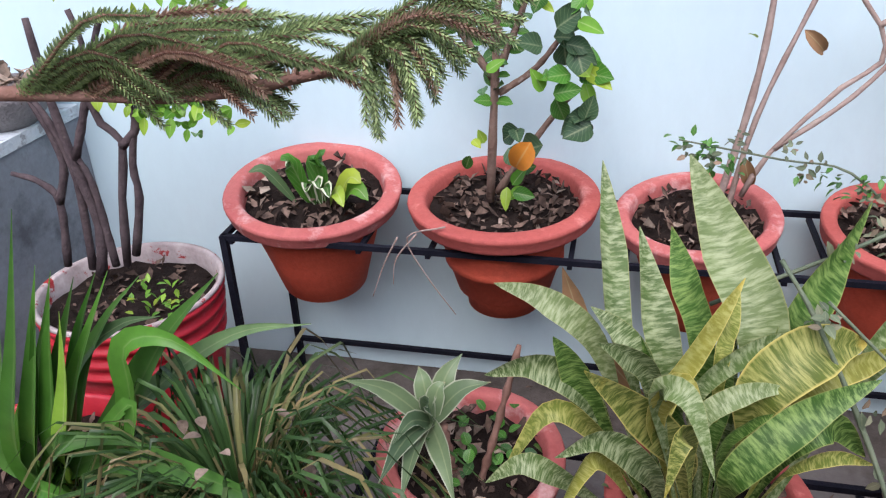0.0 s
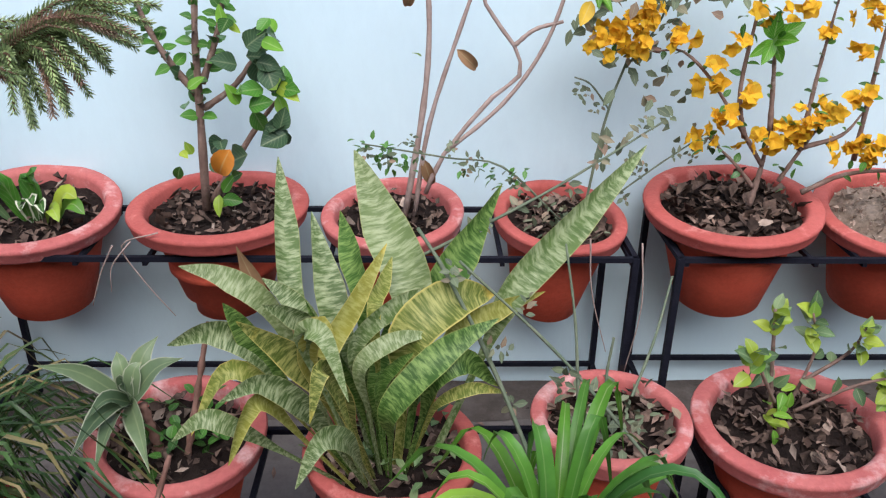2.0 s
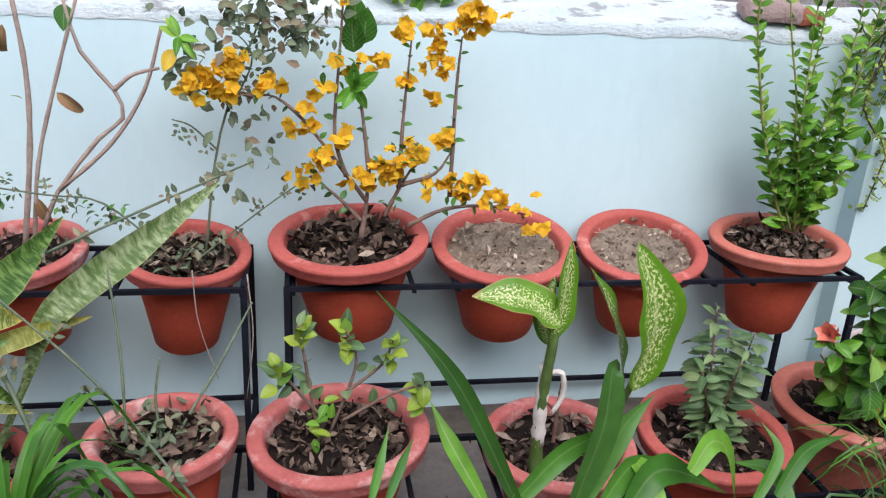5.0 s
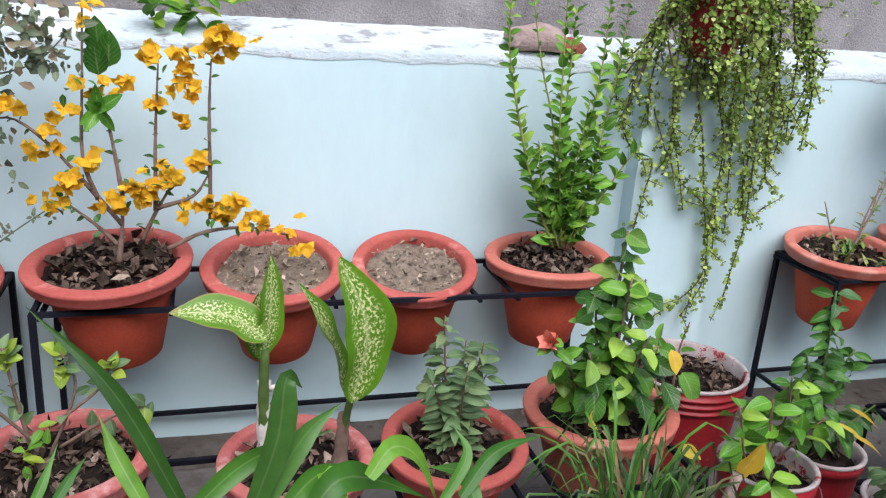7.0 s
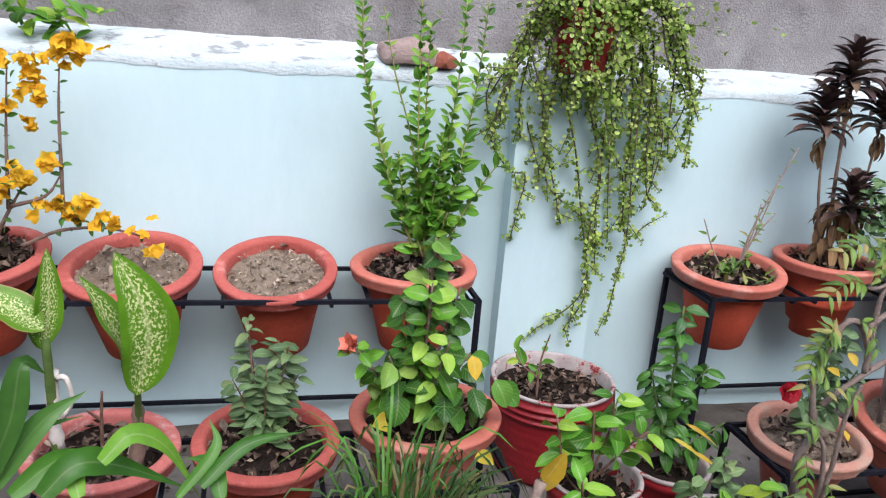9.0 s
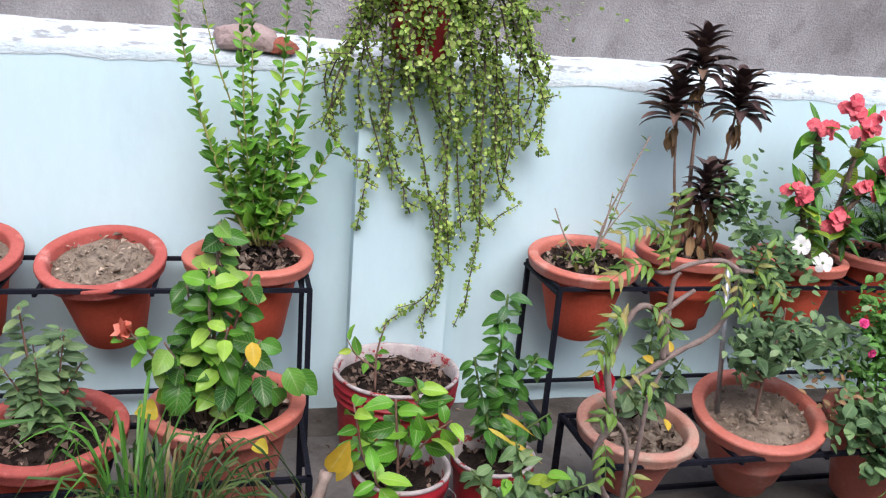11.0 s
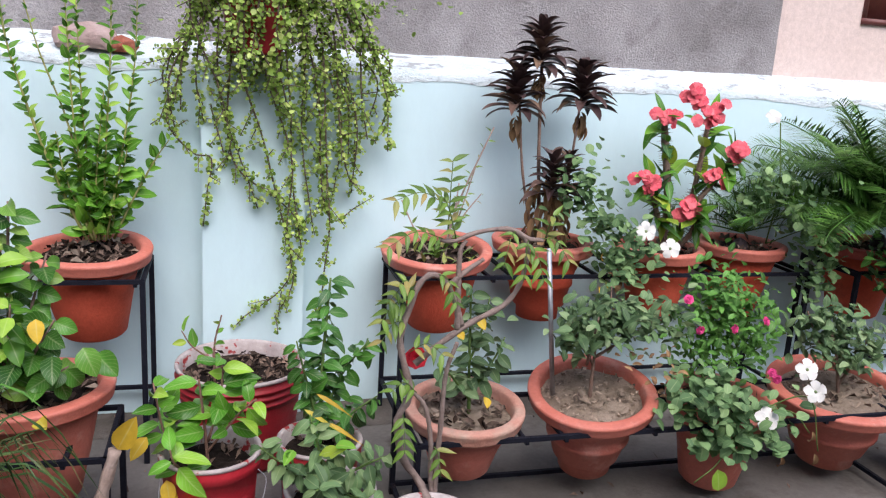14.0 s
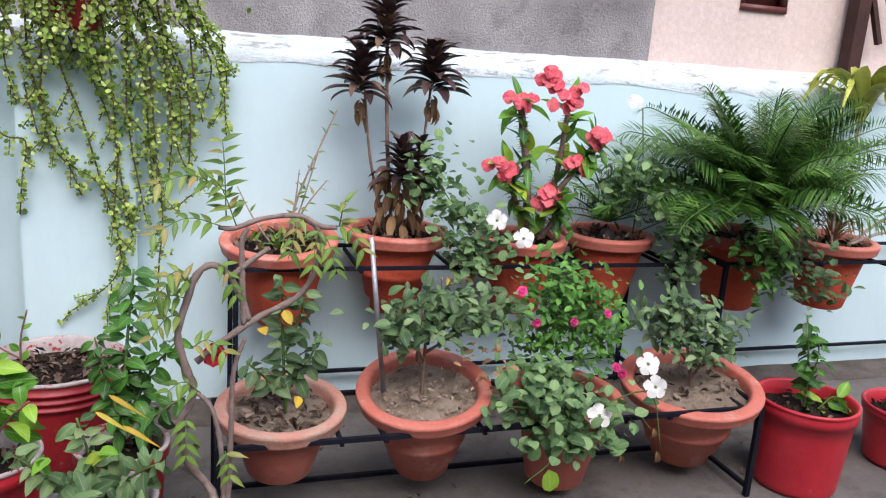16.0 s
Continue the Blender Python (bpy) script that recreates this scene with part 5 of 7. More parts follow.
drac = thing("dracaena_rosette", (0.6, -0.76, 0.38), "pale grey-green dracaena rosette in a clay pot", "plant")
DRAC_TIPS = ((0.457, -0.86, 0.627), (0.544, -0.76, 0.589), (0.610, -0.74, 0.607), (0.559, -0.95, 0.488), (0.636, -0.93, 0.474), (0.530, -0.95, 0.523), (0.662, -0.78, 0.589), (0.539, -0.90, 0.553), (0.578, -0.84, 0.577), (0.591, -0.78, 0.580))
for k, tip in enumerate(DRAC_TIPS):
    b, t = Vector((0.569, -0.80, 0.514)), Vector(tip)
    long_leaf(drac, L_PALESTRAP, (b, b.lerp(t, 0.5) + Vector((0, 0, 0.022)), t), rnd(0.028, 0.038), "blade", (rnd(-0.4, 0.4), -0.7, 0.7), fold=0.22, n=10, wave=0.06, ph=k, twist=rnd(-0.4, 0.4))
stems(drac, TWIG, (((0.60, -0.78, 0.37), (0.595, -0.79, 0.44), (0.59, -0.80, 0.51)), ((0.64, -0.78, 0.37), (0.67, -0.77, 0.5), (0.70, -0.75, 0.64))), 0.009, 0.007, knots=0.3)
stems(drac, TWIG, (((0.64, -1.05, 0.40), (0.66, -1.0, 0.46), (0.69, -0.98, 0.55)),), 0.006, 0.004, knots=0.2)
g = Geo()
for k in range(50):
    a, r = rnd(0, 6.28), rnd(0.02, 0.12)
    g.leaf(R.choice(RD), (0.63 + r * math.cos(a), -0.74 + r * math.sin(a), 0.39 + rnd(0, 0.05)), around((0, -0.2, 0.6)), size=0.024)
tagged(part("weed", g, L_HIB, drac), kind="stuff")

rose_b = thing("climbing_rose_shoot", (1.38, -0.75, 0.41), "long thin rose shoots with small leaves", "shrub")
rb = stems(rose_b, GREYSTEM, (((1.26, -0.9, 0.40), (1.18, -0.82, 0.58), (1.10, -0.76, 0.73), (1.05, -0.72, 0.80)), ((1.48, -0.9, 0.40), (1.30, -0.78, 0.58), (1.12, -0.72, 0.74)),
    ((0.98, -0.62, 0.66), (1.28, -0.52, 0.78), (1.56, -0.3, 0.86)), ((1.34, -0.76, 0.42), (1.33, -0.7, 0.6), (1.31, -0.65, 0.74)), ((1.42, -0.74, 0.42), (1.50, -0.62, 0.52), (1.56, -0.5, 0.60)), ((1.40, -0.74, 0.42), (1.39, -0.72, 0.50), (1.40, -0.70, 0.58))), 0.0045, 0.003)
g = Geo()
for p in rb[:3]:
    for q, d, t in along(p, 0.11, 0.1):
        tw = smooth_path((q, q + around((0, -0.4, 0.1)) * 0.05), 4)
        leafed(g, tw, SM, 0.012, 0.026, 0.2, 0.3, True)
for k in range(60):
    a, r = rnd(0, 6.28), rnd(0, 0.12)
    g.leaf(R.choice(SM), (1.40 + r * math.cos(a), -0.74 + r * math.sin(a), 0.42 + rnd(0, 0.05)), around((0, -0.2, 0.6)), size=0.03)
part("leaves", g, L_GREYLEAF, rose_b)

for x, y, z, n, reach, h, seed, lab in ((1.24, -1.10, 0.38, 34, 0.30, 0.25, 5, "bright green lily leaves in a pail"), (2.06, -1.16, 0.34, 3, 0.26, 0.14, 8, "dark green lily strap leaves in a pail"), (2.42, -1.16, 0.32, 5, 0.24, 0.15, 11, "broad bright green strap leaves in a pail")):
    ob = thing("strap_lily", (x, y, z), lab, "plant")
    tuft(ob, L_STRAP if seed != 8 else L_DARKSTRAP, (x, y, z), n, reach, 0.022 if seed != 11 else 0.03, h, seed=seed, droop=0.7, n_seg=12, mat2=L_BRIGHT)
ob = thing("strap_leaf_plant", (2.0, -1.1, 0.34), "long dark green strap leaves arching from a pail", "plant")
DARK_STRAPS = (
    (((1.988, -1.14, 0.540), (1.888, -1.09, 0.734), (1.773, -1.05, 0.862)), 0.025, L_DARKSTRAP),
    (((1.936, -1.14, 0.545), (1.886, -1.09, 0.626), (1.859, -1.05, 0.677)), 0.023, L_BRIGHT),
    (((2.077, -1.14, 0.530), (2.123, -1.11, 0.647), (2.139, -1.08, 0.736), (2.167, -1.05, 0.702)), 0.038, L_DARKSTRAP),
    (((2.086, -1.14, 0.529), (2.163, -1.09, 0.630), (2.231, -1.05, 0.668)), 0.033, L_DARKSTRAP),
    (((1.979, -1.14, 0.541), (2.081, -1.09, 0.600), (2.222, -1.05, 0.620)), 0.030, L_STRAP),
    (((2.123, -1.14, 0.525), (2.186, -1.09, 0.558), (2.259, -1.05, 0.547)), 0.033, L_STRAP),
    (((1.763, -1.14, 0.563), (1.781, -1.09, 0.596), (1.798, -1.05, 0.636)), 0.013, L_STRAP),
    (((1.787, -1.14, 0.561), (1.814, -1.09, 0.592), (1.838, -1.05, 0.611)), 0.013, L_STRAP),
)
for pts, w, mat in DARK_STRAPS:
    long_leaf(ob, mat, pts, w * 1.2, "blade", (0.2, -1, 0.5), fold=0.22, n=16)
ob = thing("strap_leaf_plant", (2.42, -1.15, 0.32), "broad bright green strap leaves arching from a pail", "plant")
BROAD_STRAPS = (
    (((2.169, -1.14, 0.520), (2.221, -1.11, 0.560), (2.290, -1.08, 0.533), (2.395, -1.05, 0.462)), 0.042, L_STRAP),
    (((2.265, -1.14, 0.580), (2.310, -1.11, 0.613), (2.364, -1.08, 0.566), (2.416, -1.05, 0.442)), 0.030, L_BRIGHT),
    (((2.424, -1.14, 0.522), (2.500, -1.09, 0.570), (2.607, -1.05, 0.570)), 0.023, L_STRAP),
    (((2.458, -1.14, 0.495), (2.440, -1.09, 0.535), (2.394, -1.05, 0.527)), 0.028, L_STRAP),
    (((2.385, -1.14, 0.503), (2.447, -1.09, 0.568), (2.434, -1.05, 0.605)), 0.018, L_STRAP),
    (((2.227, -1.14, 0.514), (2.206, -1.09, 0.557), (2.191, -1.05, 0.549)), 0.030, L_BRIGHT),
)
for pts, w, mat in BROAD_STRAPS:
    long_leaf(ob, mat, pts, w * 1.2, "blade", (0.1, -0.8, 0.7), fold=0.2, n=16)

# ---- second bay ----
boug = thing("bougainvillea", (1.82, -0.2, 0.6), "bougainvillea with clusters of yellow bracts", "shrub")
BOUG_STEMS = (
    ((1.812, -0.22, 0.642), (1.823, -0.22, 0.724), (1.829, -0.22, 0.814)),
    ((1.825, -0.22, 0.739), (1.762, -0.22, 0.825), (1.676, -0.22, 0.936), (1.610, -0.22, 0.992), (1.561, -0.22, 0.993)),
    ((1.774, -0.22, 0.804), (1.746, -0.22, 0.909), (1.756, -0.22, 1.084), (1.768, -0.22, 1.275)),
    ((1.829, -0.22, 0.811), (1.810, -0.22, 0.965), (1.790, -0.22, 1.072)),
    ((1.869, -0.22, 0.701), (1.909, -0.22, 0.782), (1.954, -0.22, 0.858)),
    ((1.903, -0.22, 0.775), (1.909, -0.22, 0.954), (1.922, -0.22, 1.130)),
    ((2.032, -0.22, 0.752), (2.034, -0.22, 1.012), (2.041, -0.22, 1.141)),
    ((1.928, -0.22, 0.675), (2.021, -0.22, 0.719), (2.136, -0.22, 0.727), (2.238, -0.22, 0.702)),
    ((1.814, -0.22, 0.687), (1.759, -0.22, 0.746), (1.692, -0.22, 0.804)),
    ((1.909, -0.22, 0.782), (1.992, -0.22, 0.812), (2.032, -0.22, 0.870)),
    ((1.561, -0.22, 0.993), (1.495, -0.22, 1.005), (1.406, -0.22, 1.009)),
)
bg = stems(boug, BARK, BOUG_STEMS, 0.0085, 0.0026, "trunk")

BRACT = [blade(1.0, "ovate", 0.5, 0.2, 4), blade(0.9, "ovate", 0.9, 0.25, 4)]
CLUSTERS_NEAR = ((1.42, -0.24, 1.01, 7), (1.46, -0.24, 1.02, 7), (1.52, -0.24, 1.07, 9), (1.51, -0.24, 1.01, 5), (1.60, -0.24, 1.02, 4), (1.69, -0.24, 0.95, 4), (1.65, -0.24, 0.92, 3), (1.66, -0.24, 0.81, 4), (1.72, -0.24, 0.83, 4), (1.76, -0.24, 0.89, 4), (1.77, -0.24, 0.80, 3), (1.83, -0.24, 0.79, 2), (1.86, -0.24, 0.84, 5), (1.90, -0.24, 0.84, 5), (1.89, -0.24, 0.81, 4), (1.77, -0.24, 1.23, 3), (1.78, -0.24, 1.07, 3), (1.71, -0.24, 1.02, 3))
CLUSTERS_FAR = ((1.95, -0.24, 0.87, 4), (2.01, -0.24, 0.89, 4), (1.94, -0.24, 0.84, 3), (1.99, -0.24, 0.78, 4), (2.03, -0.24, 0.79, 5), (2.07, -0.24, 0.77, 4), (2.14, -0.24, 0.76, 5), (2.09, -0.24, 0.80, 3), (2.23, -0.24, 0.74, 2), (2.25, -0.24, 0.68, 2), (1.91, -0.24, 1.16, 4), (1.97, -0.24, 1.11, 5), (1.99, -0.24, 1.08, 4), (1.97, -0.24, 1.16, 5), (2.05, -0.24, 1.19, 5), (2.09, -0.24, 1.18, 4), (2.06, -0.24, 1.16, 3), (1.85, -0.24, 1.08, 3), (1.90, -0.24, 1.04, 2), (1.97, -0.24, 1.01, 2))
M_LIMEY = leaf_meshes(L_LEMON, 0.46, "ovate", 3)
M_BRACT = []
for k in range(7):
    g = Geo()
    for j in range(5):
        w = j * 1.2566 + rnd(-0.2, 0.2)
        out = Vector((math.cos(w), 0, math.sin(w)))
        g.leaf(R.choice(BRACT), (0, 0, 0), out + Vector((0, -rnd(0.3, 1.0), 0)), Vector((0, -1, 0)) - out * 0.4, rnd(0.85, 1.1))
    M_BRACT.append(g.mesh("flower", L_BOUG))
for x, y, z, n in CLUSTERS_NEAR + CLUSTERS_FAR:
    for k in range(int(n * 1.25) + 1):
        c = Vector((x + R.gauss(0, 0.017), y + R.gauss(0, 0.014), z + R.gauss(0, 0.014)))
        face = around((0, -0.8, 0.3), 0.8)
        one_leaf(boug, R.choice(M_BRACT), c, -face, (rnd(-1, 1), 0, 1), rnd(0.019, 0.026), "flower")
g = Geo()
for p in bg[1:]:
    leafed(g, p, OV, 0.026, 0.03, 0.3, 0.4)
for x, y, z, n in ((1.86, -0.24, 0.84, 6), (1.92, -0.24, 0.83, 6), (1.83, -0.24, 0.80, 6), (1.71, -0.24, 0.81, 5), (2.05, -0.24, 0.79, 6), (1.98, -0.24, 1.13, 5), (1.77, -0.24, 1.06, 8), (1.90, -0.24, 0.89, 4), (2.12, -0.24, 0.75, 5), (1.87, -0.24, 0.72, 4)):
    for k in range(n):
        g.leaf(R.choice(OV), (x + R.gauss(0, 0.026), y + R.gauss(0, 0.02), z + R.gauss(0, 0.024)), around((0, -0.5, 0)), size=rnd(0.022, 0.032))
part("leaves", g, L_HIB, boug)
for k in range(9):
    one_leaf(boug, R.choice(M_LIMEY), (1.789, -0.24, 1.022), around((0, -0.4, -0.1), 0.9), (0, -1, 0.3), rnd(0.05, 0.07))
for dx, dz in ((-0.006, 0.03), (0.012, 0.0), (-0.01, -0.02)):
    one_leaf(boug, R.choice(M_HIB), (1.800 + dx, -0.2, 1.156 + dz - 0.04), (dx * 6, -0.2, 0.8), (0, -1, 0.2), 0.085)

for x, z in ((2.2, 0.59), (2.60, 0.585)):
    ob = thing("dead_twig", (x, -0.17, z), "short dead twig standing in dry soil", "twig")
    stems(ob, TWIG, (((x, -0.14, z), (x + 0.004, -0.12, z + 0.045)), ((x + 0.002, -0.13, z + 0.02), (x + 0.02, -0.12, z + 0.045)), ((x + 0.002, -0.13, z + 0.018), (x - 0.018, -0.12, z + 0.04))), 0.0018, 0.001, "twig", 5, n=4)

tower = thing("upright_leafy_shrub", (2.99, -0.2, 0.585), "tall upright shrub with small glossy green leaves", "shrub")
TOWER_STEMS = (
    ((2.984, -0.20, 0.649), (2.895, -0.20, 0.862), (2.807, -0.20, 1.168), (2.789, -0.20, 1.365)),
    ((2.992, -0.20, 0.649), (2.953, -0.20, 0.960), (2.886, -0.20, 1.174), (2.845, -0.20, 1.348)),
    ((3.008, -0.20, 0.649), (2.967, -0.20, 0.945), (2.956, -0.20, 1.194), (2.951, -0.20, 1.379)),
    ((3.013, -0.20, 0.649), (2.986, -0.20, 0.978), (2.980, -0.20, 1.316)),
    ((3.024, -0.20, 0.649), (3.047, -0.20, 0.949), (3.066, -0.20, 1.186), (3.073, -0.20, 1.390)),
    ((3.036, -0.20, 0.650), (3.087, -0.20, 0.910), (3.126, -0.20, 1.159), (3.140, -0.20, 1.403)),
    ((3.055, -0.20, 0.650), (3.116, -0.20, 0.779), (3.181, -0.20, 0.897), (3.216, -0.20, 0.948)),
    ((3.017, -0.20, 0.649), (3.017, -0.20, 0.834), (3.044, -0.20, 1.076)),
    ((3.002, -0.20, 0.649), (2.933, -0.20, 0.831), (2.912, -0.20, 0.958)),
    ((3.043, -0.20, 0.650), (3.079, -0.20, 0.819), (3.112, -0.20, 0.968)),
)
ts = stems(tower, YSTEM, [[(x, y + 0.012 * math.sin(k * 2.3 + i), z) for i, (x, y, z) in enumerate(p)] for k, p in enumerate(TOWER_STEMS)], 0.005, 0.002)
g = Geo()
WD = [blade(0.54, "ovate", 0.5, 0.2, 6, 0.1), blade(0.48, "ovate", 0.2, 0.25, 6, 0.12), blade(0.6, "ovate", 0.8, 0.12, 6, 0.08)]
for k, p in enumerate(ts):
    sparse = k in (1, 6)
    leafed(g, p, WD, 0.034 if sparse else 0.021, 0.036 if sparse else 0.05, 0.1, 0.95, True, 0.7, shrink=0.4)
    low = [q for q in p if q.z < 0.95]
    if len(low) > 2:
        leafed(g, low, WD, 0.042, 0.056, 0.06, 0.8, True, 1.3, shrink=0.0)
tagged(part("leaves", g, L_PRIVET, tower), kind="stuff")

shrub4 = thing("young_citrus_shrub", (1.72, -0.74, 0.4), "young shrub with sparse yellow-green leaves", "shrub")
s4 = stems(shrub4, BARK, (((1.70, -0.74, 0.40), (1.68, -0.74, 0.52), (1.66, -0.74, 0.66)), ((1.70, -0.74, 0.46), (1.64, -0.77, 0.56), (1.62, -0.78, 0.60)), ((1.72, -0.73, 0.42), (1.77, -0.7, 0.55), (1.75, -0.7, 0.63)), ((1.75, -0.72, 0.50), (1.82, -0.72, 0.56), (1.84, -0.72, 0.61)), ((1.74, -0.73, 0.44), (1.83, -0.74, 0.50), (1.90, -0.75, 0.53))), 0.005, 0.003)
M_SHOE4 = leaf_meshes(foliage("yellow_green_leaf", (0.26, 0.40, 0.04), (0.38, 0.50, 0.06), (0.16, 0.34, 0.05), rib=0.3, through=0.3), 0.72, "ovate", 3)
for p in s4:
    e = p[-1]
    for k in range(9):
        one_leaf(shrub4, R.choice(M_SHOE4 if k % 3 else M_ROSE), e + Vector((0, 0, -0.006 * k)), around((0, -0.4, 0.5), 0.9), (0, -0.5, 0.8), rnd(0.03, 0.045))
    leafed_parts(shrub4, M_ROSE, p, 0.04, 0.042, 0.4)
for k in range(12):
    one_leaf(shrub4, R.choice(M_BRIGHT), (1.70 + rnd(-0.03, 0.04), -0.76 + rnd(-0.03, 0.03), 0.42 + rnd(0, 0.07)), around((0, -0.5, 0.4)), (0, -0.4, 0.9), 0.034)

dief = thing("dieffenbachia", (2.14, -0.8, 0.35), "dieffenbachia with cream-speckled leaves, one stem taped white", "plant")
stems(dief, STEM, (((2.125, -0.81, 0.34), (2.12, -0.82, 0.50), (2.121, -0.85, 0.681)), ((2.27, -0.80, 0.35), (2.28, -0.81, 0.47), (2.286, -0.85, 0.570))), 0.014, 0.009, knots=0.05)
g = Geo()
g.tube(smooth_path(((2.124, -0.812, 0.42), (2.12, -0.82, 0.5), (2.122, -0.82, 0.60)), 10), 0.014, 0.012, 9, 0.16)
g.tube(smooth_path(((2.13, -0.825, 0.585), (2.15, -0.835, 0.59), (2.158, -0.83, 0.54), (2.14, -0.83, 0.50)), 10), 0.006, 0.005, 6)
part("tape", g, TAPE, dief, "peeling white tape")
g = Geo()
g.tube(smooth_path(((2.272, -0.802, 0.36), (2.278, -0.808, 0.44), (2.28, -0.81, 0.51)), 8), 0.017, 0.012, 8, 0.15)
part("sheath", g, BARK, dief, "dry brown leaf sheath")
for pts, w, hint in ((((2.115, -0.85, 0.658), (2.131, -0.85, 0.751), (2.133, -0.85, 0.864)), 0.061, (0.4, -1, 0.2)), (((2.124, -0.87, 0.707), (2.055, -0.87, 0.760), (1.957, -0.87, 0.769)), 0.089, (0.1, -0.6, 0.8)), (((2.285, -0.86, 0.560), (2.310, -0.86, 0.712), (2.254, -0.86, 0.861)), 0.131, (0.45, -1, 0.12)), (((2.277, -0.83, 0.557), (2.246, -0.83, 0.683), (2.182, -0.83, 0.804)), 0.089, (1.0, -0.35, 0.1)), (((2.115, -0.84, 0.653), (2.101, -0.84, 0.713), (2.115, -0.84, 0.793)), 0.045, (-0.6, -1, 0.2))):
    scorched = pts[2][0] < 2.0
    long_leaf(dief, L_DIEFTIP if scorched else L_DIEF, pts, w * 0.86, "fiddle", hint, label="speckled leaf with a scorched brown tip" if scorched else "", fold=0.16, n=22, wave=0.16, ph=w * 40)
stems(dief, TWIG, (((2.19, -0.72, 0.34), (2.192, -0.72, 0.44), (2.195, -0.72, 0.50)), ((2.192, -0.72, 0.43), (2.165, -0.73, 0.46))), 0.005, 0.003, "dead_stick", knots=0.25)

bush6 = thing("grey_green_bush", (2.54, -0.74, 0.35), "bushy young shrub with grey-green leaves", "shrub")
NARROW = [blade(0.42, "ovate", 0.5, 0.2, 5, 0.1), blade(0.36, "ovate", 0.2, 0.25, 5, 0.1), blade(0.45, "ovate", 0.9, 0.15, 5, 0.1)]
s6 = stems(bush6, TWIG, [((2.54, -0.74, 0.34), (2.54 + dx * 0.5, -0.74 + dy * 0.5, 0.46), (2.54 + dx, -0.74 + dy, tz)) for dx, dy, tz in ((-0.04, 0, 0.67), (0.05, -0.01, 0.62), (-0.07, -0.04, 0.55), (0.08, 0.02, 0.54), (0.0, -0.06, 0.58), (0.03, 0.05, 0.60), (-0.03, 0.05, 0.57))], 0.004, 0.002)
g = Geo()
for p in s6:
    leafed(g, p, NARROW, 0.0075, 0.062, 0.12, 0.25, False, 0.9)
part("leaves", g, L_SHRUB, bush6)

shoe = thing("flowering_hibiscus", (2.89, -0.75, 0.39), "dense hibiscus bush with yellowing leaves and salmon flower", "shrub")
M_SHOE = leaf_meshes(L_SHOE, 0.72, "ovate", 4, curl=0.7, wave=0.18)
M_SHOEB = leaf_meshes(L_PRIVET, 0.6, "ovate", 3, curl=0.6, wave=0.2)
s7 = stems(shoe, BARK, [((2.89 + dx * 0.15, -0.75, 0.38), (2.89 + dx * 0.5, -0.75 + dy * 0.6, 0.38 + (tz - 0.38) * 0.55), (2.89 + dx, -0.75 + dy, tz)) for dx, dy, tz in ((0.02, 0.02, 0.86), (-0.17, -0.05, 0.64), (0.11, -0.03, 0.60), (-0.09, -0.08, 0.62), (0.04, -0.1, 0.66), (0.09, 0.03, 0.74), (-0.05, 0.0, 0.72), (0.0, -0.06, 0.78), (-0.12, 0.02, 0.55), (0.14, -0.06, 0.50))], 0.007, 0.003, "trunk")
for k, p in enumerate(s7):
    leafed_parts(shoe, (M_SHOE, M_SHOEB, M_SHOE)[k % 3], p, 0.0115, 0.066, 0.32, 0.15)
for x, y, z, s in ((2.79, -0.9, 0.50, 0.07), (2.98, -0.86, 0.63, 0.055), (2.99, -0.93, 0.43, 0.055)):
    one_leaf(shoe, R.choice(M_YEL), (x, y, z), around((-0.2, -0.6, -0.2), 0.5), (0, -1, 0.6), s, label="yellow leaf")
for x, y, z in ((3.06, -0.80, 0.54), (3.0, -0.82, 0.53), (2.83, -0.82, 0.52), (2.93, -0.84, 0.52), (3.08, -0.76, 0.51)):
    one_leaf(shoe, R.choice(M_SHOE), (x, y, z), around((0.2, -0.7, -0.4), 0.4), (0, -0.9, 0.5), 0.075)
flower(shoe, P_SALMON, (2.73, -0.80, 0.63), (-0.7, -0.3, 0.45), 0.042, 5, "lance", "flower", 2, 3.2, "closed salmon flower")

gr2 = thing("grass_clump", (2.80, -1.1, 0.26), "clump of long dark green grass blades in a pail", "grass", kind="stuff")
tuft(gr2, L_GRASS, (2.82, -1.10, 0.26), 130, 0.24, 0.007, 0.22, droop=0.6, thin=True, seed=9, n_seg=8, out0=0.08)
tuft(gr2, L_STRAP, (2.76, -1.1, 0.26), 34, 0.20, 0.006, 0.34, droop=0.2, thin=True, seed=12, n_seg=8, out0=0.06)

# ---- ledge: hanging succulent, stones ----
hang = thing("hanging_pot", (3.46, -0.06, 1.2), "dark red plastic pot hung over the wall top", "flower pot")
g = Geo()
g.lathe(((0.0, 1.20), (0.075, 1.20), (0.08, 1.21), (0.10, 1.35), (0.105, 1.36), (0.105, 1.385), (0.096, 1.388), (0.092, 1.36), (0.0, 1.355)), 32, Matrix.Translation((3.46, -0.10, 0)))
part("body", g, DARKRED, hang)
trail = thing("trailing_succulent", (3.46, -0.03, 1.36), "trailing succulent with round leaves spilling down the wall", "plant")
vine, mass = Geo(), Geo()
TR = [blade(0.85, "round", 0.2, 0.1, 4), blade(0.75, "round", 0.4, 0.15, 4)]
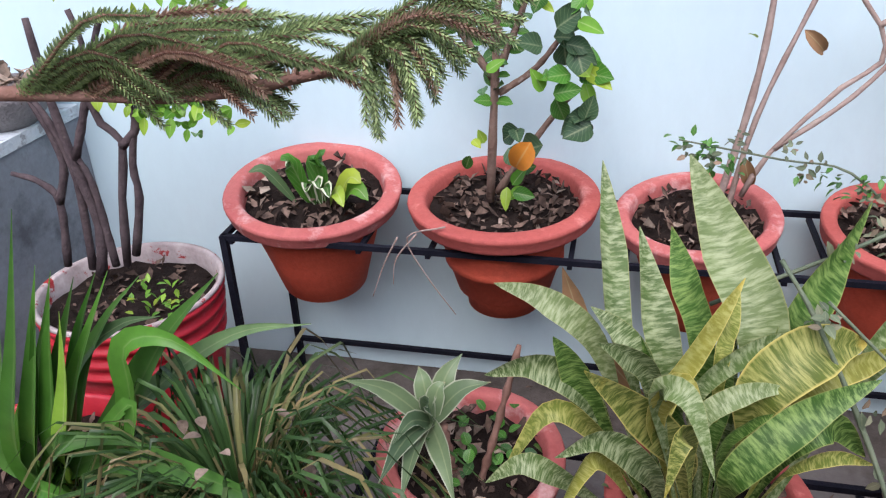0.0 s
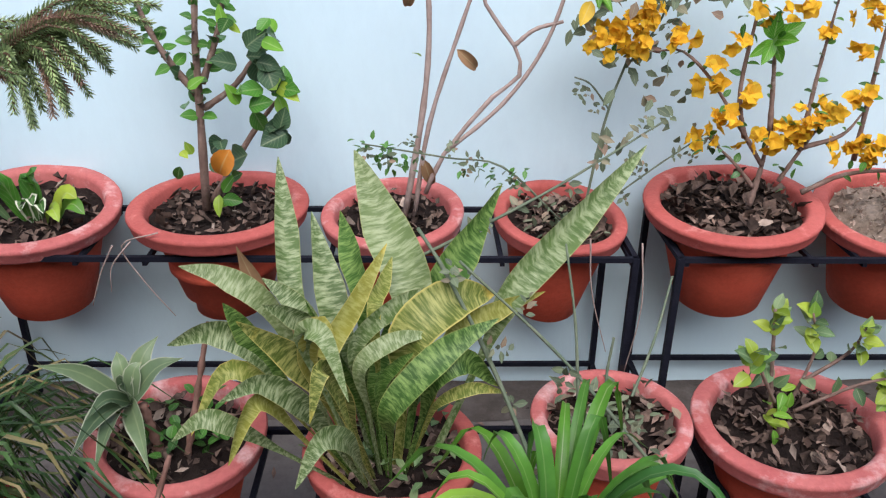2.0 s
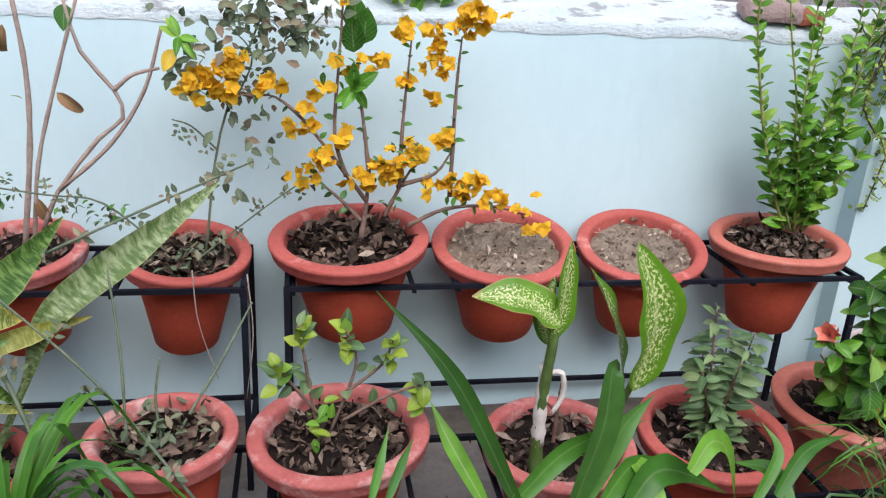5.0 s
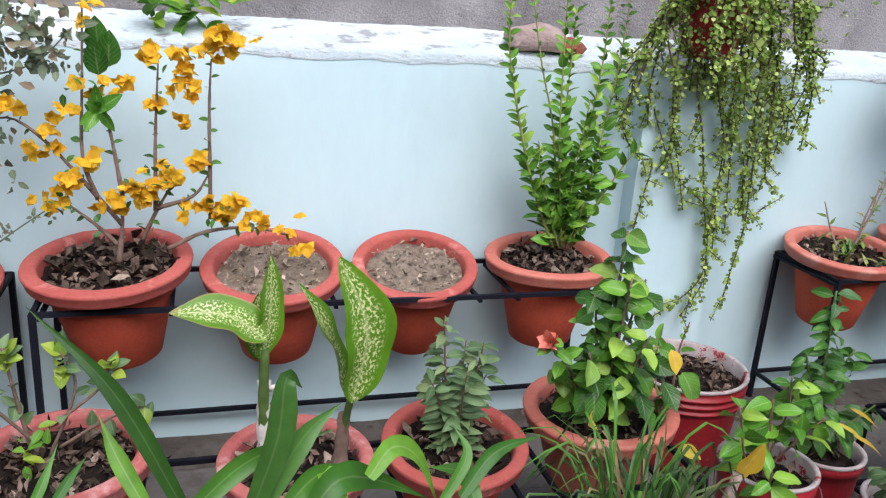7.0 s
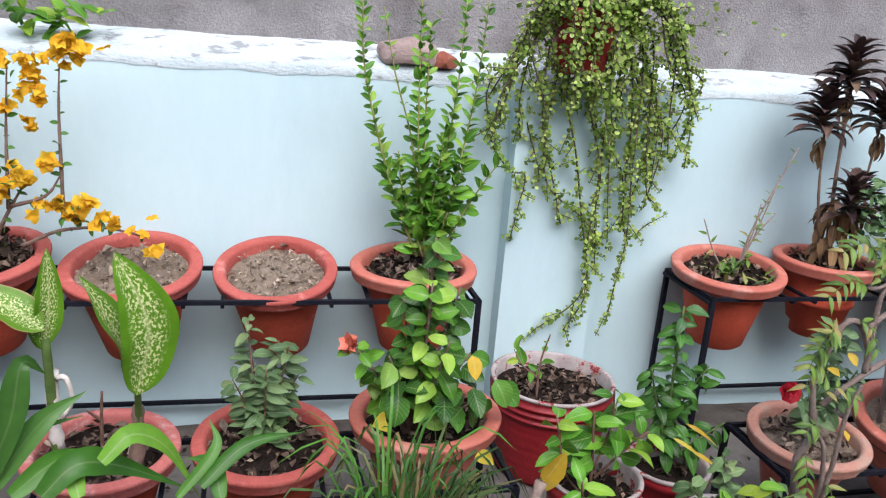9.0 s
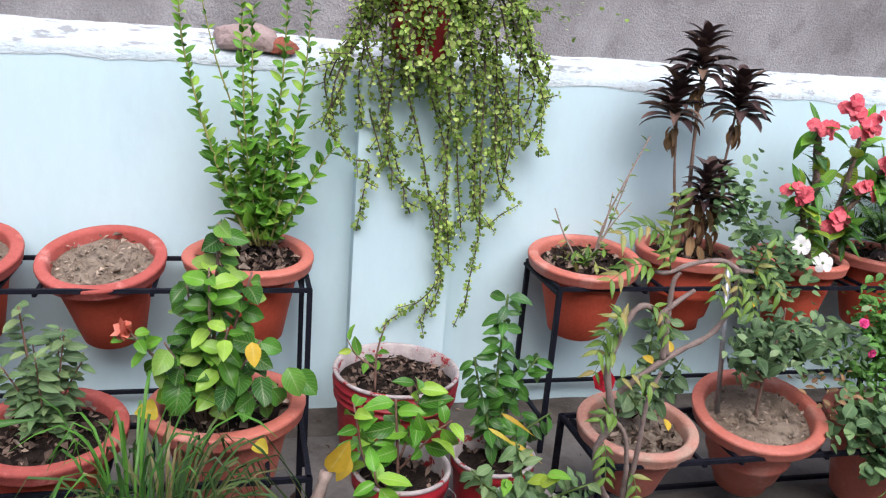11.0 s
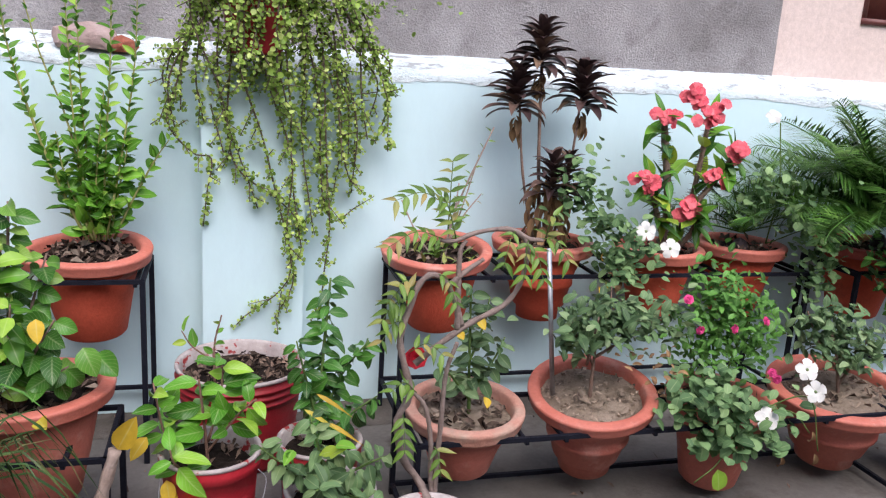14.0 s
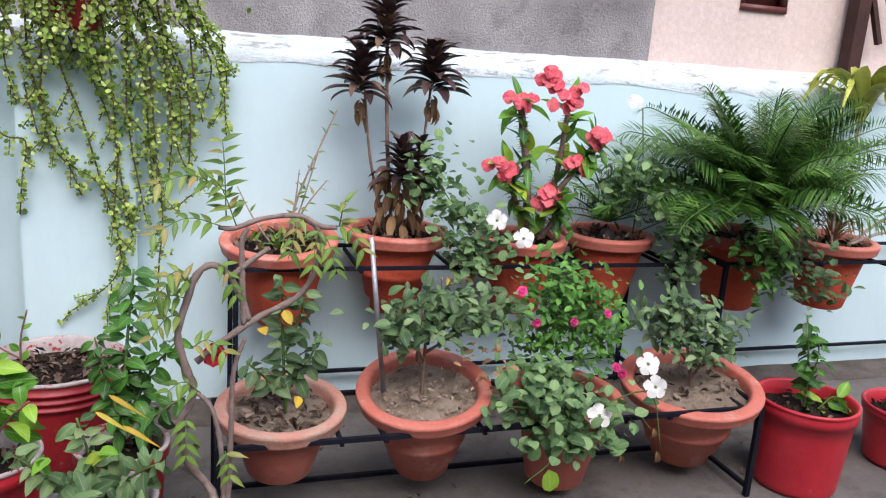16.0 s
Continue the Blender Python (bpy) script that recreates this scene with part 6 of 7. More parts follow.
TRAIL_LONG = (
    ((3.286, -0.13, 1.343), (3.241, -0.12, 1.132), (3.203, -0.12, 0.997), (3.275, -0.11, 0.900), (3.330, -0.10, 0.881), (3.316, -0.10, 0.773), (3.304, -0.09, 0.667)),
    ((3.352, -0.13, 1.285), (3.359, -0.12, 1.055), (3.435, -0.10, 0.832), (3.470, -0.09, 0.726)),
    ((3.422, -0.13, 1.143), (3.480, -0.12, 0.959), (3.528, -0.11, 0.765), (3.574, -0.11, 0.570), (3.548, -0.10, 0.462), (3.419, -0.09, 0.359)),
    ((3.489, -0.13, 1.148), (3.571, -0.12, 0.893), (3.561, -0.11, 0.673), (3.585, -0.10, 0.492), (3.526, -0.09, 0.359)),
    ((3.656, -0.13, 1.242), (3.678, -0.12, 0.897), (3.696, -0.11, 0.676), (3.684, -0.10, 0.521), (3.678, -0.09, 0.401)),
)
TRAIL_SIDE = (
    ((3.690, -0.12, 1.278), (3.720, -0.11, 0.986), (3.756, -0.09, 0.832), (3.797, -0.08, 0.800)),
    ((3.650, -0.12, 1.072), (3.667, -0.11, 0.804), (3.709, -0.09, 0.688), (3.784, -0.08, 0.732)),
    ((3.563, -0.12, 1.067), (3.578, -0.10, 0.800), (3.614, -0.08, 0.573)),
    ((3.757, -0.12, 1.333), (3.788, -0.10, 1.078), (3.814, -0.08, 0.955)),
    ((3.388, -0.12, 1.190), (3.378, -0.11, 0.970), (3.414, -0.10, 0.845), (3.531, -0.09, 0.757), (3.628, -0.08, 0.658)),
    ((3.606, -0.12, 1.239), (3.602, -0.10, 0.962), (3.646, -0.08, 0.659)),
    ((3.318, -0.12, 1.331), (3.287, -0.10, 1.134), (3.308, -0.08, 0.990)),
    ((3.528, -0.12, 1.065), (3.648, -0.10, 0.911), (3.696, -0.08, 0.707)),
    ((3.773, -0.12, 1.351), (3.839, -0.08, 1.194)),
    ((3.709, -0.12, 1.395), (3.836, -0.08, 1.348)),
    ((3.585, -0.12, 1.303), (3.731, -0.10, 1.109), (3.755, -0.08, 0.894)),
)
def trail_strand(path, gap, size, side):
    vine.tube(path, 0.0042, 0.0022, 5, 0.1)
    leafed(mass, path, TR, gap, size, 0.02, 0.35, True, 0.9, 0.25)
    for p, d, t in along(path, side, 0.05):
        tw = smooth_path((p, p + (around((0, -0.3, -0.1), 0.9) + d * 0.5) * rnd(0.015, 0.075)), 4)
        vine.tube(tw, 0.0022, 0.0014, 4)
        leafed(mass, tw, TR, 0.011, size, 0.2, 0.4, True, 0.8)


def from_pot(p):
    """Lets a strand start at the pot's rim."""
    a = Vector(p[0])
    r = Vector((3.46 + max(-0.09, min(0.09, (a.x - 3.46) * 0.5)), -0.14, 1.385))
    return [r, r.lerp(a, 0.5) + Vector((0, -0.02, 0.05)), *p]


for k, p in enumerate(TRAIL_LONG):
    trail_strand(smooth_path(from_pot(p), 40), 0.0135, 0.0165, 0.05)
for k, p in enumerate(TRAIL_SIDE):
    trail_strand(smooth_path(from_pot(p), 34), 0.0135, 0.017, 0.045)
for k in range(22):
    ex = 3.53 + R.uniform(-0.33, 0.36) + R.gauss(0, 0.02)
    ez = 1.16 - 0.30 * R.random() ** 1.4 - (0.16 if 0.12 < ex - 3.53 < 0.26 else 0.0)
    p0 = Vector((3.46 + rnd(-0.09, 0.09), -0.10 - rnd(0, 0.07), 1.385))
    x1 = p0.x + (ex - p0.x) * 0.7
    if abs(x1 - 3.46) < 0.07 and k % 3:
        x1 += 0.12 if x1 > 3.46 else -0.12
    pts = [p0, Vector((p0.x + (x1 - p0.x) * 0.6, -rnd(0.12, 0.2), 1.41 + rnd(0, 0.03))), Vector((x1, -rnd(0.08, 0.17), 1.29 + rnd(-0.03, 0.03))), Vector((ex + R.gauss(0, 0.025), -rnd(0.05, 0.14), (1.29 + ez) / 2)), Vector((ex, -rnd(0.05, 0.12), ez))]
    trail_strand(smooth_path(pts, 22), rnd(0.012, 0.018), rnd(0.014, 0.019), 0.05)
for k in range(7):
    x0 = 3.375 + 0.028 * k + rnd(-0.01, 0.01)
    ln = rnd(0.10, 0.34)
    pts = [Vector((x0, -0.16, 1.39)), Vector((x0 + rnd(-0.02, 0.02), -0.225, 1.41)), Vector((x0 + rnd(-0.04, 0.04), -0.22, 1.38 - ln * 0.5)), Vector((x0 + rnd(-0.05, 0.05), -0.20, 1.38 - ln))]
    trail_strand(smooth_path(pts, 14), 0.015, rnd(0.016, 0.022), 0.05)
for k in range(640):
    p = (3.53 + R.gauss(0, 0.19), -0.10 - abs(R.gauss(0, 0.06)), 1.36 + R.gauss(0, 0.05))
    if abs(p[0] - 3.46) < 0.085 and p[2] < 1.37 or noise.noise(Vector(p) * 15) < -0.02:
        continue
    mass.leaf(R.choice(TR), p, around((0, -0.9, 0.4)), size=rnd(0.014, 0.024))
tagged(part("vines", vine, VINESTEM, trail), kind="stuff")
tagged(part("leaves", mass, L_TRAIL, trail), kind="stuff")


def rock(name, at, size, mat, label, cat, seed, cuts=3):
    bm = bmesh.new()
    bmesh.ops.create_icosphere(bm, subdivisions=cuts, radius=1)
    for v in bm.verts:
        d = v.co.normalized()
        k = 1 + 0.28 * noise.noise(d * 1.3 + Vector((seed, 0, 0))) + 0.07 * noise.noise(d * 5 + Vector((0, seed, 0)))
        v.co = Vector((d.x * size[0], d.y * size[1], max(d.z, -0.55) * size[2])) * k
    me = bpy.data.meshes.new(name)
    bm.to_mesh(me)
    bm.free()
    me.materials.append(mat)
    me.polygons.foreach_set("use_smooth", [False] * len(me.polygons))
    ob = new(name, me)
    ob.location = at
    return tagged(ob, label, cat)


rock("stone", (2.97, 0.035, 1.215), (0.10, 0.05, 0.05), STONE, "pinkish broken stone lying on the wall coping", "stone", 3.1)
rock("brick_piece", (3.07, 0.02, 1.20), (0.045, 0.035, 0.03), BRICK, "broken red brick piece lying on the coping", "brick", 8.4, 2)
tuftl = thing("coping_seedling", (2.02, 0.05, 1.2), "bright green rosette growing on the wall top", "plant")
for k in range(26):
    one_leaf(tuftl, R.choice(M_BRIGHT), (1.96 + rnd(-0.11, 0.15), 0.03 + rnd(-0.02, 0.03), 1.215 + rnd(0, 0.05)), around((0, -0.5, 0.3)), (0, -0.4, 1), rnd(0.06, 0.09))

# ---- pails between the stands ----
pa = thing("lemon_seedling", (3.33, -0.82, 0.25), "bright green broad-leaved seedling in a red pail", "plant")
sa = stems(pa, TWIG, (((3.33, -0.82, 0.24), (3.32, -0.82, 0.36), (3.31, -0.82, 0.46)), ((3.33, -0.82, 0.30), (3.36, -0.82, 0.42), (3.36, -0.81, 0.51)), ((3.30, -0.84, 0.24), (3.24, -0.85, 0.32), (3.21, -0.83, 0.46)), ((3.33, -0.83, 0.28), (3.40, -0.85, 0.38), (3.44, -0.86, 0.42)), ((3.30, -0.88, 0.24), (3.26, -0.92, 0.30), (3.25, -0.93, 0.34))), 0.0045, 0.003)
M_LEMON = leaf_meshes(L_LEMON, 0.48, "ovate", 4, curl=0.7, wave=0.15)
for p in sa:
    leafed_parts(pa, M_LEMON, p, 0.0125, 0.092, 0.35, 0.3)
for x, z in ((3.20, 0.36), (3.26, 0.22), (3.29, 0.20), (3.24, 0.25)):
    one_leaf(pa, R.choice(M_YEL), (x, -0.9, z), around((0, -0.6, -0.3), 0.5), (0, -0.7, 0.7), 0.06)
pb = thing("balsam_plant", (3.61, -0.68, 0.2), "dark green leafy plant with yellow pods in a pail", "plant")
sb = stems(pb, STEM, (((3.61, -0.68, 0.19), (3.62, -0.64, 0.42), (3.64, -0.6, 0.64)), ((3.61, -0.67, 0.25), (3.68, -0.62, 0.38), (3.75, -0.6, 0.46)), ((3.61, -0.68, 0.25), (3.57, -0.65, 0.40), (3.55, -0.64, 0.48)), ((3.62, -0.68, 0.22), (3.70, -0.7, 0.30), (3.76, -0.7, 0.34))), 0.006, 0.003)
M_BALSAM = leaf_meshes(L_HIB, 0.46, "ovate", 4, curl=0.8, wave=0.2)
for p in sb:
    leafed_parts(pb, M_BALSAM, p, 0.0085, 0.072, 0.15, 0.0)
for k, (x, z) in enumerate(((3.60, 0.32), (3.66, 0.28), (3.63, 0.36))):
    long_leaf(pb, L_YEL, ((x - 0.04, -0.78, z + 0.03), (x, -0.8, z + 0.01), (x + 0.05, -0.8, z - 0.03)), 0.012, "lance", (0, -0.7, 0.7), "pod", "yellow curled pod", n=8)
M_TOMATO = leaf_meshes(L_SHRUB, 0.5, "ovate", 4, curl=0.7, wave=0.3)
pc = thing("tomato_plant", (3.6, -1.0, 0.22), "young tomato plant with divided leaves in a pail", "plant")
sc = stems(pc, STEM, (((3.6, -1.0, 0.22), (3.58, -1.0, 0.32), (3.55, -1.0, 0.44)), ((3.6, -1.0, 0.26), (3.5, -1.04, 0.34), (3.44, -1.06, 0.40)), ((3.6, -1.0, 0.27), (3.68, -1.05, 0.34), (3.72, -1.06, 0.36)), ((3.6, -1.01, 0.25), (3.58, -1.1, 0.32), (3.55, -1.15, 0.34)), ((3.6, -1.0, 0.25), (3.66, -1.1, 0.28), (3.68, -1.15, 0.30))), 0.0045, 0.0025)
for p in sc:
    leafed_parts(pc, M_TOMATO, p, 0.013, 0.056, 0.15, 0.2, True)
for k in range(5):
    one_leaf(pc, R.choice(M_BRIGHT), (3.6 + rnd(-0.12, 0.1), -1.08, 0.34 + rnd(0, 0.08)), around((0, -0.5, 0.4)), (0, -0.5, 0.8), 0.055)
pd = thing("seedling", (3.33, -0.36, 0.27), "pale young seedling in a paint pail", "plant")
sd = stems(pd, TWIG, (((3.34, -0.38, 0.26), (3.34, -0.38, 0.38), (3.36, -0.38, 0.47)), ((3.34, -0.38, 0.33), (3.28, -0.39, 0.38), (3.25, -0.39, 0.43))), 0.004, 0.002)
for p in sd:
    leafed_parts(pd, M_BRIGHT, p, 0.03, 0.055, 0.3)
stub = thing("cut_frangipani_stem", (3.11, -0.97, 0.0), "pale knobbly cut stem rising from the floor", "plant")
stems(stub, PALEBARK, (((3.09, -0.97, 0.0), (3.10, -0.96, 0.2), (3.14, -0.95, 0.36)),), 0.016, 0.013, knots=0.15)
one_leaf(stub, M_YEL[0], (3.145, -0.95, 0.36), (0.4, -0.2, 0.8), (0, -1, 0.3), 0.09)

# ---- third bay ----
neemp = thing("neem_seedlings", (4.03, -0.2, 0.58), "neem seedlings and bare twigs in a clay pot", "plant")
sn = stems(neemp, PALEBARK, (((4.06, -0.2, 0.58), (4.09, -0.2, 0.75), (4.20, -0.2, 1.02)), ((4.05, -0.2, 0.58), (4.10, -0.2, 0.72), (4.15, -0.2, 0.90)), ((4.03, -0.2, 0.58), (3.96, -0.2, 0.68), (3.91, -0.2, 0.78)), ((4.06, -0.2, 0.62), (4.08, -0.22, 0.74), (4.09, -0.22, 0.84)), ((4.05, -0.2, 0.6), (4.12, -0.18, 0.72), (4.18, -0.18, 0.80))), 0.0045, 0.0025)
g = Geo()
for p in sn:
    leafed(g, p, LN, 0.03, 0.04, 0.25, 0.5)
for k in range(46):
    a, r = rnd(0, 6.28), rnd(0, 0.12)
    g.leaf(R.choice(LN), (4.03 + r * math.cos(a), -0.21 + r * math.sin(a), 0.58 + rnd(0, 0.05)), around((0, -0.3, 0.6)), size=0.05)
part("leaves", g, L_NEEM, neemp)


M_NEEM = leaf_meshes(L_NEEM, 0.3, "lance", 3, curl=0.5)


def pinnate(parent, pts, size, gap=0.02):
    """A neem leaf: a stalk with paired leaflets."""
    g = Geo()
    path = smooth_path(pts, 10)
    g.tube(path, 0.0016, 0.0008, 4)
    stalk = part("frond", g, STEM, parent)
    for p, d, t in along(path, gap, 0.15):
        s = d.cross(Vector((0, -0.6, 0.8))).normalized()
        for sg in (-1, 1):
            one_leaf(stalk, R.choice(M_NEEM), p, s * sg + d * 0.7 + Vector((0, 0, -0.25)), (0, -0.6, 0.8), size * rnd(0.8, 1.25), "leaflet")


neem = thing("neem_bonsai", (3.81, -1.1, 0.2), "twisted grey neem sapling with looping branches in a pail", "tree")
NEEM_LIMBS = (
    ((3.814, -1.00, 0.245), (3.765, -1.00, 0.320), (3.749, -1.00, 0.414), (3.775, -1.00, 0.476), (3.757, -1.00, 0.553), (3.745, -1.00, 0.613), (3.761, -1.00, 0.676), (3.783, -1.00, 0.738), (3.814, -1.00, 0.759), (3.849, -1.00, 0.732), (3.878, -1.00, 0.667), (3.886, -1.00, 0.638)),
    ((3.838, -1.00, 0.242), (3.831, -1.00, 0.354), (3.813, -1.00, 0.442), (3.777, -1.00, 0.487)),
    ((3.848, -1.00, 0.241), (3.853, -1.00, 0.406), (3.857, -1.00, 0.523), (3.879, -1.00, 0.598)),
    ((3.782, -1.00, 0.550), (3.843, -1.00, 0.600), (3.912, -1.00, 0.647), (3.982, -1.00, 0.683), (4.017, -1.00, 0.732), (4.031, -1.00, 0.803), (4.017, -1.00, 0.846), (3.975, -1.00, 0.863), (3.905, -1.00, 0.854), (3.858, -1.00, 0.835), (3.824, -1.00, 0.837)),
    ((3.877, -1.00, 0.629), (3.872, -1.00, 0.740), (3.872, -1.00, 0.812), (3.884, -1.00, 0.836)),
    ((3.849, -1.00, 0.732), (3.891, -1.00, 0.768), (3.928, -1.00, 0.794)),
    ((3.999, -1.00, 0.856), (4.030, -1.00, 0.840), (4.066, -1.00, 0.837)),
)
stems(neem, NEEMBARK, [[(3.83, -1.12, 0.2), *p] if k < 3 else p for k, p in enumerate(NEEM_LIMBS)], 0.0098, 0.0062, "trunk", 8, 0.14, 36)
NEEM_FRONDS = (((3.84, 0.85), (3.83, 1.03)), ((3.84, 0.91), (3.71, 0.94)), ((3.83, 0.84), (3.70, 0.84)), ((3.86, 0.84), (3.80, 0.96)), ((4.06, 0.84), (4.12, 0.80)), ((4.03, 0.84), (4.01, 0.76)), ((4.00, 0.86), (3.96, 0.79)), ((3.76, 0.69), (3.69, 0.67)), ((3.78, 0.72), (3.70, 0.71)), ((3.76, 0.65), (3.69, 0.62)), ((3.77, 0.58), (3.84, 0.59)), ((3.79, 0.48), (3.72, 0.51)), ((3.76, 0.43), (3.76, 0.36)), ((3.84, 0.34), (3.85, 0.29)), ((4.07, 0.84), (4.08, 0.91)), ((3.82, 0.76), (3.86, 0.71)), ((3.77, 0.70), (3.73, 0.76)), ((4.03, 0.82), (4.06, 0.76)))
for b, t in NEEM_FRONDS:
    x0, z0, x1, z1 = *b, *t
    pinnate(neem, ((x0, -1.0, z0), ((x0 + x1) / 2, -1.02, (z0 + z1) / 2 + 0.02), (x1, -1.04, z1 - 0.01)), 0.04, 0.024)

cordy = thing("cordyline", (4.41, -0.2, 0.6), "dark purple cordyline with tufted heads on thin stems", "plant")
heads = ((4.34, -0.2, 1.27, 0.10, 46), (4.27, -0.2, 1.13, 0.105, 44), (4.50, -0.19, 1.15, 0.11, 46), (4.40, -0.24, 0.86, 0.10, 38), (4.47, -0.2, 0.87, 0.08, 26))
stems(cordy, BARK, [((4.41 + (x - 4.41) * 0.2, -0.2, 0.6), (4.41 + (x - 4.41) * 0.7, -0.2, 0.6 + (z - 0.6) * 0.5), (x, y, z + 0.05)) for x, y, z, s, n in heads], 0.007, 0.005, "stem", 7, 0.12)
M_CORDY = leaf_meshes(L_CORDY, 0.36, "ovate", 5, curl=0.85, fold=0.24, wave=0.08)
for x, y, z, s, n in heads:
    for k in range(n):
        t = k / n
        a = k * 2.4
        out = Vector((math.cos(a), math.sin(a), 0))
        one_leaf(cordy, R.choice(M_CORDY), Vector((x, y, z - 0.06 + 0.12 * t)), out * (1 - 0.45 * t) + Vector((0, 0, 0.22 + 1.0 * t)), (0, 0, 1), s * rnd(0.95, 1.3) * (1.05 - 0.35 * t))
    for k in range(9):
        a = k * 2.4
        one_leaf(cordy, R.choice(M_DRY), (x, y, z - 0.07 - 0.006 * k), (math.cos(a) * 0.7, math.sin(a) * 0.7, -0.8), (0, 0, 1), s * rnd(0.4, 0.65), label="withered brown leaf")
for k in range(34):
    a = k * 2.4
    one_leaf(cordy, R.choice(M_DRY), (4.41 + 0.05 * math.cos(a), -0.2 + 0.03 * math.sin(a), 0.66 + 0.006 * k), (math.cos(a) * 0.6, math.sin(a) * 0.6, -0.6), size=0.085)

GREYTHORN = surface("grey_thorn", (0.10, 0.085, 0.075), (0.19, 0.165, 0.15), 40, 0.85, 0.3, 90)
crown = thing("crown_of_thorns", (4.87, -0.2, 0.6), "crown of thorns with coral red flower heads", "shrub")
ck = stems(crown, BARK, (((4.85, -0.21, 0.58), (4.84, -0.22, 0.8), (4.79, -0.22, 1.07)), ((4.88, -0.2, 0.58), (4.94, -0.21, 0.8), (4.96, -0.22, 1.05)), ((4.86, -0.22, 0.62), (4.80, -0.24, 0.74), (4.76, -0.24, 0.85)), ((4.90, -0.22, 0.72), (4.98, -0.24, 0.84), (5.06, -0.24, 0.95)), ((4.9, -0.22, 0.62), (4.93, -0.26, 0.7), (4.93, -0.26, 0.77))), 0.0135, 0.012, "trunk", 8, 0.12)
g = Geo()
for p in ck:
    for q, d, t in along(p, 0.0024, 0.1):
        out = d.cross(around((0, 0, 0))).normalized()
        g.tube((q + out * 0.01, q + out * 0.028), 0.0015, 0.0003, 3, cap=False)
tagged(part("prickly_skin", g, GREYTHORN, crown), "dense grey thorns", kind="stuff")
M_CROWNB = leaf_meshes(L_LEMON, 0.34, "ovate", 3)
M_CROWN = leaf_meshes(L_HIB, 0.32, "lance", 3, curl=0.3)
for p, n in zip(ck, (20, 20, 16, 14, 14)):
    for k in range(n):
        one_leaf(crown, R.choice(M_CROWN if k % 3 else M_BRIGHT), p[max(0, 13 - k // 2)], around((0, -0.4, 0.25), 0.9), (0, -0.3, 1), rnd(0.07, 0.12))
for p in ck:
    for k in range(5):
        one_leaf(crown, R.choice(M_CROWNB), p[-1], around((0, -0.2, 0.35), 0.9), (0, -0.4, 1), rnd(0.09, 0.13))
for x, z, n in ((4.868, 1.156, 7), (4.936, 1.098, 8), (4.758, 1.084, 5), (5.050, 0.976, 9), (4.724, 0.865, 9), (4.894, 0.786, 9), (4.972, 0.903, 4)):
    for k in range(int(n * 1.5)):
        flower(crown, P_RED, (x + R.gauss(0, 0.026), -0.27 + rnd(-0.025, 0.01), z + R.gauss(0, 0.02)), around((0, -1, 0.4), 0.45), 0.024, 4, "round", "flower", 1, 0.15)


def cycad(at, n, length, seed, label):
    q = random.Random(seed)
    ob = thing("cycad", at, label, "cycad")
    base = Vector(at)
    g = Geo()
    g.lathe(((0.0, -0.03), (0.03, -0.02), (0.03, 0.0), (0.02, 0.02), (0.0, 0.03)), 12, Matrix.Translation(base), 0.05, seed)
    part("trunk", g, DARKBARK, ob)
    leaflet = blade(0.075, "lance", 0.35, 0.1, 2)
    for k in range(n):
        a = k * 2.4 + q.uniform(-0.2, 0.2)
        out = Vector((math.cos(a), math.sin(a) * 0.75 - 0.12, 0))
        if base.y + out.y * length > -0.04:
            out.y = min(out.y, 0.1)
        e, turn = 0.14 + 1.25 * q.random(), q.uniform(-1.0, 1.0)
        ln = length * q.uniform(0.75, 1.1)
        tip = base + out * ln * math.cos(e * 0.9) + Vector((0, 0, ln * math.sin(e) * 0.85 + 0.02))
        tip.y = min(tip.y, -0.03)
        mid = base + (tip - base) * 0.5 + Vector((0, 0, 0.15 * ln))
        mid.y = min(mid.y, -0.04)
        end = tip + (tip - mid) * 0.3 + Vector((0, 0, -0.07 * ln))
        end.y = min(end.y, -0.03)
        path = smooth_path((base + Vector((0, 0, 0.05)), mid, tip, end), 20)
        f = Geo()
        f.tube(path, 0.004, 0.0015, 4)
        for p, d, t in along(path, 0.0095, 0.14):
            s = d.cross(Vector((0, 0, 1)))
            if s.length < 0.05:
                s = Vector((1, 0, 0))
            s.normalize()
            s = s * math.cos(turn) + d.cross(s) * math.sin(turn)
            for sg in (-1, 1):
                size = 0.125 * (math.sin(math.pi * (0.12 + 0.85 * t)) ** 0.6) * length / 0.5
                f.leaf(leaflet, p, s * sg + d * q.uniform(0.4, 0.7) + Vector((0, 0, q.uniform(0.05, 0.4))), (0, -0.3, 1), size * q.uniform(0.85, 1.1))
        part("frond", f, L_CYCAD, ob)
    return ob


cycad((5.17, -0.2, 0.63), 20, 0.34, 4, "small cycad with stiff dark green fronds in a clay pot")
cycad((5.74, -0.24, 0.66), 76, 0.58, 6, "large spreading cycad with dark green feathery fronds")
lime = thing("lime_dracaena", (6.25, -0.1, 0.62), "lime-yellow variegated dracaena by the wall", "plant")
stems(lime, PALEBARK, (((6.18, -0.2, 0.58), (6.24, -0.15, 0.85), (6.28, -0.1, 1.12)), ((6.14, -0.22, 0.58), (6.14, -0.21, 0.75), (6.16, -0.2, 0.9)), ((6.2, -0.24, 0.6), (6.34, -0.28, 0.66), (6.45, -0.3, 0.6)), ((6.22, -0.22, 0.6), (6.4, -0.24, 0.72), (6.56, -0.26, 0.7))), 0.009, 0.006)
tuft(lime, L_LIME, (6.28, -0.1, 1.06), 26, 0.30, 0.055, 0.22, droop=0.55, seed=21)
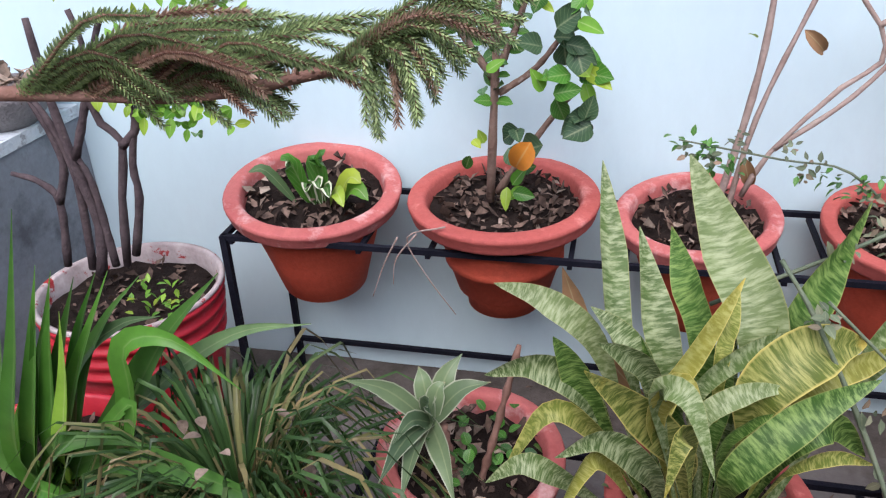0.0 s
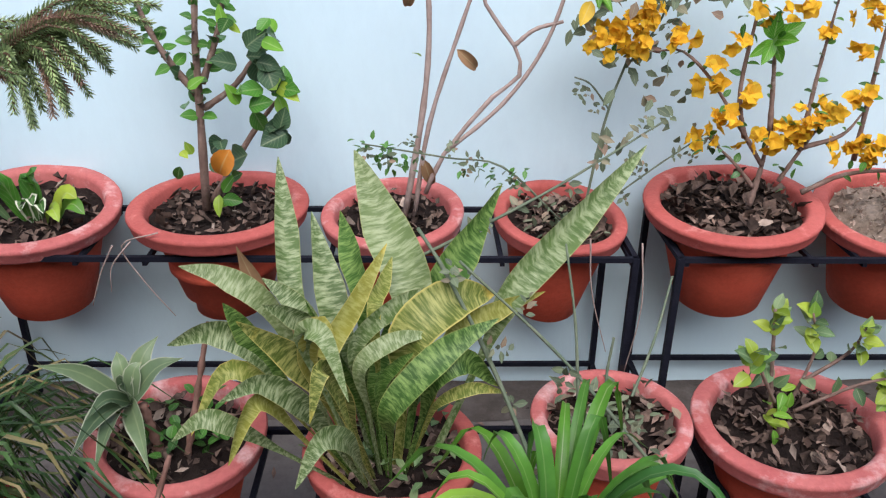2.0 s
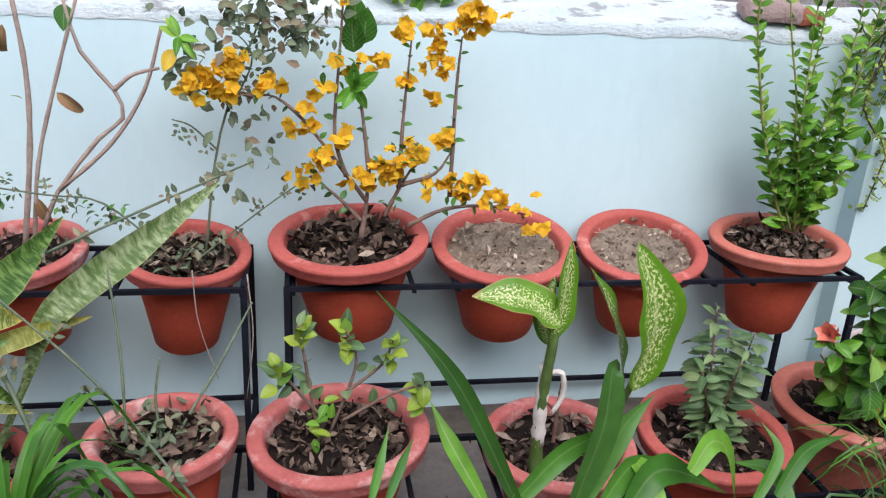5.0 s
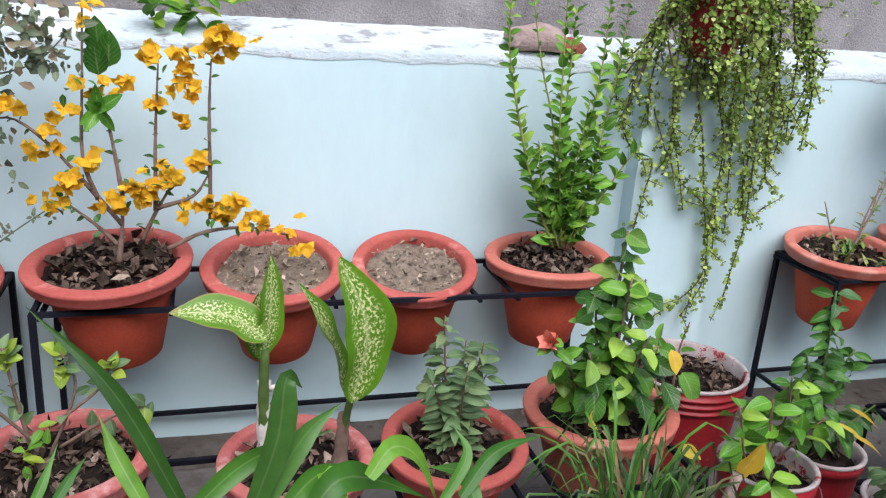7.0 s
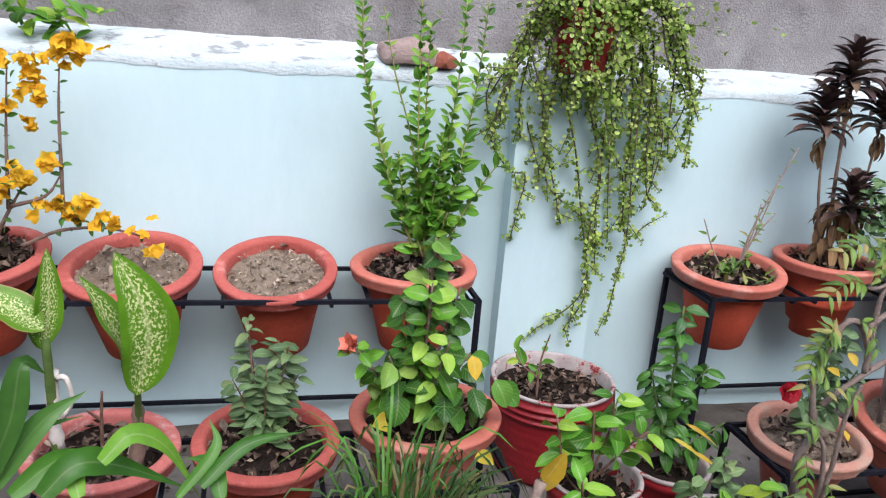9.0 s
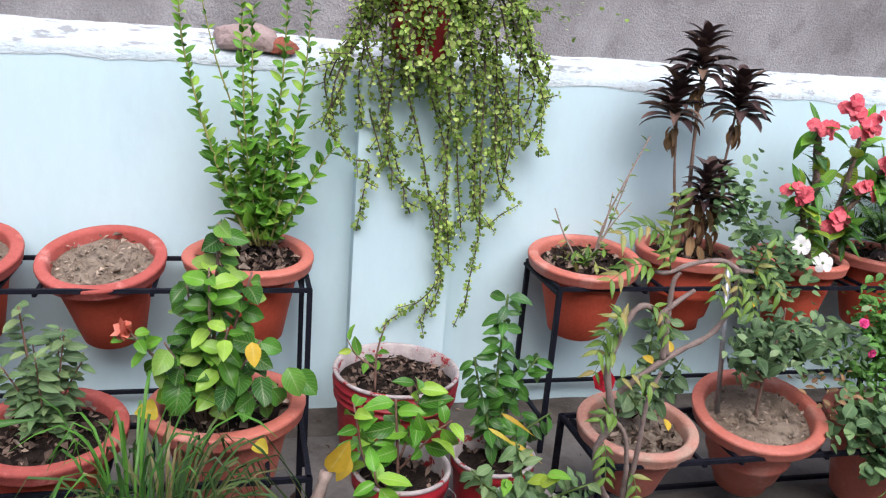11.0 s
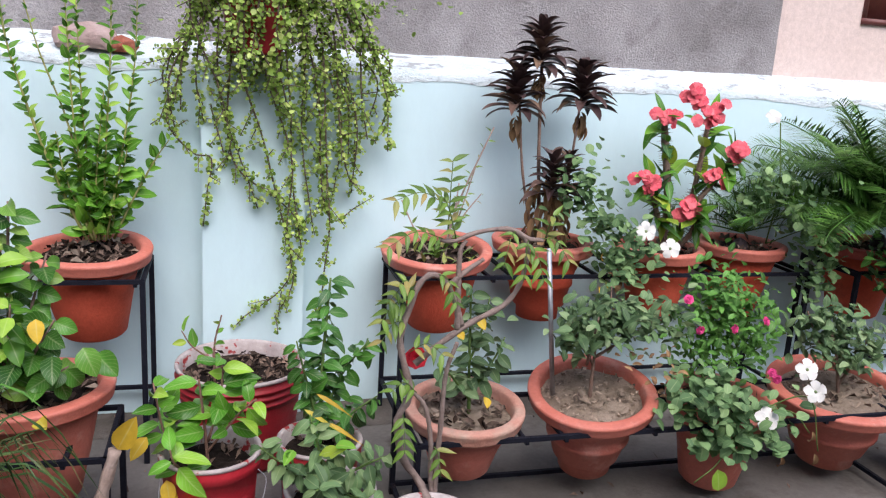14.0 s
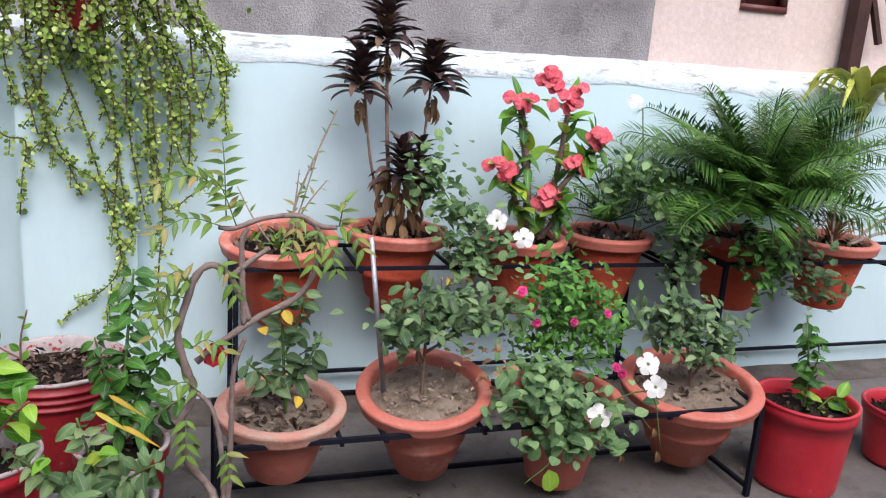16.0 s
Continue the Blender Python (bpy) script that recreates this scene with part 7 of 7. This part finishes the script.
tuft(lime, L_DRY, (6.16, -0.2, 0.60), 26, 0.2, 0.012, 0.1, droop=0.8, seed=22)


def mound(parent, mat, centres, tmpls, size, up=(0, -0.4, 0.5), name="leaves"):
    g = Geo()
    for x, y, z, sx, sz, n in centres:
        for k in range(int(n * 1.55)):
            g.leaf(R.choice(tmpls), (x + R.gauss(0, sx), y + R.gauss(0, sx * 0.7), z + R.gauss(0, sz)), around(up, 0.9), (0, -0.4, 0.9), size * rnd(0.5, 1.05))
    return tagged(part(name, g, mat, parent), kind="stuff")


r8 = thing("rose_bush", (3.99, -0.76, 0.3), "rose bush with one crimson bloom in a dusty pot", "rose bush")
s8 = stems(r8, STEM, (((4.0, -0.76, 0.29), (3.99, -0.76, 0.45), (3.98, -0.76, 0.66)), ((4.0, -0.76, 0.34), (3.94, -0.79, 0.42), (3.90, -0.8, 0.46)), ((4.0, -0.76, 0.36), (4.06, -0.76, 0.46), (4.08, -0.77, 0.52)), ((3.99, -0.76, 0.45), (4.03, -0.74, 0.55), (4.04, -0.74, 0.62))), 0.005, 0.003, "trunk")
for p in s8:
    leafed_parts(r8, M_ROSE, p, 0.0085, 0.052, 0.25, 0.1)
flower(r8, P_ROSE, (3.825, -0.84, 0.500), (-0.2, -0.9, 0.4), 0.03, 7, "round", "flower", 3, 0.5, "crimson rose bloom")
for x, z in ((4.02, 0.38), (3.98, 0.60), (3.93, 0.56)):
    one_leaf(r8, R.choice(M_YEL), (x, -0.83, z), around((0, -0.7, -0.3), 0.4), (0, -1, 0.4), 0.04)

r9 = thing("rose_shrub", (4.36, -0.74, 0.32), "compact rose shrub with dull green leaves", "rose bush")
s9 = stems(r9, BARK, (((4.36, -0.74, 0.31), (4.36, -0.74, 0.42), (4.36, -0.74, 0.52)), ((4.36, -0.74, 0.42), (4.30, -0.75, 0.5), (4.27, -0.76, 0.56)), ((4.36, -0.74, 0.44), (4.46, -0.74, 0.5), (4.55, -0.75, 0.56)), ((4.36, -0.74, 0.46), (4.40, -0.72, 0.56), (4.40, -0.72, 0.64)), ((4.34, -0.74, 0.42), (4.33, -0.78, 0.5), (4.33, -0.8, 0.58))), 0.006, 0.003, "trunk")
mound(r9, L_ROSE, ((4.34, -0.75, 0.53, 0.06, 0.032, 80), (4.42, -0.74, 0.55, 0.06, 0.03, 80), (4.53, -0.75, 0.54, 0.055, 0.032, 70), (4.30, -0.77, 0.51, 0.04, 0.025, 36), (4.38, -0.74, 0.575, 0.04, 0.022, 34)), OV, 0.048)
mound(r9, L_DRY, ((4.52, -0.84, 0.42, 0.02, 0.04, 14), (4.44, -0.8, 0.46, 0.03, 0.02, 8)), OV, 0.03, name="dry_leaves")
stake = thing("metal_stake", (4.265, -0.7, 0.3), "thin galvanised stake standing in a pot", "stake")
g = Geo()
g.box((-0.006, -0.003, 0), (0.006, 0.003, 0.44), facing((4.265, -0.70, 0.31), (0, 1, 0.02), (-0.13, 0.02, 1)))
part("rod", g, GALV, stake)

r10 = thing("miniature_rose", (4.76, -0.74, 0.3), "dense rose bush with small magenta blooms", "rose bush")
s10 = stems(r10, STEM, (((4.77, -0.74, 0.28), (4.75, -0.72, 0.45), (4.72, -0.72, 0.64)), ((4.77, -0.74, 0.3), (4.83, -0.72, 0.45), (4.86, -0.72, 0.55)), ((4.76, -0.74, 0.3), (4.68, -0.74, 0.42), (4.64, -0.74, 0.5))), 0.005, 0.003, "trunk")
mound(r10, L_ROSEB, ((4.73, -0.72, 0.60, 0.05, 0.05, 170), (4.80, -0.72, 0.54, 0.06, 0.06, 190), (4.88, -0.72, 0.48, 0.05, 0.06, 130), (4.72, -0.74, 0.46, 0.06, 0.06, 170)), OV, 0.034)
for x, z in ((4.60, 0.62), (4.65, 0.53), (4.76, 0.53), (4.86, 0.55), (4.91, 0.39), (4.93, 0.37)):
    flower(r10, P_PINK, (x, -0.79, z), around((0, -1, 0.3), 0.4), 0.015, 6, "round", "flower", 3, 0.4, "magenta bloom")

pet = thing("white_petunia", (4.76, -0.85, 0.3), "sprawling petunia with white trumpet flowers", "plant")
mound(pet, L_PET, ((4.60, -0.88, 0.36, 0.05, 0.035, 55), (4.66, -0.92, 0.29, 0.055, 0.035, 64), (4.74, -0.93, 0.27, 0.05, 0.03, 56), (4.82, -0.90, 0.28, 0.05, 0.035, 40), (4.70, -0.86, 0.38, 0.06, 0.04, 56)), RD, 0.045)
stems(pet, STEM, (((4.76, -0.84, 0.28), (4.60, -0.9, 0.34), (4.50, -0.92, 0.36)), ((4.76, -0.84, 0.28), (4.66, -0.95, 0.22), (4.58, -0.96, 0.16)), ((4.8, -0.84, 0.3), (4.9, -0.9, 0.32), (4.96, -0.92, 0.26)), ((4.8, -0.86, 0.3), (4.95, -0.9, 0.36), (5.0, -0.92, 0.20))), 0.003, 0.002)
for x, y, z in ((4.76, -0.98, 0.345), (4.955, -0.92, 0.385), (4.95, -0.88, 0.435)):
    flower(pet, P_WHITE, (x, y, z), (-0.3, -0.9, 0.4), 0.033, 5, "petal", "flower", 1, 0.2, "white trumpet flower", L_SHRUB)
g = Geo()
g.leaf(RD[0], (4.64, -0.97, 0.20), (0.1, -0.3, -1), (0, -1, 0.2), 0.06)
part("leaf", g, L_BRIGHT, pet, "large round yellow-green leaf")
for x, z in ((4.96, 0.27), (4.87, 0.20), (4.98, 0.2)):
    one_leaf(pet, R.choice(M_DRY), (x, -0.93, z), (0.2, -0.2, -1), (0, -1, 0), 0.05)

r11 = thing("rose_bush", (5.2, -0.74, 0.28), "open rose bush with dull green leaves in a bowl pot", "rose bush")
stems(r11, BARK, (((5.21, -0.74, 0.27), (5.17, -0.74, 0.42), (5.12, -0.72, 0.56)), ((5.20, -0.74, 0.32), (5.26, -0.74, 0.42), (5.29, -0.74, 0.5)), ((5.19, -0.74, 0.36), (5.10, -0.74, 0.46), (5.04, -0.74, 0.56))), 0.006, 0.003, "trunk")
mound(r11, L_ROSE, ((5.13, -0.74, 0.47, 0.05, 0.045, 80), (5.26, -0.74, 0.45, 0.05, 0.04, 70), (5.06, -0.74, 0.51, 0.04, 0.03, 44), (5.20, -0.74, 0.42, 0.05, 0.03, 44), (5.15, -0.73, 0.53, 0.04, 0.022, 30)), OV, 0.046)
petm = thing("white_petunia", (4.62, -0.3, 0.62), "petunia hanging between pots with two white flowers", "plant")
mound(petm, L_PET, ((4.50, -0.32, 0.80, 0.05, 0.06, 60), (4.58, -0.33, 0.70, 0.05, 0.05, 62), (4.65, -0.36, 0.62, 0.05, 0.05, 70), (4.46, -0.3, 0.86, 0.03, 0.04, 34), (4.60, -0.36, 0.58, 0.04, 0.04, 40)), RD, 0.04)
stems(petm, STEM, (((4.74, -0.26, 0.6), (4.6, -0.32, 0.7), (4.46, -0.3, 0.88)), ((4.74, -0.26, 0.6), (4.65, -0.36, 0.62), (4.58, -0.36, 0.54))), 0.003, 0.002)
for x, z in ((4.67, 0.725), (4.765, 0.668)):
    flower(petm, P_WHITE, (x, -0.40, z), (-0.3, -0.9, 0.3), 0.034, 5, "petal", "flower", 1, 0.2, "white trumpet flower", L_SHRUB)
mound(petm, L_DRY, ((4.61, -0.38, 0.555, 0.025, 0.02, 14),), OV, 0.035, name="dry_leaves")
for x, z in ((4.52, 0.64), (4.55, 0.55), (4.53, 0.54)):
    one_leaf(petm, R.choice(M_YEL), (x, -0.40, z), around((0, -0.8, 0), 0.4), (0, -1, 0.3), 0.04)
petr = thing("white_petunia", (5.35, -0.3, 0.65), "trailing petunia over the stand end", "plant")
mound(petr, L_PET, ((5.22, -0.3, 0.86, 0.07, 0.05, 90), (5.32, -0.34, 0.76, 0.055, 0.05, 90), (5.40, -0.36, 0.66, 0.045, 0.06, 90), (5.36, -0.38, 0.55, 0.035, 0.05, 44), (5.16, -0.3, 0.80, 0.05, 0.04, 40)), RD, 0.04)
stems(petr, STEM, (((5.24, -0.25, 0.65), (5.22, -0.3, 0.85), (5.20, -0.28, 1.08)), ((5.24, -0.25, 0.65), (5.36, -0.36, 0.72), (5.38, -0.38, 0.50))), 0.003, 0.002)
flower(petr, P_WHITE, (5.17, -0.28, 1.10), (-0.2, -0.8, 0.6), 0.028, 5, "petal", "flower", 1, 0.2, "white trumpet flower")
flower(petr, P_WHITE, (5.44, -0.4, 0.73), (0.5, -0.6, 0.4), 0.024, 5, "petal", "flower", 1, 0.9, "white trumpet flower")
r13 = thing("rose_bush", (5.78, -0.36, 0.6), "rose foliage hanging before the cycad pot", "rose bush")
mound(r13, L_ROSE, ((5.74, -0.38, 0.64, 0.06, 0.045, 52), (5.84, -0.4, 0.56, 0.06, 0.05, 60), (5.92, -0.42, 0.49, 0.05, 0.04, 44), (5.66, -0.4, 0.57, 0.04, 0.035, 28)), OV, 0.05)
mound(r13, L_ROSEB, ((5.66, -0.4, 0.62, 0.05, 0.05, 60), (5.70, -0.42, 0.54, 0.04, 0.05, 50)), OV, 0.045, name="young_leaves")
stems(r13, STEM, (((5.78, -0.3, 0.6), (5.80, -0.38, 0.62), (5.92, -0.42, 0.46)), ((5.78, -0.3, 0.6), (5.70, -0.4, 0.62), (5.66, -0.42, 0.5))), 0.004, 0.002)
bk = thing("hibiscus_cutting", (5.56, -0.84, 0.22), "leafy hibiscus cutting in a red bucket", "plant")
sk = stems(bk, STEM, (((5.55, -0.84, 0.2), (5.57, -0.8, 0.36), (5.55, -0.78, 0.52)), ((5.57, -0.84, 0.21), (5.64, -0.85, 0.28), (5.68, -0.85, 0.22)), ((5.56, -0.83, 0.3), (5.60, -0.8, 0.4), (5.60, -0.78, 0.46))), 0.004, 0.003)
for p in sk:
    leafed_parts(bk, M_BRIGHT if p is sk[1] else M_BALSAM, p, 0.011, 0.066, 0.1, 0.1)
bk2 = thing("hibiscus_cutting", (6.0, -0.8, 0.18), "bright leafy cutting in a red bucket", "plant")
sk2 = stems(bk2, STEM, (((5.98, -0.82, 0.17), (5.95, -0.82, 0.32), (5.9, -0.84, 0.40)), ((6.0, -0.82, 0.17), (6.02, -0.84, 0.30), (6.0, -0.86, 0.38))), 0.004, 0.003)
for p in sk2:
    leafed_parts(bk2, M_BRIGHT, p, 0.018, 0.06, 0.2, 0.3)

# ---- beyond the wall end: dark iron post ----
POSTPAINT = surface("dark_brown_iron_paint", (0.045, 0.024, 0.022), (0.075, 0.04, 0.035), 8, 0.6, 0.3, 80)
post = thing("iron_post", (6.4, 0.1, 1.2), "dark brown painted iron post with braces", "post")
g = Geo()
g.box((6.36, 0.09, 1.2), (6.42, 0.15, 2.4))
part("upright", g, POSTPAINT, post, smooth=False)
for a, b in (((6.42, 0.12, 1.62), (6.52, 0.12, 1.38)), ((6.42, 0.12, 1.80), (6.60, 0.12, 1.42))):
    g = Geo()
    bar(g, a, b, 0.011)
    part("brace", g, POSTPAINT, post, smooth=False)

# ---- dry litter on the floor ----
g = Geo()
q = random.Random(5)
for k in range(420):
    x, y = q.uniform(-0.6, 6.2), -abs(q.gauss(0, 0.45)) - 0.02
    g.leaf(blade(q.uniform(0.3, 0.7), "ovate", q.uniform(-1, 1), q.uniform(0, 0.4), 2), (x, y, 0.008), (q.gauss(0, 1), q.gauss(0, 1), q.uniform(0, 0.3)), (0, 0, 1), q.uniform(0.01, 0.035))
fallen = tagged(new("fallen_leaves", g.mesh("fallen_leaves", LITTER)), "dry fallen leaves scattered on the cement floor", "leaf litter", kind="stuff")
